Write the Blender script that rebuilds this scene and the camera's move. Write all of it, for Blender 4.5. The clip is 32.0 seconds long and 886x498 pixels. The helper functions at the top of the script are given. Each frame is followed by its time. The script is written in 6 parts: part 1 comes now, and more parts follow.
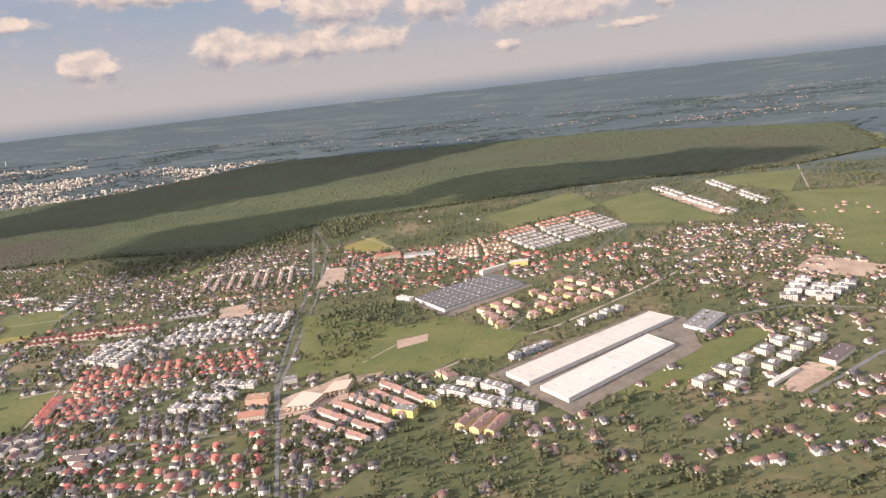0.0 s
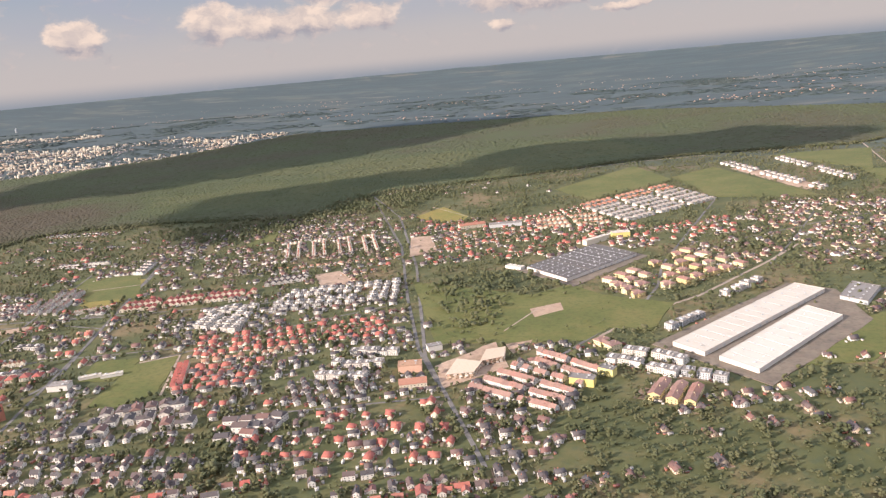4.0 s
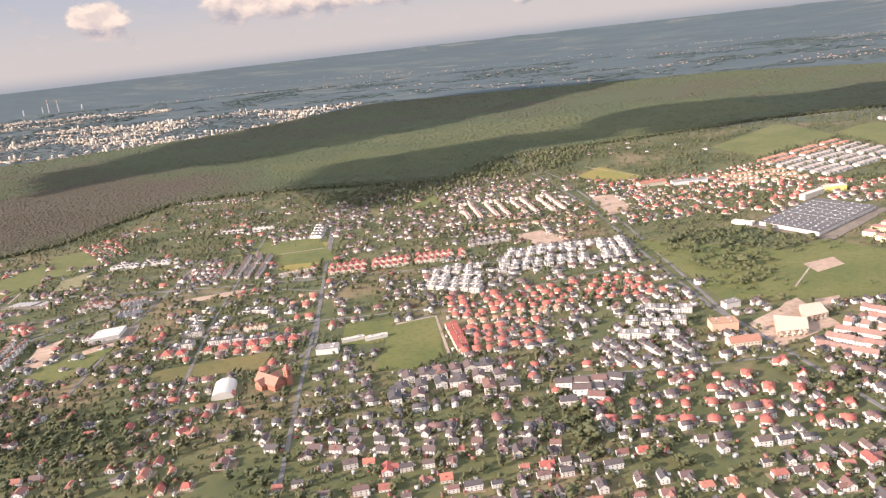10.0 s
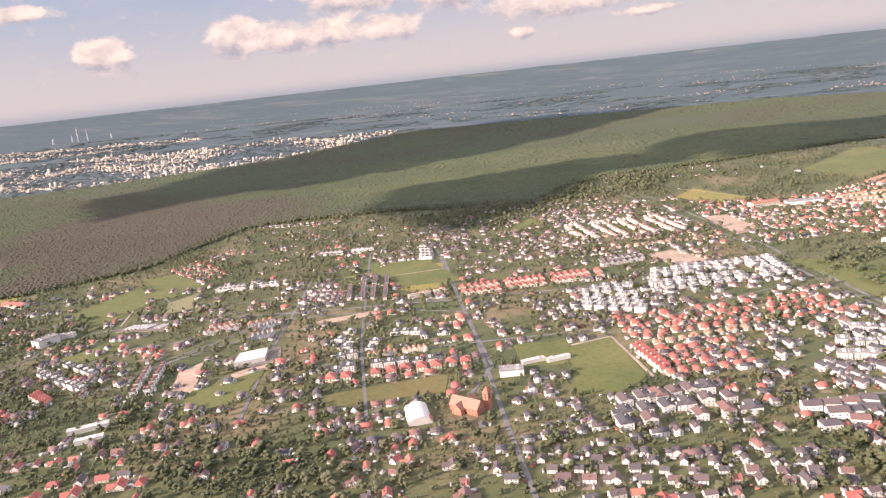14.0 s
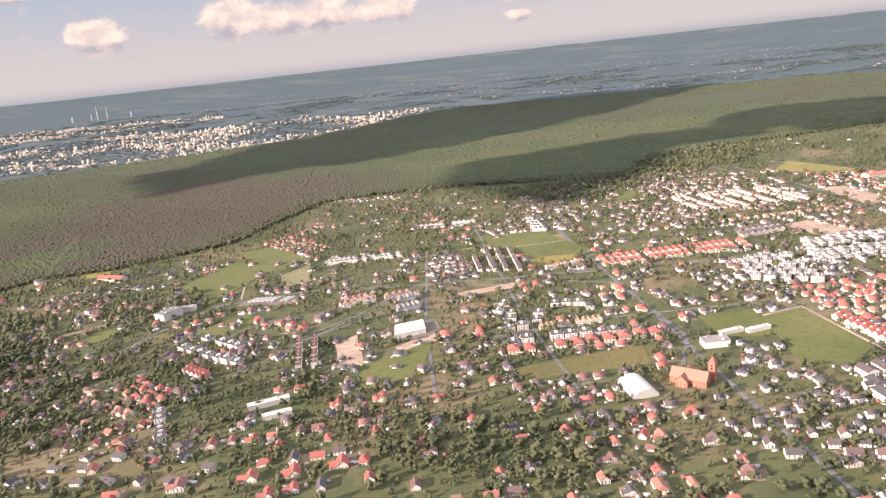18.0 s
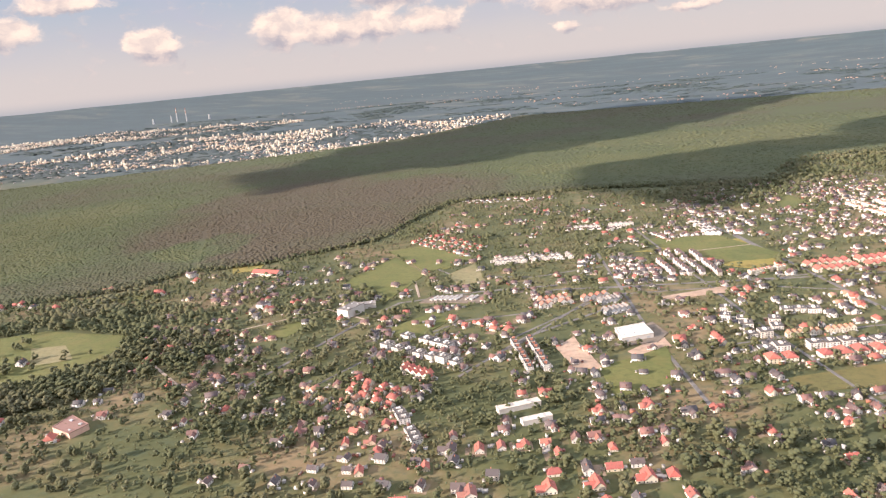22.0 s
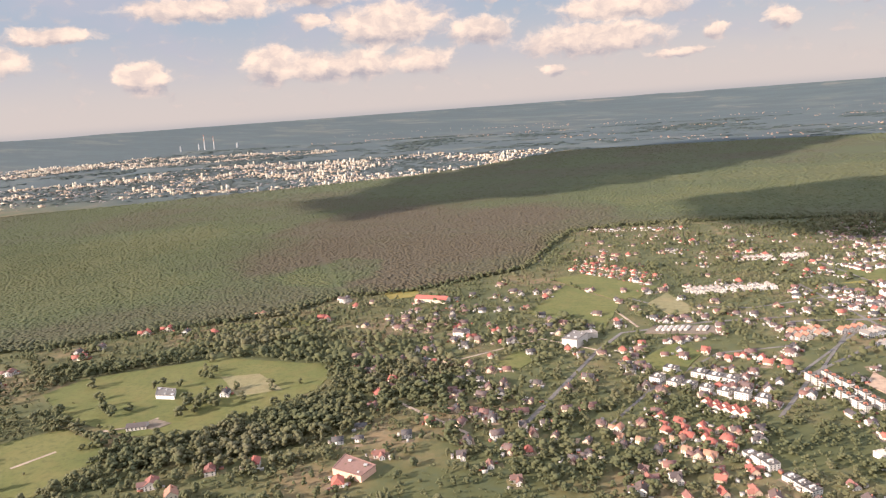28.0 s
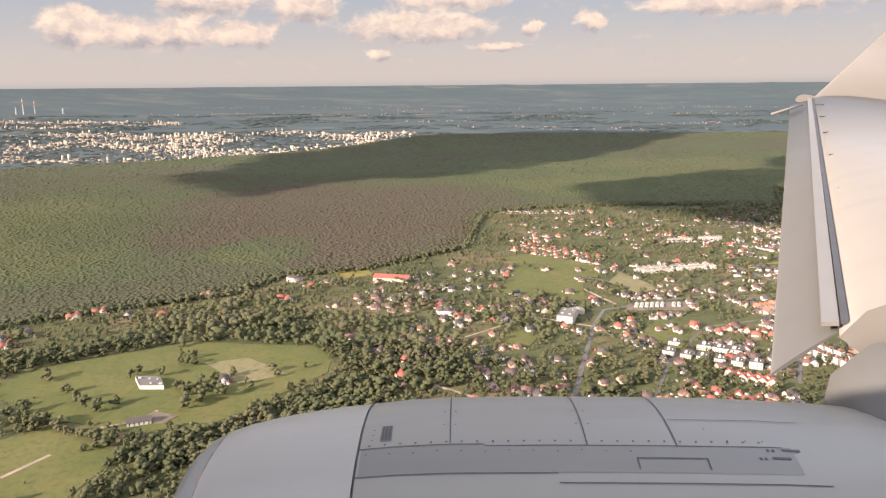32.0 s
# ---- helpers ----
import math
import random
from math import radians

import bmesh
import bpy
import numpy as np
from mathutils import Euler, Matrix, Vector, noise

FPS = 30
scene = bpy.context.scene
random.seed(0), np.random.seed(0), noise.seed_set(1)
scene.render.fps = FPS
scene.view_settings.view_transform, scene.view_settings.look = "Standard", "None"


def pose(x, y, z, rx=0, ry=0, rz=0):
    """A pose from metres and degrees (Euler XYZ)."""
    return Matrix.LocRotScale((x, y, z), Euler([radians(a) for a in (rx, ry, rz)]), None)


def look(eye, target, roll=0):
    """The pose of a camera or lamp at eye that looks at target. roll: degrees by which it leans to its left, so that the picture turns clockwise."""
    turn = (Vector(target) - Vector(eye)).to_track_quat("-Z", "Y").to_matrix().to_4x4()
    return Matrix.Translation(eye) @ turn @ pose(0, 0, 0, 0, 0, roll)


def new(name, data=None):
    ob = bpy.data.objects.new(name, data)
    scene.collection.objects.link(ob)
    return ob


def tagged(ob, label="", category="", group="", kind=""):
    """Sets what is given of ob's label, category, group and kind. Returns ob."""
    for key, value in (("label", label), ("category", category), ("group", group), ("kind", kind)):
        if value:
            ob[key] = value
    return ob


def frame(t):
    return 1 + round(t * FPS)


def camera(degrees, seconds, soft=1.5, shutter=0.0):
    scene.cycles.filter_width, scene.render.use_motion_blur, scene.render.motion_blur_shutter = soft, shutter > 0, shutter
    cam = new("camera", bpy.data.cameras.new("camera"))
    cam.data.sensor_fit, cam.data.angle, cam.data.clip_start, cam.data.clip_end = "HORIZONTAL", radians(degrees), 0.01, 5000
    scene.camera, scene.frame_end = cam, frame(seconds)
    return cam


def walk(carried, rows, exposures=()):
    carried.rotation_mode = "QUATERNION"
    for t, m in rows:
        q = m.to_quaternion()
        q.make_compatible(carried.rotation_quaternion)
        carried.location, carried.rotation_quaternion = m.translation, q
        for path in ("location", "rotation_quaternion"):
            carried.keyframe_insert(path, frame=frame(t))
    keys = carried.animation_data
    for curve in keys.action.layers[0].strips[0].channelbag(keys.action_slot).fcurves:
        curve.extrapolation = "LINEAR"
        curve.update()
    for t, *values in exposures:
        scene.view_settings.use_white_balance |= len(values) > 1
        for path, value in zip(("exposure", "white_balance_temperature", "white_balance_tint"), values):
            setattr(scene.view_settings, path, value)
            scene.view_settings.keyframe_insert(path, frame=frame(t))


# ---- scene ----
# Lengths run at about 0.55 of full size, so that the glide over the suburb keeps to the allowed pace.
cam = camera(63.13, 32.0, soft=1.3)
PATH = [
    (0.0, pose(-0.00, 0.00, 265.26, 77.05, 6.26, 11.40)),
    (0.5, pose(-19.87, 0.24, 263.96, 76.89, 6.45, 11.85)),
    (1.0, pose(-39.72, 0.48, 262.67, 76.07, 6.17, 11.80)),
    (1.5, pose(-59.55, 0.71, 261.39, 75.13, 5.78, 11.18)),
    (2.0, pose(-79.37, 0.93, 260.12, 74.74, 5.70, 11.73)),
    (2.5, pose(-99.17, 1.14, 258.87, 73.82, 4.87, 10.25)),
    (3.0, pose(-118.95, 1.35, 257.62, 74.76, 4.77, 10.39)),
    (3.5, pose(-138.71, 1.55, 256.39, 75.58, 4.86, 10.71)),
    (5.5, pose(-217.57, 2.26, 251.55, 74.65, 5.53, 10.51)),
    (6.0, pose(-237.24, 2.42, 250.36, 76.14, 6.36, 12.09)),
    (6.5, pose(-256.89, 2.57, 249.19, 75.59, 5.91, 12.81)),
    (7.0, pose(-276.53, 2.71, 248.03, 75.31, 6.25, 12.14)),
    (7.5, pose(-296.14, 2.85, 246.88, 74.68, 5.90, 12.34)),
    (8.0, pose(-315.74, 2.98, 245.74, 75.13, 5.95, 12.39)),
    (8.5, pose(-335.32, 3.10, 244.61, 76.11, 6.06, 14.00)),
    (9.0, pose(-354.89, 3.21, 243.49, 73.91, 5.65, 12.24)),
    (9.5, pose(-374.43, 3.32, 242.38, 73.99, 6.17, 12.47)),
    (10.0, pose(-393.96, 3.41, 241.28, 73.72, 6.18, 12.40)),
    (10.5, pose(-413.46, 3.50, 240.19, 74.02, 5.92, 12.46)),
    (11.0, pose(-432.95, 3.58, 239.12, 74.78, 6.07, 12.90)),
    (11.5, pose(-452.43, 3.66, 238.05, 75.37, 6.22, 12.58)),
    (12.0, pose(-471.88, 3.72, 236.99, 75.09, 6.29, 12.11)),
    (12.5, pose(-491.31, 3.78, 235.95, 75.53, 6.24, 12.19)),
    (13.0, pose(-510.73, 3.83, 234.91, 75.76, 6.03, 12.46)),
    (13.5, pose(-530.13, 3.87, 233.89, 76.01, 6.22, 12.46)),
    (15.5, pose(-607.55, 3.97, 229.89, 76.83, 6.03, 12.33)),
    (16.0, pose(-626.86, 3.97, 228.92, 76.25, 6.01, 12.64)),
    (16.5, pose(-646.15, 3.97, 227.96, 75.30, 6.24, 12.86)),
    (17.0, pose(-665.42, 3.96, 227.01, 74.00, 6.20, 12.15)),
    (17.5, pose(-684.68, 3.94, 226.07, 74.49, 6.25, 11.99)),
    (18.0, pose(-703.91, 3.91, 225.14, 74.95, 6.07, 12.08)),
    (18.5, pose(-723.13, 3.87, 224.22, 75.13, 5.95, 11.69)),
    (19.0, pose(-742.33, 3.83, 223.31, 75.97, 5.99, 14.08)),
    (19.5, pose(-761.51, 3.78, 222.42, 75.50, 5.76, 13.89)),
    (20.0, pose(-780.68, 3.72, 221.53, 75.26, 5.64, 13.78)),
    (20.5, pose(-799.83, 3.66, 220.65, 76.44, 5.50, 14.42)),
    (21.0, pose(-818.95, 3.58, 219.79, 76.37, 5.06, 14.75)),
    (21.5, pose(-838.06, 3.50, 218.93, 76.54, 5.37, 15.53)),
    (22.0, pose(-857.16, 3.41, 218.08, 76.12, 5.48, 15.65)),
    (22.5, pose(-876.23, 3.32, 217.25, 76.08, 5.76, 15.51)),
    (23.0, pose(-895.29, 3.21, 216.43, 77.25, 5.78, 15.57)),
    (23.5, pose(-914.32, 3.10, 215.61, 77.96, 4.73, 13.02)),
    (24.0, pose(-933.34, 2.98, 214.81, 78.58, 4.89, 14.44)),
    (24.5, pose(-952.34, 2.85, 214.02, 78.64, 5.39, 15.64)),
    (25.0, pose(-971.33, 2.71, 213.24, 77.43, 6.26, 16.12)),
    (25.5, pose(-990.29, 2.57, 212.46, 77.00, 5.81, 15.86)),
    (27.5, pose(-1065.97, 1.92, 209.49, 78.37, 4.14, 14.82)),
    (28.0, pose(-1084.85, 1.74, 208.77, 79.03, 4.13, 14.72)),
    (28.5, pose(-1103.71, 1.55, 208.06, 79.86, 4.11, 14.54)),
    (29.0, pose(-1122.55, 1.35, 207.36, 79.72, 3.61, 13.74)),
    (29.5, pose(-1141.37, 1.14, 206.68, 78.35, 3.81, 13.98)),
    (30.0, pose(-1160.17, 0.93, 206.00, 77.42, 3.93, 14.25)),
    (30.5, pose(-1178.95, 0.71, 205.33, 77.22, 3.99, 13.45)),
    (31.0, pose(-1197.72, 0.48, 204.68, 76.90, 3.37, 11.42)),
    (31.5, pose(-1216.47, 0.24, 204.04, 76.51, 2.66, 7.00)),
    (32.0, pose(-1235.20, -0.00, 203.40, 77.25, 0.51, 1.23)),
]
walk(cam, PATH, exposures=[(0.0, 1.12, 5650, 14), (6.0, 1.17, 5650, 14), (9.0, 1.32, 5650, 14), (10.0, 1.38, 5650, 15), (13.0, 1.46, 5700, 20), (20.0, 1.47, 5700, 16), (25.0, 1.44, 5800, 15), (28.0, 1.41, 5850, 15), (32.0, 1.38, 6000, 14)])

# ---- light ----
SHADOW = Vector((0.80, 0.60))           # the way in which shadows fall on the ground
SUN_UP = radians(21)
sun_from = Vector((-SHADOW.x * math.cos(SUN_UP), -SHADOW.y * math.cos(SUN_UP), math.sin(SUN_UP)))
sun_data = bpy.data.lights.new("sun", "SUN")
sun_data.energy, sun_data.angle, sun_data.color = 4.15, radians(0.6), (1.0, 0.83, 0.64)
sun = new("sun", sun_data)
sun.matrix_world = look((0, 0, 900), Vector((0, 0, 900)) - sun_from)


# ---- node helpers ----
class Graph:
    def __init__(self, tree):
        self.tree = tree

    def add(self, kind):
        return self.tree.nodes.new(kind)

    def plug(self, node, slot, value):
        if isinstance(value, bpy.types.NodeSocket):
            self.tree.links.new(value, node.inputs[slot])
        elif value is not None:
            node.inputs[slot].default_value = value

    def math(self, op, a, b=None, c=None, clamp=False):
        node = self.add("ShaderNodeMath")
        node.operation, node.use_clamp = op, clamp
        for i, v in enumerate((a, b, c)):
            self.plug(node, i, v)
        return node.outputs[0]

    def vec(self, op, a, b=None):
        node = self.add("ShaderNodeVectorMath")
        node.operation = op
        self.plug(node, 0, a)
        self.plug(node, 1, b)
        return node.outputs["Value"] if op in ("LENGTH", "DOT_PRODUCT", "DISTANCE") else node.outputs[0]

    def noise(self, where, scale, detail=4.0, rough=0.55, colour=False):
        node = self.add("ShaderNodeTexNoise")
        self.plug(node, "Vector", where)
        for key, value in (("Scale", scale), ("Detail", detail), ("Roughness", rough)):
            node.inputs[key].default_value = value
        return node.outputs["Color" if colour else "Fac"]

    def ramp(self, fac, *stops):
        node = self.add("ShaderNodeValToRGB")
        while len(node.color_ramp.elements) < len(stops):
            node.color_ramp.elements.new(0.5)
        for element, (at, colour) in zip(node.color_ramp.elements, stops):
            element.position, element.color = at, (*colour, 1) if len(colour) == 3 else colour
        self.plug(node, 0, fac)
        return node.outputs[0]

    def mix(self, fac, a, b, blend="MIX"):
        node = self.add("ShaderNodeMix")
        node.data_type, node.blend_type = "RGBA", blend
        for slot, value in ((0, fac), (6, a), (7, b)):
            if isinstance(value, tuple) and len(value) == 3:
                value = (*value, 1)
            self.plug(node, slot, value)
        return node.outputs[2]

    def span(self, value, lo, hi, a=0.0, b=1.0):
        node = self.add("ShaderNodeMapRange")
        node.interpolation_type = "SMOOTHSTEP"
        for i, v in enumerate((value, lo, hi, a, b)):
            self.plug(node, i, v)
        return node.outputs[0]


# ---- sky: thin warm haze low down, blue-grey above, broken cumulus ----
world = bpy.data.worlds.new("sky")
scene.world = world
world.use_nodes = True
world.node_tree.nodes.clear()
g = Graph(world.node_tree)
sky = g.add("ShaderNodeTexSky")
sky.sky_type, sky.sun_disc, sky.sun_elevation, sky.sun_rotation = "NISHITA", False, SUN_UP, math.atan2(sun_from.x, sun_from.y)
sky.air_density, sky.dust_density, sky.altitude = 1.6, 4.0, 300
sight = g.vec("NORMALIZE", g.add("ShaderNodeTexCoord").outputs["Generated"])
axis = g.add("ShaderNodeSeparateXYZ")
g.plug(axis, 0, sight)
sx, sy, sz = axis.outputs
turn = g.math("DEGREES", g.math("ARCTAN2", sx, sy))
rise = g.math("DEGREES", g.math("ARCSINE", sz))
flat = g.add("ShaderNodeCombineXYZ")
g.plug(flat, 0, turn)
g.plug(flat, 1, g.math("MULTIPLY", rise, 1.5))
rough = g.vec("SUBTRACT", g.noise(flat.outputs[0], 0.55, 6, 0.6, True), (0.5, 0.5, 0.5))
bent = g.vec("ADD", flat.outputs[0], g.vec("MULTIPLY", rough, (2.2, 2.0, 0)))
# turn, rise, half width and half height in degrees
CUMULI = ((-36.6, 3.7, 2.2, 1.3), (-18.4, 6.6, 4.8, 1.9), (-20.7, 3.9, 3.4, 1.2), (-27.6, 4.2, 2.2, 1.6), (-24.2, 3.8, 3.2, 1.2),
          (-16.2, 3.8, 2.6, 1.2), (-11.4, 5.7, 2.8, 1.1), (-3.0, 4.4, 6.2, 1.3), (-0.9, 6.4, 5.4, 1.0), (5.5, 4.2, 1.3, 0.6),
          (9.9, 4.5, 1.2, 0.9), (-42.2, 6.7, 3.4, 0.7), (-24.2, 7.1, 1.6, 0.6), (-32.0, 8.3, 6.0, 1.0), (20.0, 5.6, 8.0, 0.9),
          (-24.0, 9.4, 7.0, 1.2), (-8.0, 8.6, 6.0, 1.0), (6.0, 8.8, 7.0, 1.0), (18.0, 8.6, 4.0, 0.9), (-14.0, 11.5, 6.0, 1.2), (3.0, 2.9, 2.4, 0.35), (-6.0, 2.4, 1.2, 0.5), (-47.0, 5.0, 4.0, 1.2), (32.0, 6.0, 6.0, 1.2))
heap, top = None, None
for ct, cr, cw, ch in CUMULI:
    off = g.vec("DIVIDE", g.vec("SUBTRACT", bent, (ct, cr * 1.5, 0)), (cw * 1.12, ch * 1.75, 1))
    part_of = g.math("SUBTRACT", 1.0, g.vec("LENGTH", off))
    heap = part_of if heap is None else g.math("MAXIMUM", heap, part_of)
    split = g.add("ShaderNodeSeparateXYZ")
    g.plug(split, 0, off)
    crest = g.math("MULTIPLY", g.span(split.outputs[1], -0.6, 0.05), g.span(part_of, -0.2, 0.25))
    top = crest if top is None else g.math("MAXIMUM", top, crest)
aloft = g.math("MULTIPLY", g.span(rise, 9.0, 16.0), g.math("SUBTRACT", g.noise(sight, 3.2, 5, 0.6), 0.41))
heap = g.math("MAXIMUM", heap, g.math("MULTIPLY", aloft, 4.0))
billow = g.noise(bent, 0.62, 7, 0.58)
fluff = g.math("ADD", heap, g.math("MULTIPLY", g.math("SUBTRACT", billow, 0.5), 1.1))
thick = g.span(fluff, 0.0, 0.46)
low = g.noise(g.vec("ADD", bent, (0.5, -0.9, 0)), 0.62, 7, 0.58)
lit = g.math("ADD", g.math("MULTIPLY", g.span(g.math("SUBTRACT", billow, low), -0.24, 0.24), 0.5), g.math("MULTIPLY", top, 0.5))
cloud_tone = g.mix(lit, (0.345, 0.31, 0.305), (0.93, 0.69, 0.49))
veil = g.span(g.noise(bent, 0.13, 4, 0.5), 0.40, 0.72, 0.0, 0.72)
haze = g.mix(g.span(rise, 0.5, 8.5), g.mix(g.span(rise, -0.9, 0.7), (0.30, 0.32, 0.33), (0.63, 0.53, 0.44)), (0.36, 0.395, 0.43))
clear = g.mix(0.85, g.mix(1.0, sky.outputs[0], (0.09, 0.09, 0.09), "MULTIPLY"), haze)
clear = g.mix(g.math("MULTIPLY", veil, g.span(rise, 2.0, 6.0)), clear, (0.43, 0.40, 0.405))
# the bright hazy glow of the sky round the low sun
toward = g.math("MAXIMUM", g.vec("DOT_PRODUCT", sight, tuple(sun_from)), 0.0)
aureole = g.math("MULTIPLY", g.math("POWER", toward, 4.0), 1.0)
clear = g.mix(aureole, clear, (2.2, 2.0, 1.85))
# blue high overhead, out of view, made extra bright to fill the shadows
clear = g.mix(g.span(rise, 11.0, 42.0), clear, (1.85, 2.08, 2.4))
tone = g.mix(g.math("MULTIPLY", thick, g.span(rise, 0.2, 2.6, 0.25, 0.95)), clear, cloud_tone)
shine = g.add("ShaderNodeBackground")
g.plug(shine, 0, tone)
shine.inputs[1].default_value = 0.5
g.plug(g.add("ShaderNodeOutputWorld"), 0, shine.outputs[0])


# ---- materials ----
def surface(name, build, roughness=0.85, metallic=0.0):
    """A material whose build(graph, place) gives the base colour and, if wanted, the height for a bump."""
    mat = bpy.data.materials.new(name)
    mat.use_nodes = True
    mat.node_tree.nodes.clear()
    graph = Graph(mat.node_tree)
    place = graph.add("ShaderNodeNewGeometry").outputs["Position"]
    made = build(graph, place)
    colour, height, reach = made if isinstance(made, tuple) else (made, None, 0)
    shader = graph.add("ShaderNodeBsdfPrincipled")
    graph.plug(shader, "Base Color", colour)
    shader.inputs["Roughness"].default_value, shader.inputs["Metallic"].default_value = roughness, metallic
    if height is not None:
        bump = graph.add("ShaderNodeBump")
        bump.inputs["Distance"].default_value = reach
        graph.plug(bump, "Height", height)
        graph.plug(shader, "Normal", bump.outputs[0])
    graph.plug(graph.add("ShaderNodeOutputMaterial"), 0, shader.outputs[0])
    return mat


def chance(graph):
    """A number of its own for each thing, and in joined pieces for each piece."""
    one = graph.add("ShaderNodeObjectInfo").outputs["Random"]
    two = graph.add("ShaderNodeNewGeometry").outputs["Random Per Island"]
    return one, two


def painted(name, dark, light, roughness=0.8, scale=0.6):
    """Render or paint: a little different from house to house, streaked and dusty."""
    def build(graph, place):
        one, two = chance(graph)
        pick = graph.math("FRACT", graph.math("ADD", one, graph.math("MULTIPLY", two, 0.35)))
        base = graph.mix(pick, dark, light)
        stain = graph.span(graph.noise(place, scale, 4), 0.45, 0.8, 0.0, 0.28)
        base = graph.mix(stain, base, tuple(c * 0.55 for c in dark))
        return base, graph.noise(place, 5.0, 3), 0.02
    return surface(name, build, roughness)


def tiled(name, *tones):
    """Roof tiles: courses, moss, and a tone of its own for each roof."""
    def build(graph, place):
        one, two = chance(graph)
        pick = graph.math("FRACT", graph.math("ADD", one, graph.math("MULTIPLY", two, 0.2)))
        stops = [(i / max(1, len(tones) - 1), t) for i, t in enumerate(tones)]
        base = graph.ramp(pick, *stops)
        moss = graph.span(graph.noise(place, 0.8, 5), 0.48, 0.75, 0.0, 0.45)
        base = graph.mix(moss, base, (0.10, 0.085, 0.06))
        wave = graph.add("ShaderNodeTexWave")
        wave.bands_direction = "Z"
        graph.plug(wave, "Vector", place)
        wave.inputs["Scale"].default_value = 1.6
        wave.inputs["Distortion"].default_value = 1.0
        return base, wave.outputs["Fac"], 0.03
    return surface(name, build, 0.78)


def leafy(name, *tones, patch=0.004, stands=()):
    """Foliage: tone from crown to crown, drifting over the land, darker within; some light passes through the leaves.
    stands: x, y, reach and shift of tone of stands of other trees."""
    mat = bpy.data.materials.new(name)
    mat.use_nodes = True
    mat.node_tree.nodes.clear()
    graph = Graph(mat.node_tree)
    place = graph.add("ShaderNodeNewGeometry").outputs["Position"]
    one, two = chance(graph)
    pick = graph.math("FRACT", graph.math("ADD", one, two))
    drift = graph.span(graph.noise(place, patch, 4), 0.34, 0.66)
    at = graph.math("ADD", graph.math("MULTIPLY", drift, 0.72), graph.math("MULTIPLY", pick, 0.28))
    if stands:
        at = graph.math("ADD", graph.math("MULTIPLY", at, 0.5), 0.25)
        wander = graph.vec("MULTIPLY", graph.vec("SUBTRACT", graph.noise(place, 0.006, 4, 0.6, True), (0.5, 0.5, 0.5)), (260, 260, 0))
        spot = graph.vec("MULTIPLY", graph.vec("ADD", place, wander), (1, 1, 0))
        for x, y, reach, shift in stands:
            gap = graph.vec("DISTANCE", spot, (x, y, 0))
            at = graph.math("ADD", at, graph.span(gap, reach * 0.6, reach, shift, 0.0))
    base = graph.ramp(at, *[(i / (len(tones) - 1), t) for i, t in enumerate(tones)])
    speck = graph.noise(place, 1.3, 3)
    base = graph.mix(graph.span(speck, 0.35, 0.7, 0.12 if stands else 0.22, 0.0), base, (0.045, 0.052, 0.028))
    bump = graph.add("ShaderNodeBump")
    bump.inputs["Distance"].default_value = 0.14 if stands else 0.3
    graph.plug(bump, "Height", graph.noise(place, 0.9, 3, 0.7))
    shader = graph.add("ShaderNodeBsdfPrincipled")
    graph.plug(shader, "Base Color", base)
    shader.inputs["Roughness"].default_value = 0.95
    graph.plug(shader, "Normal", bump.outputs[0])
    pale = graph.add("ShaderNodeBsdfTranslucent")
    graph.plug(pale, 0, base)
    blend = graph.add("ShaderNodeMixShader")
    blend.inputs[0].default_value = 0.38
    graph.plug(blend, 1, shader.outputs[0])
    graph.plug(blend, 2, pale.outputs[0])
    graph.plug(graph.add("ShaderNodeOutputMaterial"), 0, blend.outputs[0])
    return mat


def grassy(name, *tones, big=0.012, small=0.22):
    def build(graph, place):
        wide = graph.noise(place, big, 5, 0.6)
        base = graph.ramp(graph.span(wide, 0.3, 0.7), *[(i / (len(tones) - 1), t) for i, t in enumerate(tones)])
        fine = graph.noise(place, small, 6, 0.65)
        base = graph.mix(graph.span(fine, 0.42, 0.72, 0.0, 0.55), base, tuple(c * 0.55 for c in tones[0]))
        dry = graph.span(graph.noise(place, big * 4.5, 4, 0.6), 0.46, 0.68, 0.0, 0.36)
        base = graph.mix(dry, base, tuple(c * k for c, k in zip(tones[-1], (1.08, 0.92, 0.95))))
        return base, fine, 0.25
    return surface(name, build, 0.95)


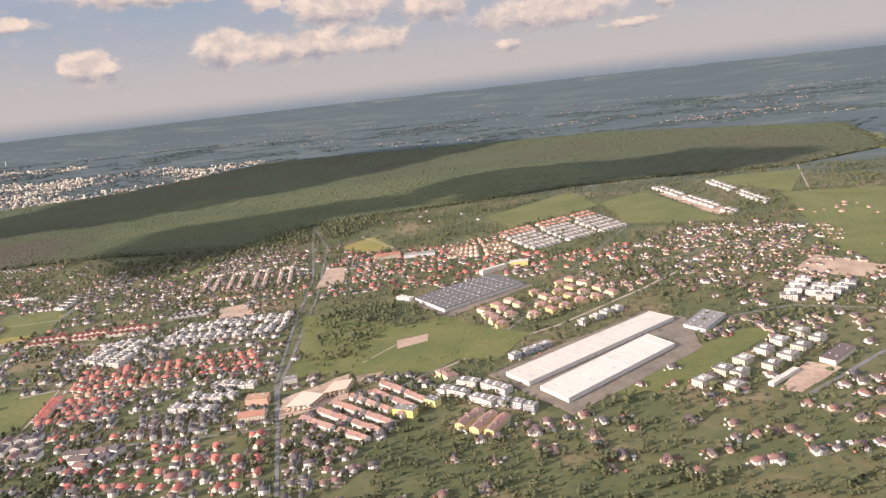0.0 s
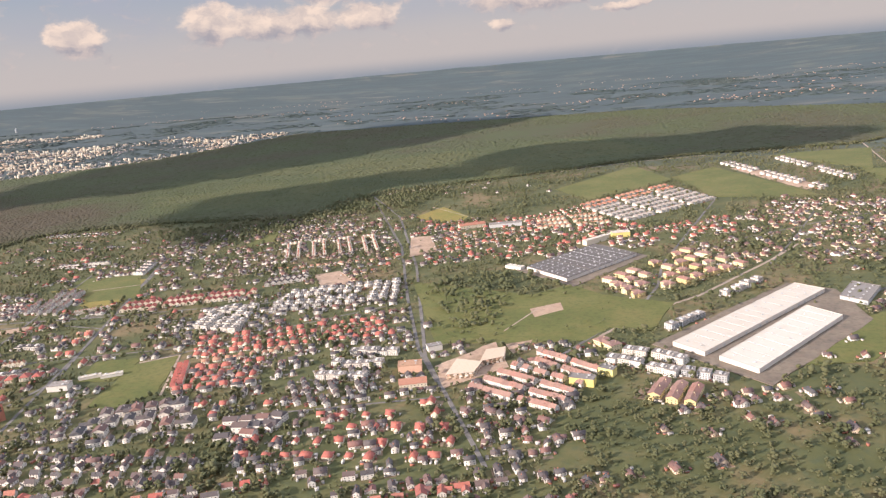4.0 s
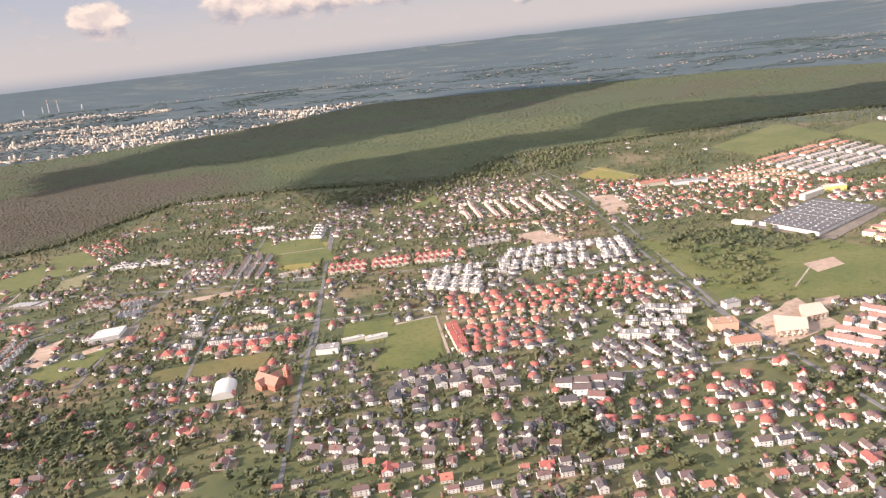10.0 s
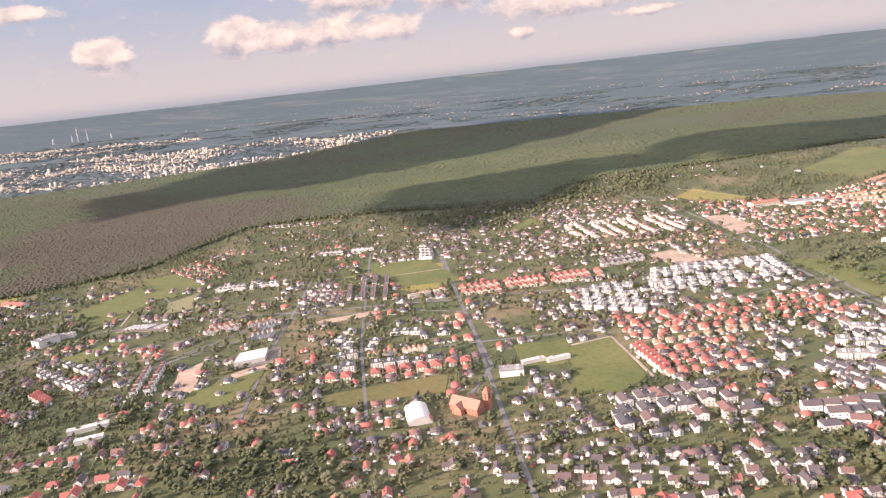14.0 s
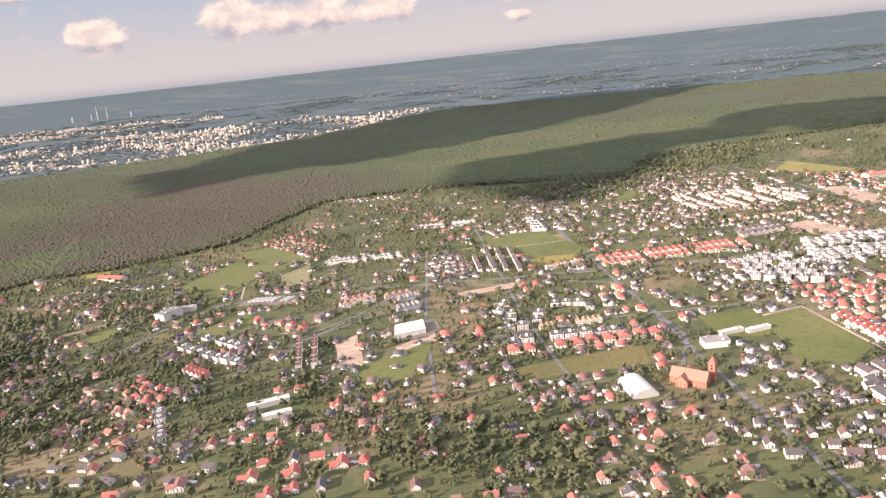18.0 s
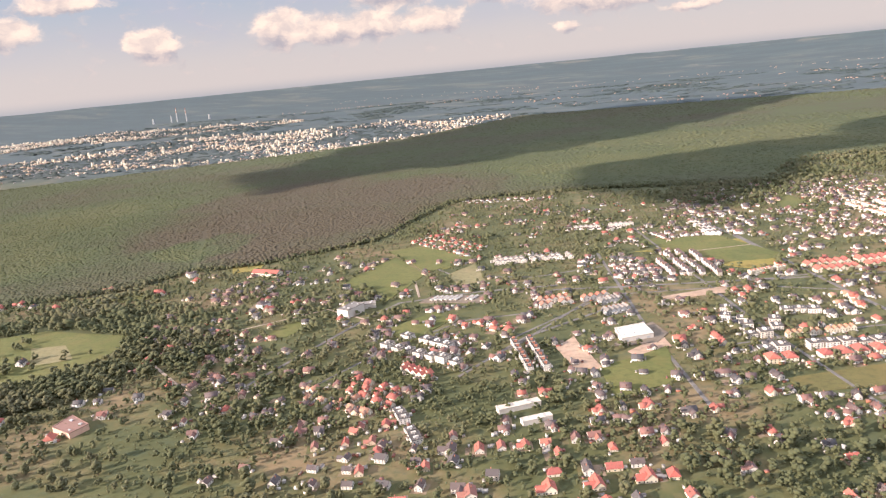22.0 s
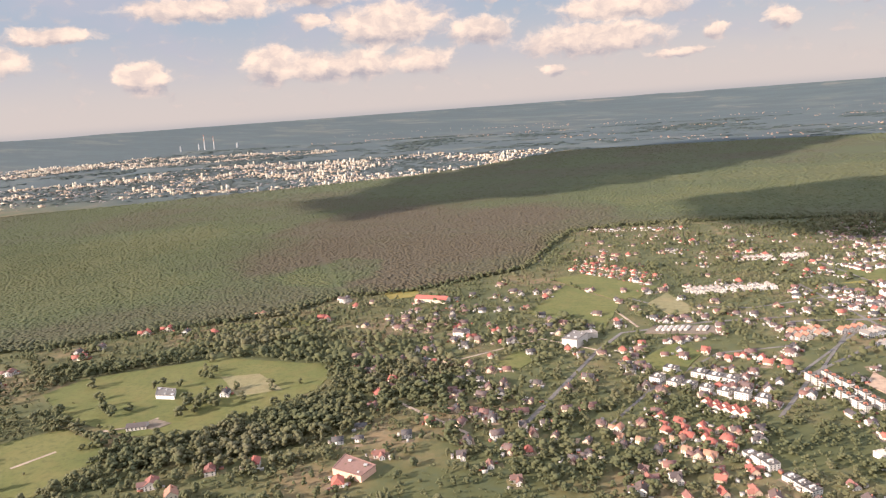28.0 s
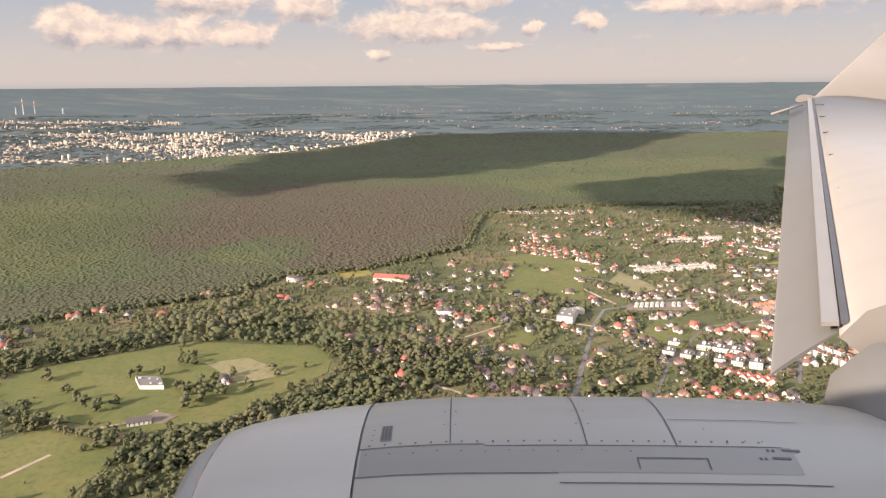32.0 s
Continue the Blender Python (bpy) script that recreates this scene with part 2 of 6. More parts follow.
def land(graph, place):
    """The open land: rough grass near by; fields, copses and woods out on the plain, with haze painted in as blue."""
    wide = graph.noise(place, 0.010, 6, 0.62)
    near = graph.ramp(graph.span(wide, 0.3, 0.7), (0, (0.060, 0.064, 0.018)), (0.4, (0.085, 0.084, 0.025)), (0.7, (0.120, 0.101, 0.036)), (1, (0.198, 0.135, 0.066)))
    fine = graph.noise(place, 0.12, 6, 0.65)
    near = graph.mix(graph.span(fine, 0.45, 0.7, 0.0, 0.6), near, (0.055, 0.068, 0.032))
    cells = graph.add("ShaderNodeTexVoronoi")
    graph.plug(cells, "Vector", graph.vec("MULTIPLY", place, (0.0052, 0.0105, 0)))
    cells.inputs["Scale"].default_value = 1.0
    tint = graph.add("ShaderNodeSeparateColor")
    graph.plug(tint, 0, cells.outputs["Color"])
    # blue-grey field tones: the haze of distance is put into the base colour
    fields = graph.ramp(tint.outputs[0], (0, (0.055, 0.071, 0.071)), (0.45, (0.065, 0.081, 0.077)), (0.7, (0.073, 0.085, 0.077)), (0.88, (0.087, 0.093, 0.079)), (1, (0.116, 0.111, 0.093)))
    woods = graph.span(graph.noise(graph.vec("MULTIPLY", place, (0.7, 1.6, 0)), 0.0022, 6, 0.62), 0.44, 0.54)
    # this dark blue paints in haze and far cloud shade over the woods
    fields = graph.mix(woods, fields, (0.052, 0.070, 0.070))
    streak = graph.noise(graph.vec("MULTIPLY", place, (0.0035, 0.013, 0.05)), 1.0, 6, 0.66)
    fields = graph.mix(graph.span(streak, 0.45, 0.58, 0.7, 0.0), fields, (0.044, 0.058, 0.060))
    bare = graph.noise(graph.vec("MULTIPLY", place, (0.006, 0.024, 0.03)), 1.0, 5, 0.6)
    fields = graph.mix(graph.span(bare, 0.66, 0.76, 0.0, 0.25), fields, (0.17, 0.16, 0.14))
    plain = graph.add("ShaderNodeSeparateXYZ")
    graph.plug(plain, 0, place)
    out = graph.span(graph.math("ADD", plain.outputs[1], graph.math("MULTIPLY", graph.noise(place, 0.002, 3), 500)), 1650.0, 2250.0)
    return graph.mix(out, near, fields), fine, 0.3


MAT = {
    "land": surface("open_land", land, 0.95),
    "meadow": grassy("meadow_grass", (0.089, 0.098, 0.020), (0.113, 0.114, 0.025), (0.142, 0.129, 0.035)),
    "meadow_dark": grassy("damp_grass", (0.095, 0.087, 0.023), (0.124, 0.104, 0.028), (0.156, 0.120, 0.034)),
    "lawn": grassy("mown_grass", (0.184, 0.164, 0.030), (0.227, 0.178, 0.038), (0.253, 0.182, 0.044)),
    "hay": grassy("dry_grass", (0.171, 0.152, 0.064), (0.204, 0.175, 0.078), (0.237, 0.198, 0.098)),
    "dirt": grassy("bare_soil", (0.30, 0.205, 0.135), (0.38, 0.26, 0.175), (0.45, 0.32, 0.22), big=0.03),
    "strip": grassy("strip_fields", (0.10, 0.095, 0.06), (0.17, 0.14, 0.095), (0.24, 0.19, 0.13), big=0.02),
    "asphalt": grassy("asphalt", (0.125, 0.112, 0.098), (0.155, 0.138, 0.12), (0.19, 0.168, 0.145), big=0.05),
    "dirtroad": grassy("gravel_track", (0.28, 0.21, 0.15), (0.34, 0.26, 0.19), (0.40, 0.31, 0.23), big=0.05),
    "yard": grassy("concrete_yard", (0.142, 0.112, 0.081), (0.177, 0.138, 0.098), (0.212, 0.165, 0.116), big=0.04),
    "white": painted("white_render", (0.570, 0.498, 0.421), (0.736, 0.676, 0.602)),
    "cream": painted("cream_render", (0.60, 0.50, 0.36), (0.74, 0.66, 0.52)),
    "ochre": painted("ochre_render", (0.62, 0.46, 0.20), (0.76, 0.66, 0.42)),
    "yellow": painted("yellow_render", (0.66, 0.52, 0.16), (0.74, 0.62, 0.24)),
    "grey": painted("grey_render", (0.36, 0.35, 0.34), (0.56, 0.54, 0.52)),
    "brick": painted("red_brick", (0.34, 0.13, 0.08), (0.44, 0.18, 0.11)),
    "peach": painted("peach_render", (0.50, 0.36, 0.25), (0.64, 0.50, 0.36)),
    "salmon": painted("salmon_render", (0.58, 0.33, 0.22), (0.66, 0.42, 0.30)),
    "roof_red": tiled("red_roof_tiles", (0.37, 0.095, 0.07), (0.40, 0.125, 0.085), (0.31, 0.085, 0.068)),
    "roof_orange": tiled("orange_roof_tiles", (0.36, 0.17, 0.10), (0.34, 0.12, 0.075), (0.38, 0.21, 0.13), (0.24, 0.11, 0.08)),
    "roof_dark": tiled("dark_roof_tiles", (0.085, 0.07, 0.066), (0.13, 0.085, 0.072), (0.07, 0.062, 0.062), (0.20, 0.10, 0.075)),
    "roof_brown": tiled("brown_roof_tiles", (0.30, 0.15, 0.11), (0.24, 0.14, 0.11), (0.33, 0.19, 0.14)),
    "plots": None,
    "roof_mixed": tiled("mixed_roof_tiles", (0.40, 0.10, 0.07), (0.10, 0.075, 0.066), (0.38, 0.12, 0.08), (0.085, 0.078, 0.076), (0.26, 0.11, 0.08), (0.42, 0.16, 0.10)),
    "roof_grey": tiled("grey_roof_felt", (0.213, 0.185, 0.161), (0.314, 0.268, 0.230), (0.157, 0.139, 0.124)),
    "roof_tan": tiled("tan_roof_tiles", (0.42, 0.24, 0.14), (0.34, 0.17, 0.10)),
    "membrane": painted("white_roof_sheet", (0.544, 0.466, 0.374), (0.622, 0.548, 0.456), 0.6, 0.06),
    "felt": painted("dark_roof_sheet", (0.094, 0.080, 0.072), (0.132, 0.113, 0.098), 0.7, 0.08),
    "glass": surface("window_glass", lambda graph, place: graph.mix(graph.noise(place, 2.0), (0.03, 0.035, 0.04), (0.07, 0.075, 0.08)), 0.15),
    "bark": surface("bark", lambda graph, place: graph.mix(graph.noise(place, 3.0), (0.05, 0.035, 0.022), (0.13, 0.095, 0.065)), 0.95),
    "wood": leafy("forest_leaves", (0.130, 0.102, 0.063), (0.124, 0.109, 0.060), (0.116, 0.121, 0.057), (0.117, 0.132, 0.055), (0.145, 0.147, 0.060), patch=0.0034,
                  stands=((-1500, 1170, 380, -0.45), (-1330, 950, 190, -0.4), (-1251, 1358, 170, -0.3), (-1488, 905, 110, 0.7), (-2000, 950, 460, 0.42), (-900, 1650, 480, 0.35), (-350, 1850, 420, 0.4), (-1650, 800, 130, 0.15))),
    # far foliage with distance haze painted into its leaf tones as blue
    "copse": leafy("haze_blue_leaves", (0.076, 0.100, 0.100), (0.086, 0.110, 0.104), (0.096, 0.118, 0.104), patch=0.0015),
    "garden": leafy("garden_leaves", (0.113, 0.120, 0.055), (0.138, 0.142, 0.063), (0.162, 0.156, 0.072), (0.187, 0.169, 0.092), patch=0.012),
    "vapour": surface("cloud_vapour", lambda graph, place: graph.mix(graph.noise(place, 0.01), (0.82, 0.82, 0.82), (0.9, 0.9, 0.9)), 1.0),
}



def plot_cover(graph, place):
    """Garden plots: lawn, dry grass, dug beds and paving, a tone for each plot."""
    pick = graph.add("ShaderNodeNewGeometry").outputs["Random Per Island"]
    base = graph.ramp(pick, (0, (0.070, 0.071, 0.021)), (0.3, (0.101, 0.094, 0.030)), (0.5, (0.136, 0.106, 0.040)), (0.66, (0.092, 0.085, 0.026)), (0.8, (0.211, 0.142, 0.084)), (0.92, (0.254, 0.170, 0.107)), (1, (0.175, 0.128, 0.090)))
    fine = graph.noise(place, 0.35, 6, 0.65)
    return graph.mix(graph.span(fine, 0.42, 0.7, 0.0, 0.6), base, (0.07, 0.08, 0.042)), fine, 0.2


MAT["plots"] = surface("garden_plots", plot_cover, 0.95)


# ---- mesh helpers ----
def mesh_of(name, verts, faces, mats, slots=None, smooth=False):
    me = bpy.data.meshes.new(name)
    me.from_pydata([tuple(v) for v in verts], [], [tuple(f) for f in faces])
    for m in mats:
        me.materials.append(MAT[m])
    if slots is not None:
        me.polygons.foreach_set("material_index", np.array(slots, dtype=np.int32))
    if smooth:
        me.polygons.foreach_set("use_smooth", np.ones(len(faces), dtype=bool))
    me.update()
    return me


def part(name, bm, material, parent, label=""):
    """Links a bmesh, or a mesh that is there already, as one mesh object under a thing."""
    if isinstance(bm, bmesh.types.BMesh):
        me = bpy.data.meshes.new(name)
        bm.to_mesh(me)
        bm.free()
        for m in ([material] if isinstance(material, str) else material):
            me.materials.append(MAT[m])
    else:
        me = bm
    ob = new(name, me)
    ob.parent = parent
    return tagged(ob, label)


def box(bm, x0, y0, z0, x1, y1, z1, slot=0, m=None):
    vs = [bm.verts.new((x, y, z)) for z in (z0, z1) for y in (y0, y1) for x in (x0, x1)]
    if m is not None:
        for v in vs:
            v.co = m @ v.co
    for f in ((0, 2, 3, 1), (4, 5, 7, 6), (0, 1, 5, 4), (2, 6, 7, 3), (0, 4, 6, 2), (1, 3, 7, 5)):
        bm.faces.new([vs[i] for i in f]).material_index = slot


def arrays(me):
    """Corners and triangles of a mesh, with the slot of each triangle."""
    me.calc_loop_triangles()
    v = np.empty(len(me.vertices) * 3)
    me.vertices.foreach_get("co", v)
    t = np.empty(len(me.loop_triangles) * 3, dtype=np.int32)
    me.loop_triangles.foreach_get("vertices", t)
    s = np.empty(len(me.loop_triangles), dtype=np.int32)
    me.loop_triangles.foreach_get("material_index", s)
    return v.reshape(-1, 3), t.reshape(-1, 3), s


def joined(name, pieces, mats, smooth=False):
    """One mesh out of many copies. pieces: (corners, triangles, slots, N x 4 x 4 poses)."""
    vs, ts, ss, base = [], [], [], 0
    for v, t, s, poses in pieces:
        poses = np.asarray(poses)
        if not len(poses):
            continue
        co = np.einsum("nij,vj->nvi", poses[:, :3, :3], v) + poses[:, None, :3, 3]
        vs.append(co.reshape(-1, 3))
        ts.append((t[None] + (base + np.arange(len(poses)) * len(v))[:, None, None]).reshape(-1, 3))
        ss.append(np.tile(s, len(poses)))
        base += len(poses) * len(v)
    vs, ts, ss = np.concatenate(vs), np.concatenate(ts), np.concatenate(ss)
    me = bpy.data.meshes.new(name)
    me.vertices.add(len(vs))
    me.vertices.foreach_set("co", vs.ravel())
    me.loops.add(ts.size)
    me.loops.foreach_set("vertex_index", ts.ravel().astype(np.int32))
    me.polygons.add(len(ts))
    me.polygons.foreach_set("loop_start", np.arange(0, ts.size, 3, dtype=np.int32))
    me.polygons.foreach_set("material_index", ss.astype(np.int32))
    if smooth:
        me.polygons.foreach_set("use_smooth", np.ones(len(ts), dtype=bool))
    for m in mats:
        me.materials.append(MAT[m])
    me.update(calc_edges=True)
    return me


def poses_of(x, y, z, sx, sy, sz, yaw):
    """Poses as an array, from arrays of places, sizes and turns about z."""
    out = np.zeros((len(x), 4, 4))
    c, s = np.cos(yaw), np.sin(yaw)
    out[:, 0, 0], out[:, 0, 1], out[:, 1, 0], out[:, 1, 1] = c * sx, -s * sy, s * sx, c * sy
    out[:, 2, 2], out[:, 3, 3] = sz, 1
    out[:, 0, 3], out[:, 1, 3], out[:, 2, 3] = x, y, z
    return out


def inside(px, py, poly):
    """Which of the points lie in the polygon."""
    hit = np.zeros(len(px), dtype=bool)
    for (x0, y0), (x1, y1) in zip(poly, poly[1:] + poly[:1]):
        if y0 != y1:
            hit ^= ((y0 > py) != (y1 > py)) & (px < (x1 - x0) * (py - y0) / (y1 - y0) + x0)
    return hit


# ---- the ground: one sheet; past the city it lifts to the skyline, as the land's far distance is drawn in ----
MID, FLAT, RIM, SKYLINE = Vector((-620, 0)), 2300.0, 4800.0, 207.0
DEEP = RIM - FLAT


def far(x, y):
    """Where a place of the far plain stands on the sheet: x, y, z and its size."""
    d = math.hypot(x - MID.x, y - MID.y)
    if d <= FLAT:
        return x, y, 0.0, 1.0
    r = RIM - DEEP * DEEP / (d - FLAT + DEEP)
    k = r / d
    return MID.x + (x - MID.x) * k, MID.y + (y - MID.y) * k, SKYLINE * (1 - k), k


def far_all(px, py):
    """The same for arrays."""
    d = np.hypot(px - MID.x, py - MID.y)
    k = np.where(d > FLAT, (RIM - DEEP * DEEP / np.maximum(1, d - FLAT + DEEP)) / np.maximum(1, d), 1.0)
    return MID.x + (px - MID.x) * k, MID.y + (py - MID.y) * k, SKYLINE * (1 - k), k


def build_ground():
    rings = [0, 200, 500, 900, 1400, 1900, FLAT] + [FLAT + i * 60.0 for i in range(1, 41)] + [4730.0, 4760.0, 4785.0, 4798.0, 4800.0]
    n, verts, faces = 180, [(MID.x, MID.y, 0)], []
    for r in rings[1:]:
        z = 0.0
        if r > FLAT:
            d = FLAT - DEEP + DEEP * DEEP / max(0.01, RIM - r)
            z = SKYLINE * (1 - r / d) if r < RIM else SKYLINE
        verts += [(MID.x + r * math.sin(a), MID.y + r * math.cos(a), z + (noise.noise((a * 30, r * 0.01, 0)) * 4 if r > 4780 else 0)) for a in (2 * math.pi * i / n for i in range(n))]
    faces += [(0, 1 + (i + 1) % n, 1 + i) for i in range(n)]
    for k in range(len(rings) - 2):
        a, b = 1 + k * n, 1 + (k + 1) * n
        faces += [(a + i, a + (i + 1) % n, b + (i + 1) % n, b + i) for i in range(n)]
    tagged(new("ground", mesh_of("ground", verts, faces, ["land"], smooth=True)), "rough grass and far plain of fields and woods tinted haze blue", "ground", kind="structure")


build_ground()

taken = []          # x, y, reach of what stands on the ground
open_land = []      # polygons free of trees
tracks = []         # road pieces
level = [0.05]


def sheet(name, pts, material, label, category):
    """A thin patch of ground cover, each laid a little above the one before."""
    level[0] += 0.006
    bm = bmesh.new()
    spots = [far(x, y) for x, y in pts]
    lift = 1.2 if max(p[2] for p in spots) > 0 else 0.0
    low = [bm.verts.new((x, y, z - lift)) for x, y, z, k in spots]
    top = [bm.verts.new((x, y, z + level[0] + lift)) for x, y, z, k in spots]
    face = bm.faces.new(top)
    face.normal_update()
    if face.normal.z < 0:
        face.normal_flip()
    for i in range(len(pts)):
        j = (i + 1) % len(pts)
        bm.faces.new((low[i], low[j], top[j], top[i]))
    bmesh.ops.triangulate(bm, faces=[face])
    me = bpy.data.meshes.new(name)
    bm.to_mesh(me)
    bm.free()
    me.materials.append(MAT[material])
    return tagged(new(name, me), label, category, kind="structure")


def ragged(pts, step=14.0, amount=2.5):
    """The outline with its long sides broken up and a little uneven."""
    out = []
    for (x0, y0), (x1, y1) in zip(pts, pts[1:] + pts[:1]):
        n = max(1, int(math.hypot(x1 - x0, y1 - y0) / step))
        for i in range(n):
            x, y = x0 + (x1 - x0) * i / n, y0 + (y1 - y0) * i / n
            k = amount if i else 0
            out.append((x + k * noise.noise((x * 0.05, y * 0.05, 1)), y + k * noise.noise((x * 0.05, y * 0.05, 7))))
    return out


COVER = {"meadow": "rough green meadow grass", "meadow_dark": "dark damp meadow grass", "lawn": "bright mown green field", "hay": "dry yellowish grass field",
         "dirt": "bare pale brown soil", "strip": "narrow strips of ploughed and fallow field", "yard": "worn grey concrete yard"}


def field(kind, *pts):
    open_land.append(list(pts))
    sheet("bare_ground" if kind == "dirt" else "yard" if kind == "yard" else "field", ragged(list(pts)), kind, COVER[kind], "ground" if kind in ("dirt", "yard") else "field")


def road(kind, width, *pts):
    level[0] += 0.006
    verts, faces, run = [], [], []
    for (x0, y0), (x1, y1) in zip(pts, pts[1:]):
        n = max(1, int(math.hypot(x1 - x0, y1 - y0) / 12))
        run += [(x0 + (x1 - x0) * i / n, y0 + (y1 - y0) * i / n) for i in range(n)]
        tracks.append((x0, y0, x1, y1, width))
    run.append(pts[-1])
    for i, (x, y) in enumerate(run):
        (xa, ya), (xb, yb) = run[max(0, i - 1)], run[min(len(run) - 1, i + 1)]
        k = width / 2 / math.hypot(xb - xa, yb - ya)
        dx, dy = (ya - yb) * k, (xb - xa) * k
        verts += [(x + dx, y + dy, 0.12 + level[0]), (x - dx, y - dy, 0.12 + level[0]), (x + dx * 1.1, y + dy * 1.1, 0), (x - dx * 1.1, y - dy * 1.1, 0)]
        if i:
            a, b = 4 * i - 4, 4 * i
            faces += [(a, a + 1, b + 1, b), (a + 2, a, b, b + 2), (a + 1, a + 3, b + 3, b + 1)]
    tagged(new("road" if kind == "asphalt" else "track", mesh_of("road", verts, faces, [kind])),
           "worn grey asphalt street between gardens" if kind == "asphalt" else "pale gravel track through grass", "road", kind="structure")


cells_taken, noted = {}, [0]


def clear_of(x, y, reach):
    """Whether a place is free of what already stands; looked up by cells of 24 m."""
    for a, b, r in taken[noted[0]:]:
        cells_taken.setdefault((int(a // 24), int(b // 24)), []).append((a, b, r))
    noted[0] = len(taken)
    cx, cy = int(x // 24), int(y // 24)
    return all((x - a) ** 2 + (y - b) ** 2 > (0.72 * (reach + r)) ** 2
               for i in (-1, 0, 1) for j in (-1, 0, 1) for a, b, r in cells_taken.get((cx + i, cy + j), ()))


def near_road(x, y, gap):
    for x0, y0, x1, y1, w in tracks:
        dx, dy = x1 - x0, y1 - y0
        k = min(1, max(0, ((x - x0) * dx + (y - y0) * dy) / (dx * dx + dy * dy)))
        if math.hypot(x - x0 - k * dx, y - y0 - k * dy) < gap + w / 2:
            return True
    return False


# ---- houses ----
def gable_house(w, d, h, top, hip=0.0, over=0.35, dormer=False, balcony=False, wing=0.0):
    """Walls with windows, roof and chimney of a house; the ridge runs along y."""
    wall = bmesh.new()
    x, y = w / 2, d / 2
    pts = [wall.verts.new(p) for p in ((-x, -y, 0), (x, -y, 0), (x, y, 0), (-x, y, 0), (-x, -y, h), (x, -y, h), (x, y, h), (-x, y, h),
                                       (0, -y + hip, top - 0.05), (0, y - hip, top - 0.05))]
    for f in ((0, 1, 5, 8, 4), (2, 3, 7, 9, 6), (1, 2, 6, 5), (3, 0, 4, 7)) if not hip else ((0, 1, 5, 4), (2, 3, 7, 6), (1, 2, 6, 5), (3, 0, 4, 7)):
        wall.faces.new([pts[i] for i in f])
    if hip:
        wall.verts.remove(pts[8]), wall.verts.remove(pts[9])
    rows = [0.45] if h < 2.6 else [0.45, h * 0.56]
    for z in rows:
        for s in (-1, 1):
            n = max(2, int(w / 2.2))
            for i in range(n):
                cx = -x + w * (i + 0.5) / n
                box(wall, cx - 0.42, min(s * y, s * (y + 0.04)), z, cx + 0.42, max(s * y, s * (y + 0.04)), z + 0.85, 1)
            n = max(2, int(d / 2.6))
            for i in range(n):
                cy = -y + d * (i + 0.5) / n
                box(wall, min(s * x, s * (x + 0.04)), cy - 0.4, z, max(s * x, s * (x + 0.04)), cy + 0.4, z + 0.85, 1)
    if balcony:
        box(wall, -x * 0.8, -y - 0.7, h * 0.5, x * 0.1, -y, h * 0.5 + 0.5)
    roof = bmesh.new()
    slope = (top - h) / x
    e, lip = x + over, h - over * slope
    ends = (-y - over, y + over)
    t = 0.16
    if hip:
        low = [roof.verts.new(p) for p in ((-e, ends[0], lip), (e, ends[0], lip), (e, ends[1], lip), (-e, ends[1], lip))]
        upp = [roof.verts.new(v.co + Vector((0, 0, t))) for v in low]
        r0, r1 = roof.verts.new((0, -y + hip, top + t)), roof.verts.new((0, y - hip, top + t))
        for f in ((upp[0], upp[1], r0), (upp[1], upp[2], r1, r0), (upp[2], upp[3], r1), (upp[3], upp[0], r0, r1), tuple(reversed(low))):
            roof.faces.new(f)
        for i in range(4):
            roof.faces.new((low[i], low[(i + 1) % 4], upp[(i + 1) % 4], upp[i]))
    else:
        prof = [(-e, lip), (0, top), (e, lip), (e, lip + t), (0, top + t), (-e, lip + t)]
        a = [roof.verts.new((px, ends[0], pz)) for px, pz in prof]
        b = [roof.verts.new((px, ends[1], pz)) for px, pz in prof]
        for i in range(6):
            j = (i + 1) % 6
            roof.faces.new((a[i], a[j], b[j], b[i]))
        for q in ((0, 1, 4, 5), (1, 2, 3, 4)):
            roof.faces.new([a[i] for i in reversed(q)])
            roof.faces.new([b[i] for i in q])
    if dormer:
        for s in (-1, 1):
            cx, cz = s * x * 0.55, h + (top - h) * 0.45
            box(roof, cx - 0.5, -0.7, cz - 0.5, cx + 0.5, 0.7, cz + 0.55)
    if wing:
        wall2, roof2, stack2 = gable_house(w * 0.62, wing, h * 0.92, h + (top - h) * 0.72, over=over)
        stack2.free()
        m = Matrix.Translation((-x - wing * 0.28, -y * 0.35, 0)) @ Matrix.Rotation(math.pi / 2, 4, "Z")
        for main, side in ((wall, wall2), (roof, roof2)):
            side.transform(m)
            extra = bpy.data.meshes.new("wing")
            side.to_mesh(extra)
            side.free()
            main.from_mesh(extra)
            bpy.data.meshes.remove(extra)
    stack = bmesh.new()
    cz = top - 0.1
    box(stack, x * 0.3 - 0.25, y * 0.3 - 0.25, h, x * 0.3 + 0.25, y * 0.3 + 0.25, cz + 0.5)
    box(stack, x * 0.3 - 0.32, y * 0.3 - 0.32, cz + 0.5, x * 0.3 + 0.32, y * 0.3 + 0.32, cz + 0.62)
    return wall, roof, stack


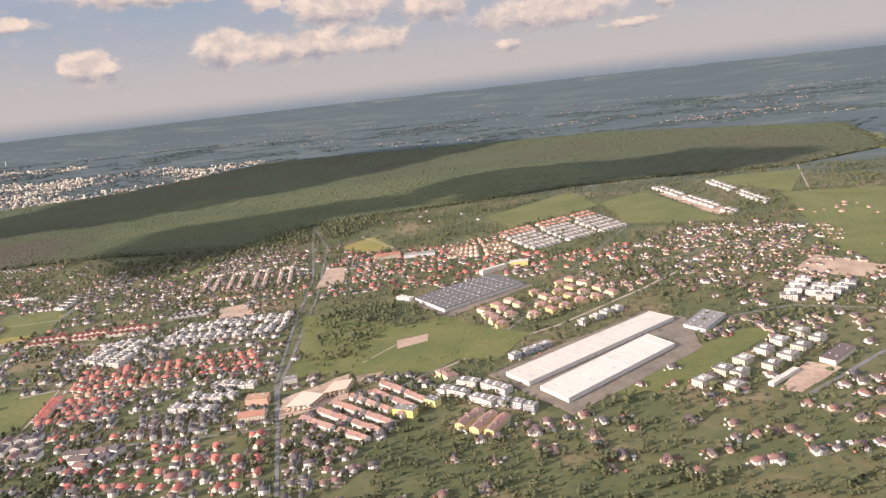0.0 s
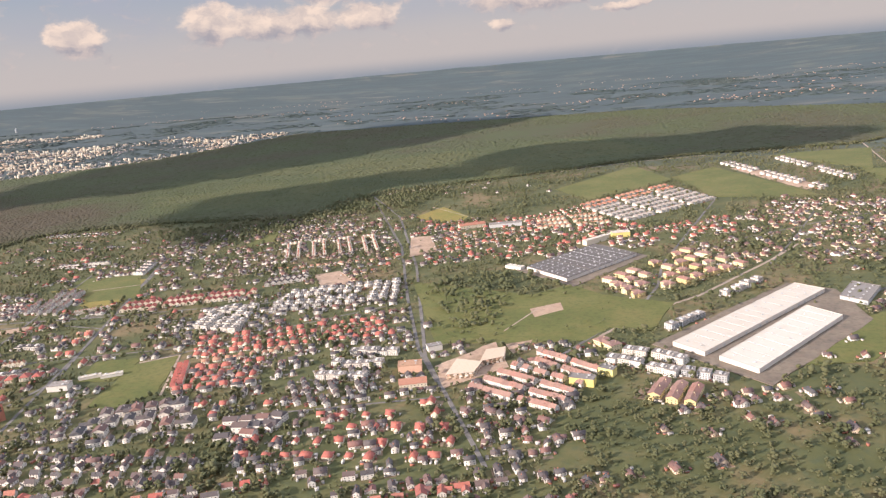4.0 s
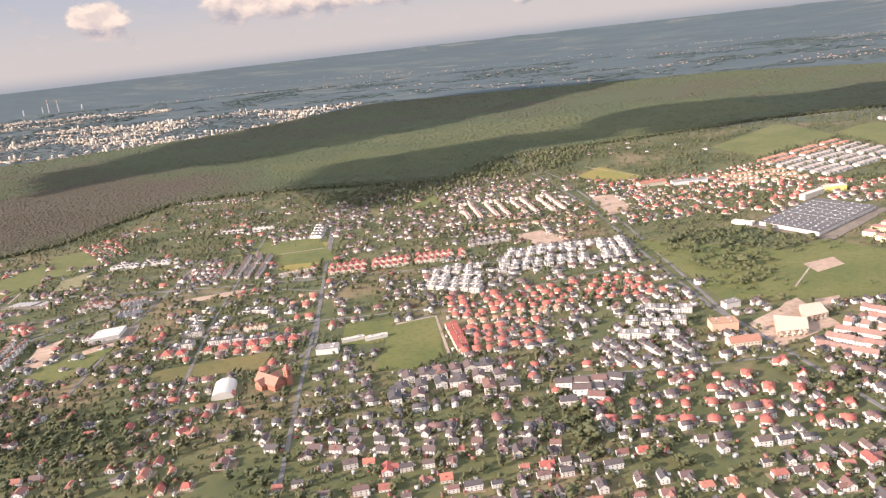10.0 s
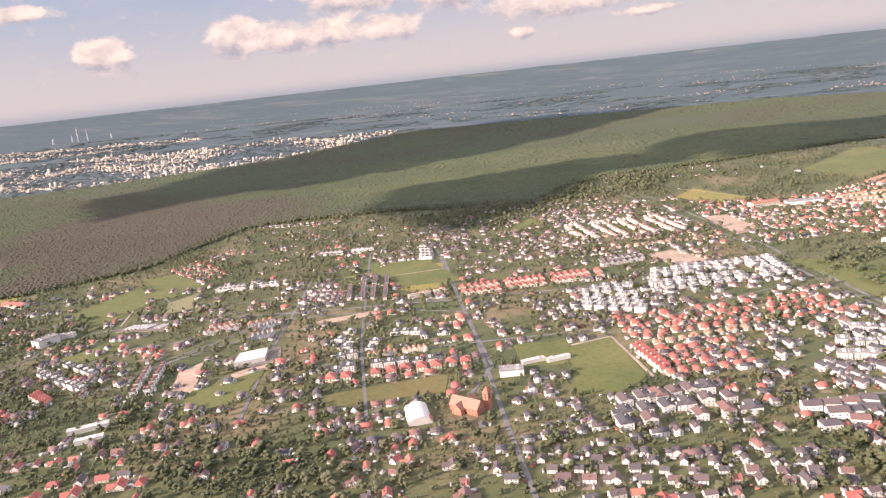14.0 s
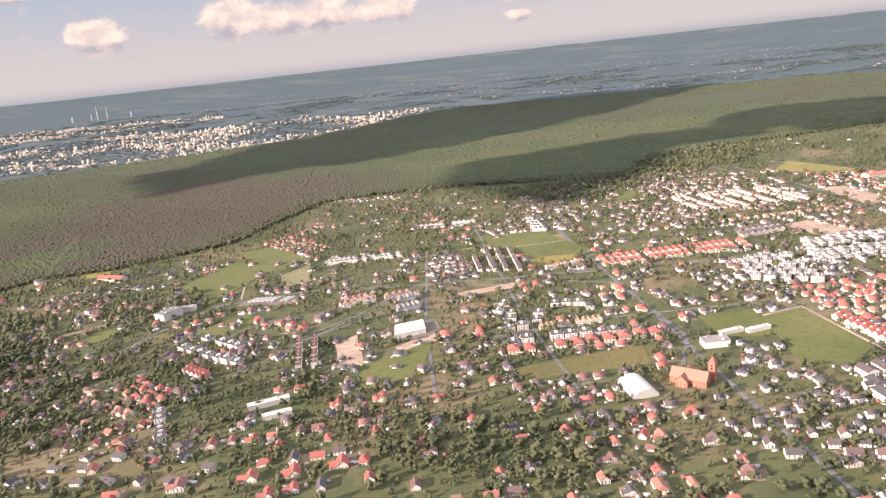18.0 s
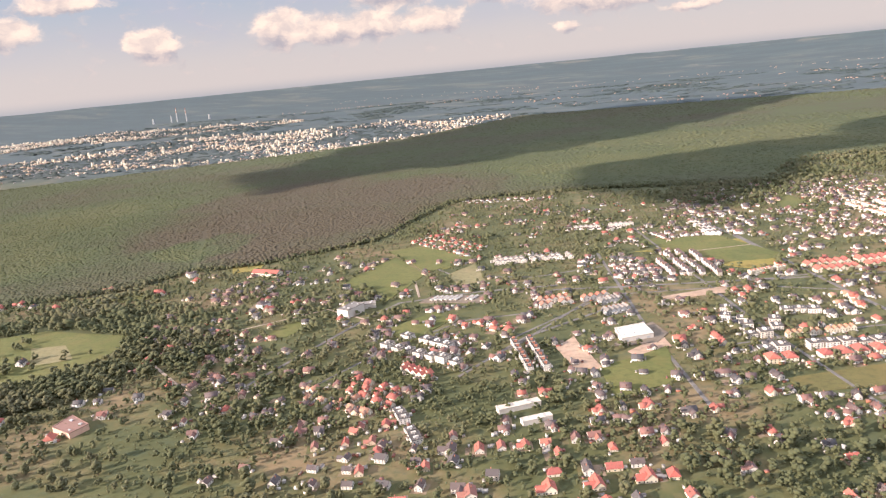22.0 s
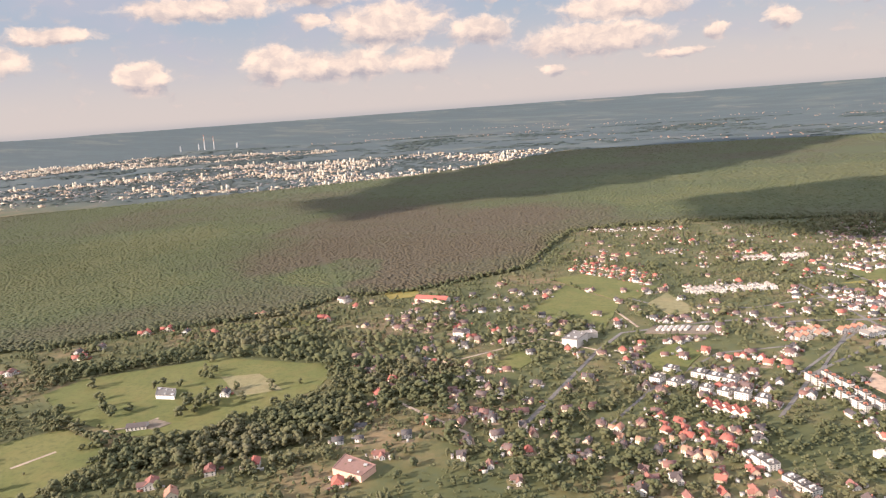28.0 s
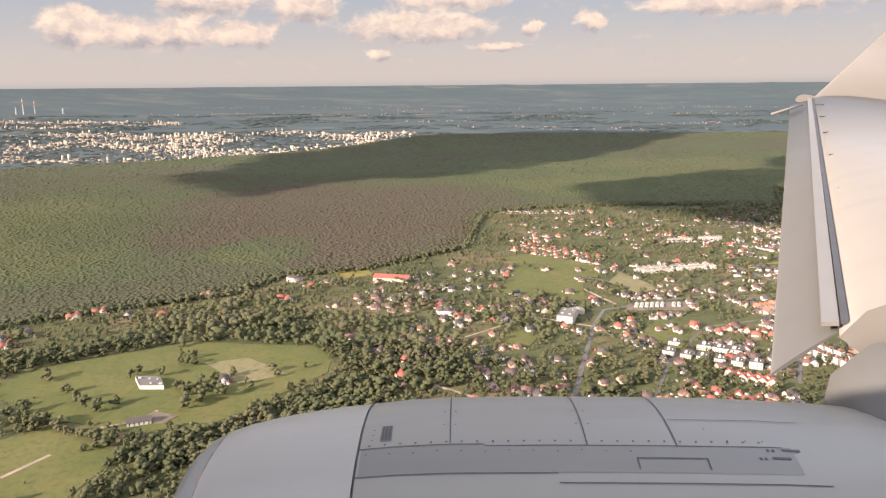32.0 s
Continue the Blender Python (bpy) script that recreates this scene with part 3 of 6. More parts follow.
def flat_block(w, d, floors, parapet=0.35, step=1.6, balcony=True, penthouse=True):
    """A block of flats: walls with rows of windows and balconies, a flat roof with its parapet, a stair head."""
    wall, roof, stack = bmesh.new(), bmesh.new(), bmesh.new()
    x, y, h = w / 2, d / 2, floors * step + 0.5
    box(wall, -x, -y, 0, x, y, h)
    for k in range(floors):
        z = 0.45 + k * step
        for s in (-1, 1):
            n = max(3, int(w / 1.9))
            for i in range(n):
                cx = -x + w * (i + 0.5) / n
                if balcony and i % 3 == 1 and k:
                    box(wall, cx - 0.75, min(s * y, s * (y + 0.7)), z - 0.2, cx + 0.75, max(s * y, s * (y + 0.7)), z + 0.4)
                box(wall, cx - 0.45, min(s * y, s * (y + 0.04)), z, cx + 0.45, max(s * y, s * (y + 0.04)), z + 0.9, 1)
            n = max(2, int(d / 2.2))
            for i in range(n):
                cy = -y + d * (i + 0.5) / n
                box(wall, min(s * x, s * (x + 0.04)), cy - 0.42, z, max(s * x, s * (x + 0.04)), cy + 0.42, z + 0.9, 1)
    e = 0.12
    box(roof, -x - e, -y - e, h + 0.002, x + e, y + e, h + 0.14)
    for a, b, c, f in ((-x - e, -y - e, x + e, -y), (-x - e, y, x + e, y + e), (-x - e, -y, -x, y), (x, -y, x + e, y)):
        box(roof, a, b, h + 0.14, c, f, h + 0.14 + parapet)
    if penthouse:
        box(stack, -x * 0.3, -y * 0.45, h + 0.14, x * 0.15, y * 0.45, h + 1.3)
    box(stack, x * 0.5, -0.3, h + 0.14, x * 0.5 + 0.6, 0.5, h + 0.95)
    return wall, roof, stack


# style: walls, roof, builder, label, category, reach
STYLES = {
    "house_red": ("cream", "roof_red", lambda k: gable_house(6.4 + 0.6 * k, 8.6, 2.5, 5.5 + 0.2 * k, 1.8 if k == 1 else 0, dormer=k == 2, wing=(0, 0, 6)[k]), "cream-rendered house with a red tiled roof in a garden", "house", 5.2),
    "house_orange": ("cream", "roof_orange", lambda k: gable_house(6.2 + 0.6 * k, 9.0, 2.9, 5.4 + 0.2 * k, 0, dormer=k == 1, wing=(5, 5.5, 0)[k]), "cream-rendered house with an orange tiled roof", "house", 5.2),
    "house_dark": ("white", "roof_dark", lambda k: gable_house(6.0 + 0.6 * k, 8.4, 3.4, 5.9, 0, dormer=k == 0, wing=(0, 6, 0)[k]), "white-rendered house with a dark tiled roof among trees", "house", 5.0),
    "house_white": ("white", "roof_mixed", lambda k: gable_house(6.4 + 0.6 * k, 9.0, 3.4, 5.5, 1.0 if k == 0 else 0, balcony=k == 1, wing=(0, 6, 5)[k]), "white-rendered detached house with a low tiled roof", "house", 5.2),
    "house_mixed": ("white", "roof_mixed", lambda k: gable_house(6.0 + 0.7 * k, 8.8, 2.5 + 0.4 * (k == 1), 5.5, 0, dormer=k == 2, wing=(0, 6, 0)[k]), "rendered detached house with a tiled roof in a leafy garden", "house", 5.2),
    "house_far": ("peach", "roof_mixed", lambda k: gable_house(6.0 + 0.7 * k, 8.8, 2.5, 5.3, 0, dormer=k == 2, wing=(0, 6, 0)[k]), "peach-rendered house with a weathered tiled roof among garden trees", "house", 5.2),
    "villa_white": ("white", "roof_dark", lambda k: gable_house(8.4, 10 + k, 5.2, 6.9, 1.2 if k else 0, balcony=True, wing=(0, 0, 6)[k]), "white two-storey villa with a dark hipped roof", "house", 6.2),
    "house_steep": ("white", "roof_dark", lambda k: gable_house(6.2, 8.4 + k, 4.3, 6.4, over=0.2, dormer=k == 1, balcony=k == 2), "white gabled house with a steep dark roof beside its twin", "house", 4.6),
    "villa_flat": ("white", "roof_grey", lambda k: flat_block(8.0 + k, 9.0, 2 + (k > 0), balcony=True), "white modern villa with a flat grey roof", "house", 6.0),
    "villa_slate": ("white", "felt", lambda k: flat_block(8.0 + k, 8.4, 2 + (k == 1), balcony=True), "white modern villa with a dark flat roof", "house", 6.0),
    "villa_red": ("cream", "roof_red", lambda k: gable_house(8.2, 9 + 0.5 * k, 3.5, 5.9, 2.8, dormer=k == 1), "cream semi-detached house with a hipped red roof", "house", 5.6),
    "row_house_slate": ("white", "felt", lambda k: flat_block(6.0, 8.4, 3, balcony=k > 0), "white three-storey terraced house with a dark flat roof", "house", 4.0),
    "row_house_cream": ("cream", "membrane", lambda k: flat_block(6.0, 8.4, 2, balcony=k > 0), "cream terraced house with a pale flat roof", "house", 4.0),
    "row_house_red": ("cream", "roof_red", lambda k: gable_house(6.2, 8.6, 3.0, 5.6, over=0.2, dormer=k == 1), "terraced house with a bright red tiled roof", "house", 4.0),
    "row_house_orange": ("white", "roof_orange", lambda k: gable_house(6.2, 8.6, 3.2, 5.6, over=0.2), "white terraced house with an orange tiled roof", "house", 4.0),
    "row_house_tan": ("cream", "roof_tan", lambda k: gable_house(6.0, 8.2, 3.2, 5.2, over=0.2), "cream terraced house with a tan tiled roof", "house", 4.0),
    "row_house_white": ("white", "roof_grey", lambda k: gable_house(6.0, 8.4, 3.8, 5.4, over=0.15, balcony=k == 1), "white-rendered terraced house with a grey roof", "house", 4.0),
    "row_house_dark": ("white", "roof_dark", lambda k: gable_house(5.6, 8.0, 3.6, 6.2, over=0.15, dormer=k == 1), "white terraced house with a steep dark roof", "house", 3.8),
    "row_house_brown": ("white", "roof_brown", lambda k: gable_house(5.8, 8.0, 3.4, 5.8, over=0.15, dormer=k == 1), "white-gabled terraced house with a brown roof", "house", 3.8),
    "row_house_grey": ("grey", "roof_grey", lambda k: gable_house(6.4, 8.4, 3.6, 5.6, over=0.2, balcony=True), "grey terraced house with pale gable and felt roof", "house", 4.0),
    "block_beige": ("ochre", "roof_brown", lambda k: gable_house(9.5, 12 + k, 4.9, 6.4, 2.0, dormer=k != 1, balcony=True, wing=(7, 0, 8)[k]), "ochre block of flats with balconies and brown roof", "apartment block", 8.0),
    "block_white": ("white", "roof_grey", lambda k: flat_block(10, 8.5 + k, 3), "white modern block of flats with a flat roof", "apartment block", 6.0),
    "block_grey": ("grey", "roof_grey", lambda k: flat_block(9.5, 7.5, 3), "small grey block of flats with a flat roof", "apartment block", 6.0),
    "block_brown": ("ochre", "roof_brown", lambda k: gable_house(8.5, 15, 4.6, 6.4, 0, dormer=True, balcony=True), "long ochre block of flats with a brown roof", "apartment block", 8.0),
    "block_ochre": ("cream", "roof_grey", lambda k: flat_block(14, 9 + k, 3), "low cream block of flats with a grey flat roof", "apartment block", 8.0),
    "block_modern": ("white", "roof_grey", lambda k: flat_block(16, 10, 4), "long white block of flats with grey roof", "apartment block", 9.0),
}
MODELS, counts, surplus = {}, {}, {}
for style, (wall_m, roof_m, build, label, category, reach) in STYLES.items():
    for k in range(3):
        meshes = []
        for nm, bm, mats in zip(("wall", "roof", "chimney"), build(k), ([wall_m, "glass"], [roof_m], ["brick" if "house" in style else wall_m])):
            me = bpy.data.meshes.new(style + "_" + nm)
            bmesh.ops.recalc_face_normals(bm, faces=bm.faces)
            bm.to_mesh(me)
            bm.free()
            for m in mats:
                me.materials.append(MAT[m])
            meshes.append(me)
        MODELS[style, k] = meshes
WALL_SLOTS = ["white", "cream", "ochre", "grey", "glass", "brick", "roof_red", "roof_orange", "roof_dark", "roof_brown", "roof_mixed", "roof_grey", "roof_tan", "membrane", "peach", "felt"]


standing = []


def stand(style, x, y, yaw, sx=1.0, sy=1.0, sz=1.0):
    """Notes a house; all are put up once the plan is full."""
    taken.append((x, y, STYLES[style][5] * max(sx, sy)))
    standing.append((y, style, x, yaw, sx, sy, sz, random.randrange(3)))


LIMIT = {"row": 300, "house": 300, "villa": 120, "block": 160}
NAMES = {"row": ("terraced_house", "terraced houses"), "house": ("house", "detached houses"), "villa": ("villa", "villas"), "block": ("apartment_block", "apartment blocks")}


def put_up():
    """The houses closest to the flight line become things with parts, those past the limit join the far houses."""
    for y, style, x, yaw, sx, sy, sz, k in sorted(standing):
        kind, label, category = style.split("_")[0], STYLES[style][3], STYLES[style][4]
        m = Matrix.LocRotScale((x, y, 0), Euler((0, 0, yaw)), (sx, sy, sz))
        counts[kind] = counts.get(kind, 0) + 1
        if counts[kind] > LIMIT[kind]:
            surplus.setdefault((style, k, y < 780), []).append(np.array(m))
            continue
        root = new(NAMES[kind][0])
        root.matrix_world = m
        tagged(root, label, category, NAMES[kind][1])
        for nm, me in zip(("wall", "roof", "chimney" if kind != "block" else "stair_head"), MODELS[style, k]):
            part(nm, me, None, root)


def district(style, a, b, c, d, nu, nv, keep):
    """Rows of houses between four corners; they face the side a-b."""
    a, b, c, d = (Vector(p) for p in (a, b, c, d))
    rows, reach = style.startswith("row"), STYLES[style][5]
    for j in range(nv):
        v = (j + 0.5) / nv
        for i in range(nu):
            u = (i + 0.5) / nu
            p = a.lerp(b, u).lerp(d.lerp(c, u), v)
            along = (b - a).lerp(c - d, v)
            yaw = math.atan2(along.y, along.x)
            if random.random() > keep:
                continue
            if rows:
                if nu > 9 and i % 7 == 6:
                    continue
                wide = along.length / nu
                deep = min(1.15, max(0.55, (d - a).lerp(c - b, u).length / nv / 8.6 * 0.54))
                if clear_of(p.x, p.y, 0.0):
                    if style == "row_house_brown":
                        stand(style, p.x, p.y, yaw + math.pi / 2, deep * 1.2, min(1.5, wide / 8.0), random.uniform(0.92, 1.06))
                    else:
                        stand(style, p.x, p.y, yaw, min(1.5, wide / 6.0) * (0.7 if style == "row_house_slate" else 1.0), deep, random.uniform(0.92, 1.06))
            else:
                gap_u, gap_v = along.length / nu, (d - a).length / nv
                loose = 0.16 if style == "house_mixed" else 0.05
                p = p + Vector((random.uniform(-1, 1) * min(5, gap_u * loose), random.uniform(-1, 1) * min(5, gap_v * loose)))
                s = random.uniform(0.62, 0.92) if style.startswith("house") else random.uniform(0.95, 1.08)
                s *= min(1.0, gap_u * 0.92 / (reach * 1.45)) * (0.74 if p.y > 820 and style.startswith("house") else 1.0)
                turn = yaw + random.gauss(0, 0.05) + (math.pi / 2 if style.startswith("house") and (style == "house_steep" or random.random() < (0.85 if (j + nu) % 3 else 0.15)) else 0)
                if clear_of(p.x, p.y, reach * s) and not near_road(p.x, p.y, reach * 0.6):
                    stand(style, p.x, p.y, turn, s, s * random.uniform(0.9, 1.15), s * random.uniform(0.92, 1.08))


# ---- streets, tracks and fields ----
road("dirtroad", 2.0, (-1239, 560), (-1171, 622), (-1120, 594))
road("asphalt", 2.0, (-1170, 829), (-1070, 733), (-982, 723), (-886, 774))
road("asphalt", 2.2, (-1110, 438), (-1078, 513), (-1025, 592), (-966, 613))
road("asphalt", 2.2, (-975, 547), (-902, 663), (-776, 688), (-698, 673))
road("asphalt", 2.2, (-822, 537), (-699, 585), (-572, 614))
road("asphalt", 2.2, (-580, 586), (-475, 669), (-381, 730))
road("asphalt", 2.2, (-448, 472), (-280, 510))
road("asphalt", 2.2, (37, 967), (183, 1059), (335, 1126))
road("asphalt", 2.2, (37, 840), (94, 955), (158, 1102))
road("asphalt", 3.2, (-581, 1370), (-430, 988), (-365, 754), (-319, 606), (-280, 520))
road("asphalt", 3.2, (-231, 411), (-309, 589), (-383, 880), (-483, 1192), (-601, 1423))
road("asphalt", 3.0, (-594, 339), (-634, 463), (-684, 628), (-791, 940))
road("asphalt", 3.0, (-660, 487), (-652, 539), (-692, 648), (-729, 761), (-769, 888))
road("asphalt", 2.8, (-827, 441), (-866, 575), (-891, 684), (-922, 813))
road("asphalt", 3.2, (-1160, 446), (-1120, 594), (-1102, 641), (-1027, 676), (-952, 695))
road("asphalt", 2.8, (-1000, 471), (-963, 552), (-893, 633))
road("dirtroad", 3.2, (-154, 633), (-112, 689), (-51, 742), (45, 862), (91, 928))
road("asphalt", 4.0, (148, 560), (233, 647))
road("asphalt", 3.0, (-192, 584), (-114, 706), (-90, 775), (-77, 858), (41, 1219))
road("asphalt", 3.0, (65, 689), (122, 749), (189, 777), (271, 757))
road("dirtroad", 3.0, (-299, 1568), (-201, 1598), (-65, 1667), (101, 1708))
road("dirtroad", 2.6, (441, 1765), (347, 1253), (341, 957))
road("asphalt", 2.6, (-956, 679), (-745, 708), (-549, 746), (-381, 776))
road("asphalt", 2.4, (-971, 526), (-902, 684), (-749, 710), (-628, 757))
road("dirtroad", 2.2, (-1267, 479), (-1195, 427))
road("dirtroad", 2.6, (-1482, 345), (-1469, 370))
road("dirtroad", 2.4, (-1431, 428), (-1435, 414), (-1459, 402))
road("dirtroad", 2.2, (-1109, 712), (-1087, 658))
road("dirtroad", 2.2, (-591, 579), (-558, 597), (-526, 510))
road("asphalt", 2.6, (-727, 441), (-783, 594), (-824, 731), (-886, 937))
road("dirtroad", 1.6, (-244, 649), (-216, 709))
road("dirtroad", 1.6, (-444, 1272), (-347, 1158))

field("meadow", (-1566, 460), (-1555, 496), (-1499, 530), (-1454, 556), (-1392, 550), (-1349, 546), (-1333, 514), (-1332, 491), (-1348, 465), (-1363, 440), (-1391, 408), (-1430, 398), (-1501, 416))
field("meadow", (-1538, 362), (-1490, 403), (-1428, 375), (-1436, 317), (-1476, 299))
field("hay", (-1429, 510), (-1398, 520), (-1360, 488), (-1391, 472))
field("lawn", (-795, 759), (-813, 812), (-758, 834), (-738, 764), (-765, 742))
field("lawn", (-882, 816), (-853, 830), (-767, 865), (-759, 838), (-815, 817))
road("dirtroad", 1.6, (-815, 815), (-758, 836))
field("meadow_dark", (-768, 463), (-681, 491), (-685, 523), (-778, 485))
field("meadow", (-595, 573), (-558, 597), (-532, 515), (-552, 487), (-581, 487))
field("meadow", (-628, 538), (-640, 581), (-594, 592), (-591, 538))
field("dirt", (-516, 858), (-483, 791), (-450, 820), (-486, 873))
field("dirt", (-429, 1044), (-405, 930), (-370, 955), (-398, 1047))
field("meadow", (-374, 817), (-225, 755), (-182, 789), (-111, 706), (-167, 623), (-305, 619))
field("dirt", (-224, 710), (-193, 728), (-189, 706), (-217, 685))
field("dirt", (-296, 568), (-249, 622), (-231, 566), (-280, 525))
field("dirt", (-240, 615), (-215, 626), (-218, 611), (-230, 595))
field("meadow", (-885, 870), (-788, 884), (-723, 782), (-789, 767))
field("meadow", (-702, 1016), (-653, 1440), (-569, 1358), (-604, 1268), (-689, 1158), (-655, 1041))
field("lawn", (-459, 1186), (-420, 1265), (-347, 1158), (-388, 1129))
field("meadow", (-222, 1382), (-63, 1611), (-3, 1417), (-163, 1260))
field("meadow", (-3, 1447), (90, 1540), (201, 1212), (123, 1215), (42, 1241))
field("dirt", (116, 1507), (154, 1510), (223, 1290), (191, 1262))
field("dirt", (219, 903), (264, 975), (324, 907), (293, 864))
field("dirt", (130, 571), (165, 626), (188, 612), (145, 565))
field("meadow", (-15, 566), (62, 653), (137, 713), (154, 696), (53, 574))
field("meadow", (-172, 663), (-158, 754), (-79, 719), (-106, 644))
field("meadow", (327, 1429), (500, 1410), (324, 907), (297, 997))
field("dirt", (-935, 532), (-923, 556), (-896, 494), (-916, 493))
field("dirt", (-880, 526), (-855, 562), (-848, 538), (-872, 517))
field("dirt", (-854, 656), (-798, 686), (-792, 669), (-848, 647))
field("meadow", (-899, 494), (-852, 538), (-846, 475), (-885, 447))
field("meadow", (-1189, 844), (-1150, 868), (-1066, 805), (-1086, 759), (-1131, 782))
field("meadow", (-1195, 703), (-1168, 815), (-1106, 739), (-1118, 643))
field("hay", (-1078, 736), (-1058, 780), (-1030, 712), (-1056, 694))
field("meadow", (-1202, 551), (-1189, 588), (-1167, 573), (-1180, 544))
field("meadow", (-1092, 564), (-1057, 616), (-1037, 592), (-1058, 538))
field("lawn", (-1377, 781), (-1341, 801), (-1331, 768), (-1362, 756))
field("meadow", (-1170, 829), (-1152, 856), (-1087, 777), (-1104, 743))
field("meadow", (-1499, 656), (-1449, 688), (-1409, 658), (-1470, 628))
field("meadow_dark", (-575, 2430), (-318, 2630), (-85, 2632), (-200, 2332), (-464, 2270))
for k in range(11):
    u, w = k / 11, (k + (0.72, 0.5, 0.85)[k % 3]) / 11
    near_a, near_b, far_a, far_b = Vector((-565, 2420)), Vector((-215, 2345)), Vector((-400, 2560)), Vector((-95, 2615))
    a, b, c, d = near_a.lerp(near_b, u), near_a.lerp(near_b, w), far_a.lerp(far_b, w), far_a.lerp(far_b, u)
    field(("strip", "hay", "dirt", "strip")[k % 4], tuple(a), tuple(b), tuple(c), tuple(d))
field("meadow", (419, 2398), (662, 2395), (779, 2208), (673, 1905), (475, 2072))
field("hay", (504, 2075), (649, 2123), (616, 2035), (504, 2020))
field("meadow", (-14, 1552), (291, 1671), (430, 1677), (345, 1421), (216, 1645), (94, 1597))


# ---- large buildings ----
def block_at(name, a, b, c, d, h, wall_m, roof_m, label, category, doors=0, vents=0, crown=0.5):
    """A large flat-roofed building on four corners: wall, roof with raised rim, doors and roof vents."""
    pts = [Vector((*p, 0)) for p in (a, b, c, d)]
    mid = sum(pts, Vector()) / 4
    root = new(name)
    root.location = mid
    tagged(root, label, category)
    loc = [p - mid for p in pts]
    up = Vector((0, 0, 1))
    if (loc[1] - loc[0]).cross(loc[2] - loc[0]).z < 0:
        loc.reverse()
    wall = bmesh.new()
    lo, hi = [wall.verts.new(p) for p in loc], [wall.verts.new(p + up * h) for p in loc]
    for i in range(4):
        wall.faces.new((lo[i], lo[(i + 1) % 4], hi[(i + 1) % 4], hi[i]))
    wall.faces.new(hi)
    part("wall", wall, wall_m, root)
    roof = bmesh.new()
    rim = [p * (1 + 0.25 / p.length) for p in loc]
    inn = [p * (1 - 0.5 / p.length) for p in loc]
    r0, r1 = [roof.verts.new(p + up * (h + 0.01)) for p in rim], [roof.verts.new(p + up * (h + crown)) for p in rim]
    r2, r3 = [roof.verts.new(p + up * (h + crown)) for p in inn], [roof.verts.new(p + up * (h + 0.2)) for p in inn]
    for i in range(4):
        j = (i + 1) % 4
        for u, v in ((r0, r1), (r1, r2), (r2, r3)):
            roof.faces.new((u[i], u[j], v[j], v[i]))
    roof.faces.new(r3)
    part("roof", roof, roof_m, root)
    sides = sorted(((loc[(i + 1) % 4] - loc[i]).length, i) for i in range(4))
    i = sides[-1][1]
    long_side, far_side = loc[(i + 1) % 4] - loc[i], loc[(i + 2) % 4] - loc[(i + 1) % 4]
    for k in range(doors):
        door = bmesh.new()
        for side in (0, 1):
            pass
        p = loc[i] + long_side * ((k + 0.5) / doors)
        e, n = long_side.normalized(), far_side.normalized()
        m = Matrix((( e.x, -n.x, 0, p.x), (e.y, -n.y, 0, p.y), (0, 0, 1, 0), (0, 0, 0, 1)))
        box(door, -1.3, 0.01, 0, 1.3, 0.08, min(2.6, h * 0.6), 0, m)
        part("loading_door", door, "grey", root)
    for k in range(vents):
        vent = bmesh.new()
        across = max(2, round(math.sqrt(vents * far_side.length / long_side.length)))
        along = math.ceil(vents / across)
        p = loc[i] + long_side * ((k // across + random.uniform(0.4, 0.6)) / along) + far_side * ((k % across + random.uniform(0.42, 0.58)) / across)
        s = random.choice((0.45, 0.6, 0.6, 1.0))
        box(vent, p.x - s, p.y - s * 0.7, h + 0.2, p.x + s, p.y + s * 0.7, h + 0.2 + random.uniform(0.4, 0.9))
        box(vent, p.x - s * 1.15, p.y - s * 0.85, h + 0.9, p.x + s * 1.15, p.y + s * 0.85, h + 1.1)
        part("roof_vent", vent, "grey", root)
    for k in range(1, int(long_side.length / 13) if vents >= 14 else 0):
        seam = bmesh.new()
        p = loc[i] + long_side * (k / int(long_side.length / 13))
        m = Matrix.Translation(p) @ Matrix.Rotation(math.atan2(far_side.y, far_side.x), 4, "Z")
        box(seam, 0.6, -0.13, h + 0.19, far_side.length - 0.6, 0.13, h + 0.34, 0, m)
        part("roof_seam", seam, "grey", root)
    taken.extend((mid.x + q.x, mid.y + q.y, 7) for q in (loc[i] + long_side * u + far_side * v for u in np.linspace(0, 1, max(2, int(long_side.length / 9))) for v in np.linspace(0, 1, max(2, int(far_side.length / 9)))))
    return root


def strip_building(name, p, q, deep, h, wall_m, roof_m, label, category, pitched=0.0):
    """A long building with its front on the line p-q."""
    p, q = Vector(p), Vector(q)
    e = (q - p).normalized()
    n = Vector((-e.y, e.x))
    if n.y < 0:
        n = -n
    if not pitched:
        return block_at(name, p, q, q + n * deep, p + n * deep, h, wall_m, roof_m, label, category, vents=3)
    root = new(name)
    m = (p + q) / 2 + n * deep / 2
    root.matrix_world = Matrix.LocRotScale((m.x, m.y, 0), Euler((0, 0, math.atan2(e.y, e.x) + math.pi / 2)), None)
    tagged(root, label, category)
    wall, roof, stack = gable_house(deep, (q - p).length, h, h + pitched, over=0.3)
    for bm in (wall, roof, stack):
        bmesh.ops.recalc_face_normals(bm, faces=bm.faces)
    part("wall", wall, [wall_m, "glass"], root)
    part("roof", roof, roof_m, root)
    part("chimney", stack, "brick", root)
    n_mark = max(2, int((q - p).length / 6))
    taken.extend((p.x + (q.x - p.x) * u + n.x * deep / 2, p.y + (q.y - p.y) * u + n.y * deep / 2, 6) for u in np.linspace(0, 1, n_mark))
    return root

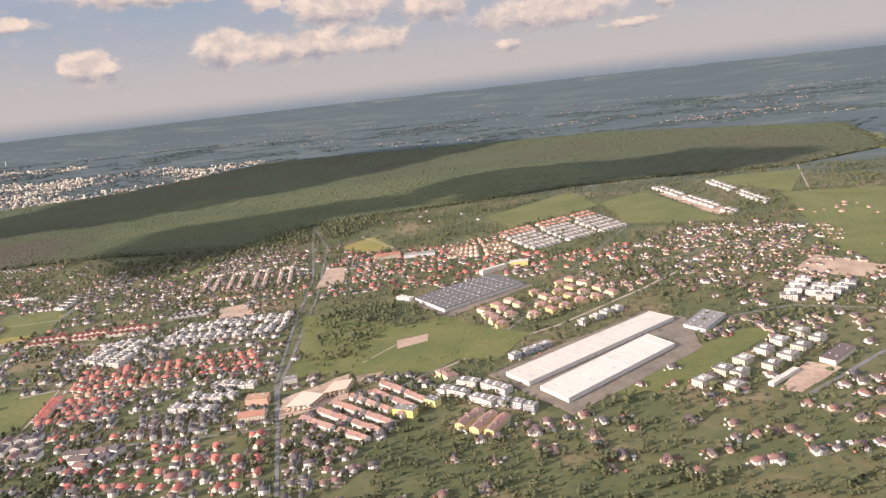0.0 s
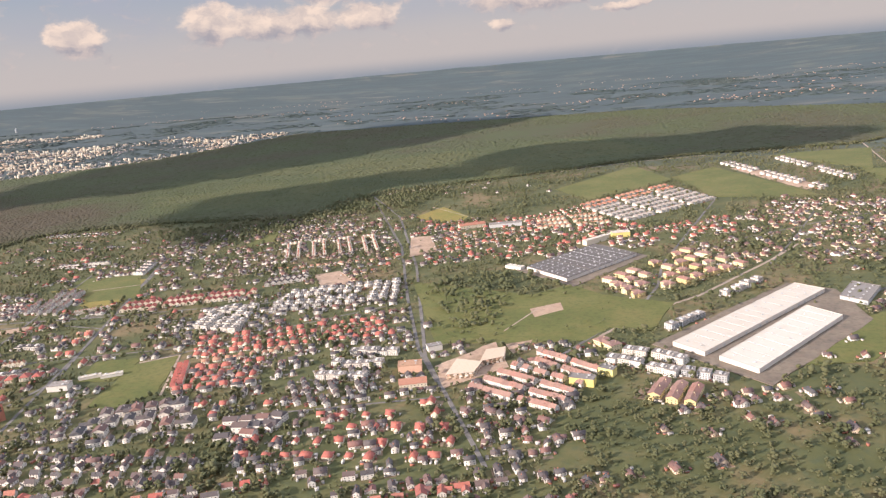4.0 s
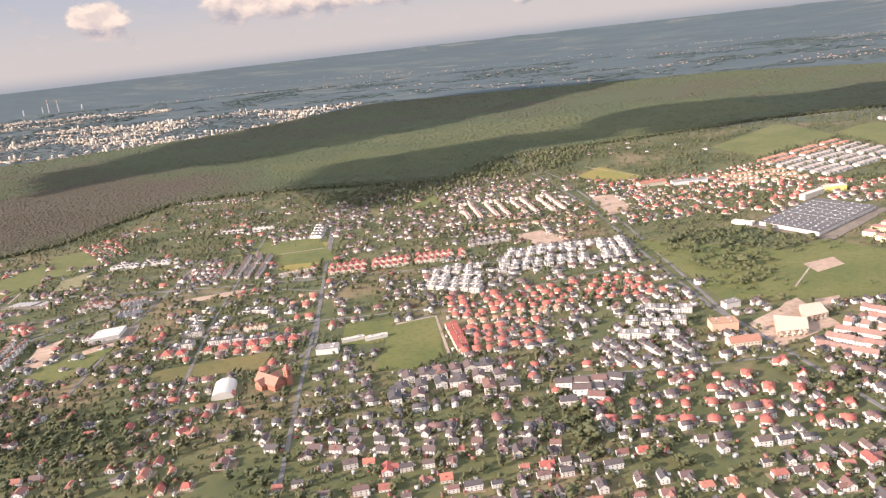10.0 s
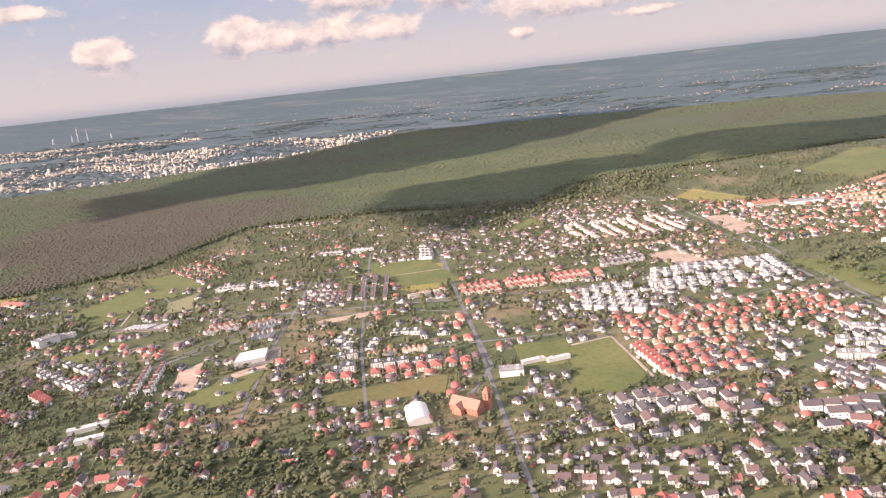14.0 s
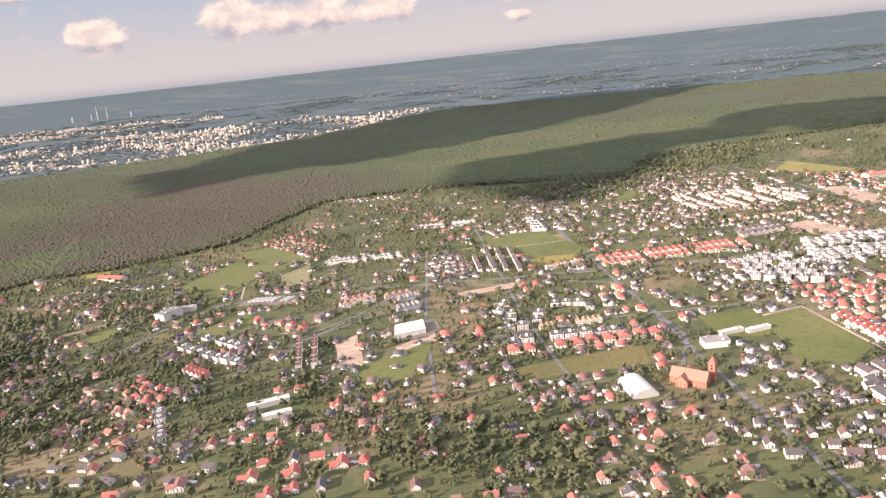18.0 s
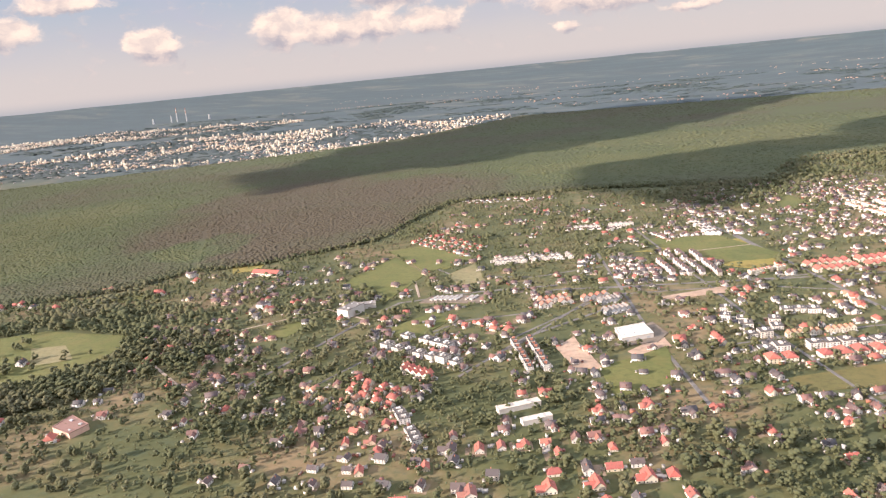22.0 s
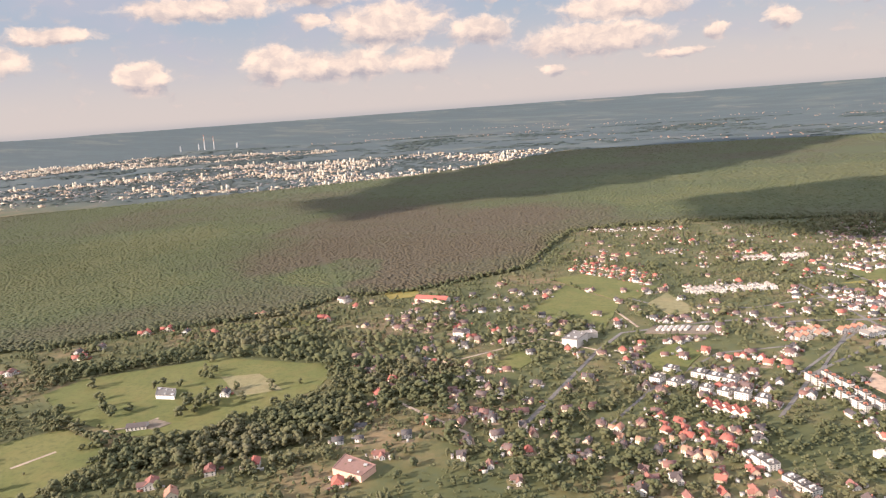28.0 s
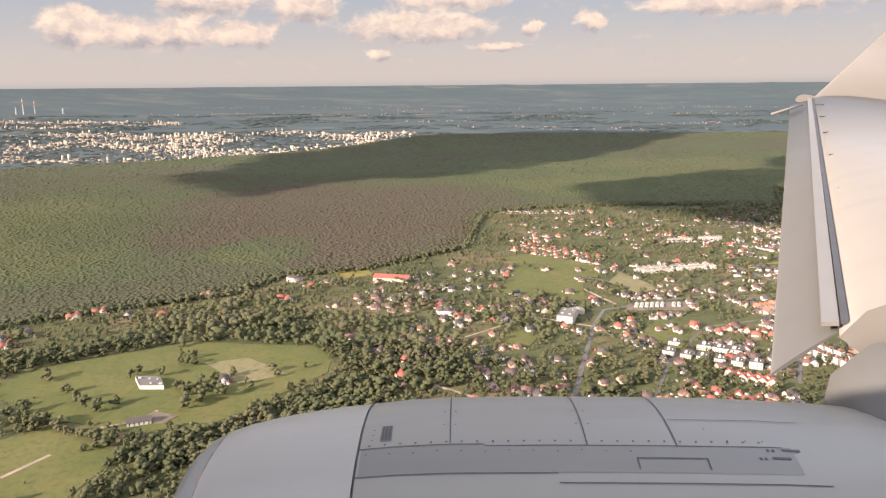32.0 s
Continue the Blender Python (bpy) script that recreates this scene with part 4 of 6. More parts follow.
field("yard", (-110, 612), (-30, 530), (85, 665), (80, 750), (40, 775))
field("yard", (-250, 850), (-180, 780), (-90, 895), (-150, 965))
block_at("warehouse", (-93, 608), (-70, 585), (67, 741), (44, 762), 4.2, "white", "membrane", "long white warehouse with a pale flat roof", "warehouse", doors=18, vents=26)
block_at("warehouse", (-60, 577), (-35, 551), (60, 666), (37, 694), 4.2, "white", "membrane", "long white warehouse with a pale flat roof", "warehouse", doors=14, vents=20)
block_at("factory_hall", (-188, 798), (-162, 829), (-213, 881), (-237, 851), 4.5, "white", "felt", "white-walled hall with a dark flat roof crowded with vents", "warehouse", doors=4, vents=32)
block_at("factory_hall", (-161, 830), (-104, 896), (-155, 946), (-212, 882), 4.5, "white", "felt", "white-walled hall with a dark flat roof crowded with vents", "warehouse", doors=8, vents=60)
strip_building("office_wing", (-165, 955), (-135, 985), 8, 6.5, "cream", "membrane", "pale office wing beside the dark-roofed hall", "office building")
block_at("market_hall", (-885, 542), (-861, 555), (-869, 578), (-891, 565), 4, "white", "membrane", "white hall with a bright flat roof and paved yard", "hall", doors=3, vents=6)
field("yard", (-893, 535), (-858, 545), (-850, 565), (-862, 590), (-872, 580))
strip_building("school", (-642, 515), (-624, 519), 11, 5.0, "white", "roof_grey", "white flat-roofed school building with rows of windows", "school")
strip_building("long_shed", (-627, 538), (-610, 547), 5, 2.6, "white", "membrane", "long low white shed beside a meadow", "shed")
strip_building("long_shed", (-607, 542), (-590, 551), 5, 2.6, "white", "membrane", "long low white shed beside a meadow", "shed")
block_at("office_cube", (-1151, 600), (-1138, 596), (-1130, 617), (-1143, 622), 8, "white", "roof_grey", "bright white four-storey office cube", "office building", vents=4)
strip_building("office_wing", (-1137, 621), (-1122, 628), 9, 4.5, "white", "roof_grey", "low wing with grey roof beside a white office cube", "office building")
for u in range(8):
    x, y = -1070 + 34 * u / 7 + (6 if u > 5 else 0), 645 + 2 * u / 7
    strip_building("row_garage", (x, y), (x + 4.0, y + 12), 2.9, 1.6, "white", "membrane", "long white row garage with a pale roof", "garage", pitched=0.8)
field("yard", (-1082, 640), (-1074, 663), (-1012, 666), (-1018, 640))
block_at("clinic", (-1457, 461), (-1440, 461), (-1448, 475), (-1467, 477), 3.2, "white", "roof_grey", "low pale clinic with a light flat roof in a park", "clinic", vents=5)
strip_building("lodge", (-1440, 404), (-1427, 409), 7, 2.6, "white", "roof_dark", "white lodge with a dark pitched roof by a yard", "house", pitched=2.0)
field("yard", (-1440, 412), (-1420, 409), (-1414, 420), (-1432, 426))
strip_building("hostel", (-1328, 744), (-1290, 737), 12, 4.0, "cream", "roof_red", "long cream building with a bright red roof at the forest edge", "house", pitched=3.0)
block_at("workshop", (-1264, 365), (-1243, 358), (-1239, 372), (-1263, 383), 4.0, "salmon", "roof_brown", "flat-roofed workshop with a dull reddish roof", "workshop", vents=3)
strip_building("long_shed", (-957, 418), (-932, 433), 6.5, 3.0, "white", "membrane", "long bright white flat-roofed shed among trees", "shed")
strip_building("long_shed", (-939, 404), (-922, 414), 5.5, 3.0, "white", "membrane", "long bright white flat-roofed shed among trees", "shed")
strip_building("parish_house", (-316, 521), (-294, 527), 11, 4.6, "cream", "roof_orange", "cream building with a broad orange roof by the main street", "house", pitched=3.0)
strip_building("town_house", (-325, 553), (-305, 557), 12, 6.5, "salmon", "roof_tan", "salmon-coloured block with a flat roof", "apartment block")
strip_building("yellow_block", (-180, 532), (-161, 527), 9, 6.5, "yellow", "roof_grey", "bright yellow block of flats with a flat roof", "apartment block")
strip_building("yellow_block", (-157, 551), (-146, 545), 8, 6.5, "yellow", "roof_grey", "bright yellow block of flats with a flat roof", "apartment block")
strip_building("pale_block", (-130, 993), (-106, 997), 12, 6.5, "yellow", "membrane", "pale yellow flat-roofed block", "apartment block")
block_at("grey_hall", (74, 720), (93, 702), (119, 746), (99, 764), 4, "grey", "roof_grey", "grey flat-roofed supermarket hall", "hall", vents=10)
block_at("brown_hall", (174, 625), (184, 615), (209, 646), (199, 656), 4.5, "cream", "roof_dark", "hall with cream walls and a dark brown roof", "hall", vents=4)
strip_building("long_shed", (127, 576), (153, 605), 5, 2.8, "white", "membrane", "long low white shed on bare ground", "shed")
strip_building("site_office", (-265, 862), (-245, 850), 9, 3.4, "white", "membrane", "small white flat-roofed hall at a tree belt", "hall")
strip_building("school", (-358, 1078), (-320, 1094), 16, 5.5, "cream", "roof_orange", "long cream school with a reddish roof", "school", pitched=2.2)
strip_building("sports_hall", (-312, 1082), (-263, 1092), 14, 5.0, "grey", "roof_grey", "grey flat-roofed sports hall", "hall")


def building_shell(a, b, c, d, floors, label):
    """A block under construction: floor slabs on columns with bare walls between."""
    pts = [Vector((*p, 0)) for p in (a, b, c, d)]
    mid = sum(pts, Vector()) / 4
    root = new("unfinished_block")
    root.location = mid
    tagged(root, label, "building shell", "blocks under construction")
    loc = [p - mid for p in pts]
    for k in range(floors + 1):
        bm = bmesh.new()
        z = 0.1 + 1.65 * k
        lo, hi = [bm.verts.new(p + Vector((0, 0, z))) for p in loc], [bm.verts.new(p + Vector((0, 0, z + 0.22))) for p in loc]
        bm.faces.new(hi), bm.faces.new(list(reversed(lo)))
        for i in range(4):
            bm.faces.new((lo[i], lo[(i + 1) % 4], hi[(i + 1) % 4], hi[i]))
        bmesh.ops.recalc_face_normals(bm, faces=bm.faces)
        part("floor_slab", bm, "peach", root)
        if k < floors:
            for i in range(4):
                e = loc[(i + 1) % 4] - loc[i]
                for j in range(max(2, int(e.length / 4))):
                    p = (loc[i] + e * ((j + random.uniform(0.3, 0.7)) / max(2, int(e.length / 4)))) * 0.965
                    m = Matrix.Translation(p) @ Matrix.Rotation(math.atan2(e.y, e.x), 4, "Z")
                    w = random.uniform(0.4, 1.5)
                    bm = bmesh.new()
                    box(bm, -w, -0.12, z + 0.22, w, 0.12, z + 1.65, 0, m)
                    part("wall_panel", bm, random.choice(("white", "salmon", "peach")), root)
    taken.extend((p.x, p.y, 9) for p in pts), taken.append((mid.x, mid.y, 12))


building_shell((-281, 540), (-258, 545), (-254, 567), (-277, 573), 3, "unfinished pale block of flats on a building site")
building_shell((-256, 567), (-236, 577), (-237, 599), (-254, 593), 3, "unfinished pale block of flats on a building site")
strip_building("site_cabin", (-308, 599), (-296, 605), 8, 5, "white", "roof_grey", "white block at the edge of a building site", "apartment block")


def vault_hall(x, y, yaw, w, l, h):
    """A white hall under a barrel roof."""
    root = new("vaulted_hall")
    root.matrix_world = pose(x, y, 0, 0, 0, yaw)
    tagged(root, "white sports hall under a curved barrel roof", "hall")
    roof, n = bmesh.new(), 14
    ring = [(-w / 2 * math.cos(math.pi * i / n), h * math.sin(math.pi * i / n) ** 0.8) for i in range(n + 1)]
    a, b = [roof.verts.new((p, -l / 2, q)) for p, q in ring], [roof.verts.new((p, l / 2, q)) for p, q in ring]
    for i in range(n):
        roof.faces.new((a[i], b[i], b[i + 1], a[i + 1]))
    part("barrel_roof", roof, "membrane", root)
    for s in (-1, 1):
        end = bmesh.new()
        face = end.faces.new([end.verts.new((p * 0.99, s * (l / 2 - 0.05), max(0, q - 0.05))) for p, q in ring])
        part("gable_wall", end, "white", root)
    taken.extend((x, y + k, 9) for k in (-7, 0, 7))


vault_hall(-692, 451, 22, 17, 26, 6.0)


def brick_church(x, y, yaw):
    root = new("church")
    root.matrix_world = pose(x, y, 0, 0, 0, yaw)
    tagged(root, "red brick church with steep tiled roofs and a square tower", "church")
    wall, roof, stack = gable_house(10, 24, 5, 10, over=0.3)
    stack.free()
    bmesh.ops.recalc_face_normals(wall, faces=wall.faces), bmesh.ops.recalc_face_normals(roof, faces=roof.faces)
    part("nave_wall", wall, ["brick", "glass"], root)
    part("nave_roof", roof, "roof_orange", root)
    wall, roof, stack = gable_house(8, 20, 4, 8, over=0.3)
    stack.free()
    side = pose(1, 3, 0, 0, 0, 90)
    for bm in (wall, roof):
        bmesh.ops.transform(bm, matrix=side, verts=bm.verts)
        bmesh.ops.recalc_face_normals(bm, faces=bm.faces)
    part("transept_wall", wall, ["brick", "glass"], root)
    part("transept_roof", roof, "roof_orange", root)
    tower = bmesh.new()
    box(tower, 6.5, -14, 0, 11, -9.5, 13)
    for z in (8.5, 10.6):
        box(tower, 8.0, -14.05, z, 9.5, -13.98, z + 1.4, 1)
        box(tower, 6.45, -12.5, z, 6.52, -11, z + 1.4, 1)
    part("tower", tower, ["brick", "glass"], root)
    spire = bmesh.new()
    base = [spire.verts.new(p) for p in ((6.2, -14.3, 13), (11.3, -14.3, 13), (11.3, -9.2, 13), (6.2, -9.2, 13))]
    tip = spire.verts.new((8.75, -11.75, 17.5))
    for i in range(4):
        spire.faces.new((base[i], base[(i + 1) % 4], tip))
    spire.faces.new(list(reversed(base)))
    part("spire", spire, "roof_red", root)
    taken.extend(((x, y, 11), (x, y + 9, 9), (x, y - 9, 9), (x + 9, y - 11, 5)))


brick_church(-658, 461, 65)

for style, x, y, yaw in (("house_red", -1584, 620, 0.4), ("house_red", -1567, 634, 0.3), ("house_dark", -1538, 622, 0.2), ("house_red", -1506, 623, 1.2), ("house_orange", -1486, 687, 0.3),
                         ("house_red", -1402, 672, 0.5), ("house_red", -1410, 676, 1.9), ("villa_white", -1411, 744, -0.5), ("house_red", -1390, 721, 0.1), ("villa_white", -1245, 627, -0.3),
                         ("house_white", -1253, 633, 0.2), ("house_grey", -1369, 337, 0.5), ("house_orange", -1349, 328, 0.6), ("house_white", -1342, 357, 0.5), ("house_white", -1318, 369, 0.4),
                         ("house_red", -1256, 354, 0.4), ("house_red", -1277, 483, 0.5), ("house_dark", -1402, 473, 0.2), ("house_grey", -1602, 573, 0.3), ("house_dark", -1614, 556, 0.3),
                         ("house_dark", -1625, 470, 0.2), ("house_grey", -1640, 500, 0.3), ("house_red", -1600, 545, 0.5)):
    stand("house_white" if style == "house_grey" else style, x, y, yaw)


# ---- the housing, street by street ----
district("row_house_red", (-711, 719), (-564, 766), (-569, 802), (-722, 756), 22, 2, 1)
district("block_beige", (-117, 731), (24, 838), (-44, 927), (-151, 792), 8, 4, 0.95)
district("block_white", (-30, 731), (19, 784), (18, 792), (-32, 740), 4, 1, 1)
district("block_grey", (-92, 643), (-57, 681), (-58, 686), (-94, 649), 4, 1, 1)
district("block_ochre", (57, 576), (182, 706), (197, 681), (95, 562), 6, 3, 0.95)
district("block_modern", (167, 765), (215, 773), (276, 830), (214, 867), 3, 5, 0.95)
district("row_house_white", (104, 1570), (211, 1245), (230, 1277), (129, 1595), 16, 2, 1)
district("row_house_white", (216, 1597), (283, 1293), (302, 1328), (241, 1615), 14, 2, 1)
district("row_house_orange", (-178, 1219), (-24, 1367), (-4, 1322), (-159, 1174), 18, 2, 1)
district("row_house_white", (-159, 1174), (-4, 1322), (46, 1213), (-103, 1079), 20, 5, 1)
district("house_red", (-278, 1141), (-170, 1229), (-158, 1170), (-251, 1078), 10, 3, 0.95)
district("row_house_tan", (-236, 1051), (-116, 1072), (-147, 1155), (-241, 1124), 14, 3, 1)
district("house_orange", (-352, 971), (-237, 991), (-256, 1083), (-368, 1057), 8, 4, 0.95)
district("house_red", (-98, 995), (34, 1063), (19, 1102), (-56, 1050), 9, 2, 0.95)
district("row_house_brown", (-263, 518), (-191, 481), (-153, 562), (-202, 602), 12, 6, 0.95)
district("block_beige", (-174, 623), (-145, 590), (-133, 608), (-161, 639), 3, 1, 1)
district("block_white", (-152, 568), (-124, 556), (-113, 597), (-142, 611), 3, 2, 1)
district("block_white", (-121, 550), (-99, 538), (-83, 583), (-106, 600), 3, 2, 1)
district("block_grey", (-98, 538), (-65, 524), (-54, 553), (-88, 565), 3, 1, 1)
district("block_brown", (-123, 508), (-88, 496), (-77, 520), (-112, 538), 3, 2, 1)
district("villa_flat", (-584, 668), (-524, 650), (-538, 750), (-594, 744), 5, 7, 0.86)
district("villa_flat", (-520, 708), (-374, 750), (-388, 818), (-515, 784), 12, 5, 0.97)
district("row_house_red", (-543, 568), (-522, 518), (-515, 530), (-535, 577), 8, 2, 1)
district("house_orange", (-534, 566), (-440, 600), (-446, 616), (-540, 582), 9, 1, 1)
district("house_red", (-542, 588), (-345, 640), (-385, 695), (-560, 640), 17, 4, 0.92)
district("house_red", (-520, 512), (-450, 530), (-462, 590), (-530, 562), 7, 4, 0.92)
district("villa_flat", (-399, 533), (-355, 527), (-332, 610), (-380, 610), 5, 3, 0.85)
district("house_red", (-522, 530), (-490, 530), (-525, 633), (-560, 628), 3, 4, 0.8)
district("house_steep", (-418, 526), (-385, 469), (-333, 524), (-364, 583), 6, 7, 0.85)
district("villa_white", (-559, 427), (-455, 455), (-496, 501), (-554, 478), 6, 3, 0.95)
district("villa_white", (-433, 429), (-445, 479), (-389, 488), (-399, 444), 4, 4, 0.9)
district("house_dark", (-619, 367), (-428, 375), (-426, 411), (-656, 411), 13, 4, 0.9)
district("house_red", (-400, 407), (-239, 411), (-280, 510), (-495, 502), 11, 5, 0.85)
district("house_mixed", (-227, 411), (-182, 426), (-189, 473), (-266, 500), 4, 4, 0.85)
for k in range(4):
    cx, cy = -592 + 37 * k, 936 + 9.5 * k
    for side in (0, 15):
        district("row_house_cream", (cx + side, cy + side * 0.3), (cx + side - 30, cy + side * 0.3 + 80), (cx + side - 21, cy + side * 0.3 + 83), (cx + side + 9, cy + side * 0.3 + 3), 10, 1, 1)
    district("row_house_cream", (cx - 27, cy + 86), (cx - 8, cy + 92), (cx - 11, cy + 101), (cx - 30, cy + 95), 3, 1, 1)
district("house_orange", (-580, 874), (-410, 916), (-407, 942), (-582, 899), 17, 1, 1)
district("row_house_dark", (-566, 806), (-519, 829), (-522, 857), (-571, 840), 7, 2, 1)
district("house_white", (-646, 1056), (-451, 991), (-466, 1162), (-684, 1183), 13, 5, 0.8)
for (xa, ya), (xb, yb), n in (((-845, 722), (-860, 772), 6), ((-829, 721), (-852, 800), 10), ((-817, 721), (-840, 806), 11), ((-802, 719), (-825, 805), 11)):
    district("row_house_dark", (xa, ya), (xb, yb), (xb + 7, yb + 2), (xa + 7, ya + 2), n, 1, 1)
district("house_white", (-905, 712), (-852, 712), (-866, 768), (-915, 768), 6, 4, 0.85)
district("row_house_white", (-799, 882), (-781, 879), (-803, 953), (-818, 956), 3, 5, 1)
district("house_white", (-972, 925), (-896, 930), (-898, 946), (-974, 940), 9, 1, 0.95)
district("house_white", (-909, 854), (-862, 864), (-864, 876), (-911, 866), 4, 1, 1)
district("row_house_cream", (-770, 717), (-734, 737), (-738, 748), (-774, 727), 10, 1, 1)
district("house_white", (-1155, 1146), (-1007, 1154), (-1019, 1184), (-1172, 1177), 13, 2, 0.85)
district("row_house_white", (-1031, 769), (-945, 791), (-954, 809), (-1039, 788), 15, 2, 0.95)
district("house_red", (-1171, 880), (-1066, 805), (-1060, 857), (-1168, 958), 9, 4, 0.95)
district("house_mixed", (-1010, 870), (-773, 917), (-797, 1085), (-1113, 1128), 12, 5, 0.45)
district("villa_red", (-787, 504), (-671, 540), (-668, 553), (-787, 518), 10, 1, 1)
district("villa_slate", (-789, 522), (-701, 544), (-700, 558), (-789, 536), 8, 1, 1)
district("villa_slate", (-794, 549), (-765, 559), (-762, 599), (-799, 603), 3, 3, 1)
district("villa_slate", (-762, 602), (-732, 605), (-730, 629), (-761, 628), 3, 1, 1)
district("row_house_tan", (-766, 555), (-716, 571), (-715, 580), (-765, 563), 12, 1, 1)
district("villa_slate", (-809, 587), (-796, 584), (-782, 629), (-807, 630), 2, 2, 1)
district("house_orange", (-731, 612), (-683, 639), (-687, 671), (-732, 665), 4, 2, 0.8)
district("house_white", (-944, 736), (-872, 720), (-869, 783), (-934, 802), 7, 4, 0.8)
district("house_red", (-1037, 578), (-970, 557), (-977, 580), (-1042, 600), 5, 2, 0.85)
district("villa_slate", (-1082, 524), (-1003, 488), (-998, 500), (-1078, 538), 7, 1, 1)
district("villa_slate", (-1070, 546), (-1020, 522), (-1016, 534), (-1066, 558), 5, 1, 1)
district("row_house_red", (-1046, 478), (-1017, 463), (-1019, 475), (-1046, 491), 5, 2, 1)
district("row_house_slate", (-973, 540), (-948, 480), (-944, 483), (-968, 543), 8, 1, 1)
district("row_house_slate", (-961, 545), (-937, 485), (-933, 488), (-956, 549), 8, 1, 1)
district("house_red", (-1075, 440), (-1027, 414), (-1033, 449), (-1081, 471), 4, 3, 1)
district("villa_slate", (-1030, 417), (-1002, 375), (-995, 375), (-1024, 420), 7, 1, 1)
district("house_orange", (-1105, 429), (-1039, 402), (-1045, 432), (-1107, 448), 5, 2, 0.8)
district("row_house_orange", (-959, 620), (-931, 635), (-938, 658), (-966, 646), 5, 2, 0.9)
district("row_house_grey", (-899, 596), (-878, 610), (-895, 658), (-911, 650), 5, 2, 1)
district("house_mixed", (-1027, 491), (-889, 447), (-885, 515), (-1021, 551), 7, 3, 0.4)
district("house_mixed", (-1064, 577), (-861, 598), (-871, 696), (-1078, 685), 9, 4, 0.6)
district("house_mixed", (-929, 457), (-727, 441), (-783, 594), (-975, 547), 9, 5, 0.6)
district("house_mixed", (-915, 420), (-678, 358), (-687, 426), (-725, 437), 8, 3, 0.4)
district("house_mixed", (-667, 563), (-606, 586), (-621, 659), (-689, 633), 4, 3, 0.6)
district("house_far", (39, 996), (248, 850), (354, 1139), (148, 1207), 20, 11, 0.62)
district("house_mixed", (-593, 1421), (-214, 1325), (-270, 1628), (-512, 1483), 11, 4, 0.4)
district("house_mixed", (-426, 1064), (-254, 938), (-272, 1032), (-459, 1186), 6, 3, 0.6)
district("house_white", (-677, 1117), (-479, 1075), (-565, 1258), (-715, 1206), 10, 4, 0.5)
district("house_mixed", (-885, 870), (-596, 836), (-727, 1127), (-1124, 1128), 14, 5, 0.45)
district("house_far", (-1313, 492), (-1136, 462), (-1109, 743), (-1396, 756), 10, 9, 0.55)
district("house_mixed", (-1099, 499), (-963, 492), (-906, 733), (-1098, 693), 12, 6, 0.6)
district("house_far", (-1103, 693), (-878, 696), (-762, 1101), (-1142, 1064), 12, 6, 0.36)
district("house_far", (-1286, 832), (-1061, 694), (-1069, 777), (-1285, 861), 8, 2, 0.3)
district("house_mixed", (-1247, 367), (-1134, 440), (-1151, 465), (-1291, 483), 5, 3, 0.45)
district("house_far", (-1184, 399), (-1029, 369), (-1090, 538), (-1303, 567), 8, 6, 0.45)
district("house_dark", (-1116, 311), (-929, 328), (-946, 375), (-1146, 376), 9, 4, 0.45)
district("house_mixed", (8, 576), (199, 558), (263, 732), (59, 633), 8, 4, 0.35)


LANE = Vector((0.953, 0.302))           # the way the side streets run
def infill(style, step, keep, *poly):
    """Houses in pairs of rows along the side streets, wherever the land within the outline is still free."""
    rnd = np.random.RandomState(int(abs(poly[0][0]) + poly[0][1]))
    us = [x * LANE.x + y * LANE.y for x, y in poly]
    vs = [y * LANE.x - x * LANE.y for x, y in poly]
    base = math.atan2(LANE.y, LANE.x)
    v, row = min(vs), 0
    while v < max(vs):
        pick_row, turn_row, start = style[rnd.randint(len(style))], rnd.randint(2) * math.pi / 2, rnd.uniform(0, step)
        for u in np.arange(min(us) + start, max(us), step * rnd.uniform(0.92, 1.1)):
            u, w = u + rnd.normal(0, 0.07) * step, v + rnd.normal(0, 0.05) * step
            x, y = u * LANE.x - w * LANE.y, u * LANE.y + w * LANE.x
            pick = pick_row if rnd.rand() < 0.6 else style[rnd.randint(len(style))]
            s, luck = rnd.uniform(0.62, 0.9), rnd.rand()
            turn = base + rnd.normal(0, 0.05) + (turn_row if rnd.rand() < 0.8 else turn_row + math.pi / 2)
            at, up = np.array([x]), np.array([y])
            patch = noise.noise((x * 0.012, y * 0.012, 4.0))
            if luck < keep + 0.5 * patch and inside(at, up, list(poly))[0] and clear_of(x, y, 5.2 * s) and not near_road(x, y, 3.5) and not any(inside(at, up, p)[0] for p in open_land):
                stand(pick, x, y, turn, s, s * rnd.uniform(0.9, 1.3), s)
        row += 1
        v += step * (0.95 if row % 2 else 1.35)


infill(("house_steep", "house_dark", "house_white", "house_steep", "house_mixed"), 12.5, 0.62, (-640, 285), (-180, 285), (-160, 640), (-320, 700), (-420, 780), (-600, 780))
infill(("house_mixed", "house_white", "house_dark", "house_red"), 14.5, 0.48, (-1010, 270), (-640, 285), (-600, 780), (-900, 790))
infill(("house_far", "house_white", "house_mixed"), 13.5, 0.5, (-900, 790), (-600, 780), (-440, 800), (-400, 1180), (-620, 1250), (-820, 1150))
infill(("house_mixed", "house_red"), 13.5, 0.6, (-430, 880), (-240, 900), (-100, 930), (40, 1000), (40, 1100), (-100, 1060), (-300, 1150), (-420, 1180))
infill(("house_far", "house_white", "house_far"), 14.5, 0.45, (-190, 380), (330, 520), (380, 1150), (150, 1220), (30, 1050), (-60, 900), (150, 800))
district("row_house_white", (-959, 930), (-884, 947), (-887, 957), (-962, 940), 12, 1, 1)
district("row_house_orange", (-923, 640), (-900, 655), (-903, 665), (-926, 650), 4, 1, 1)
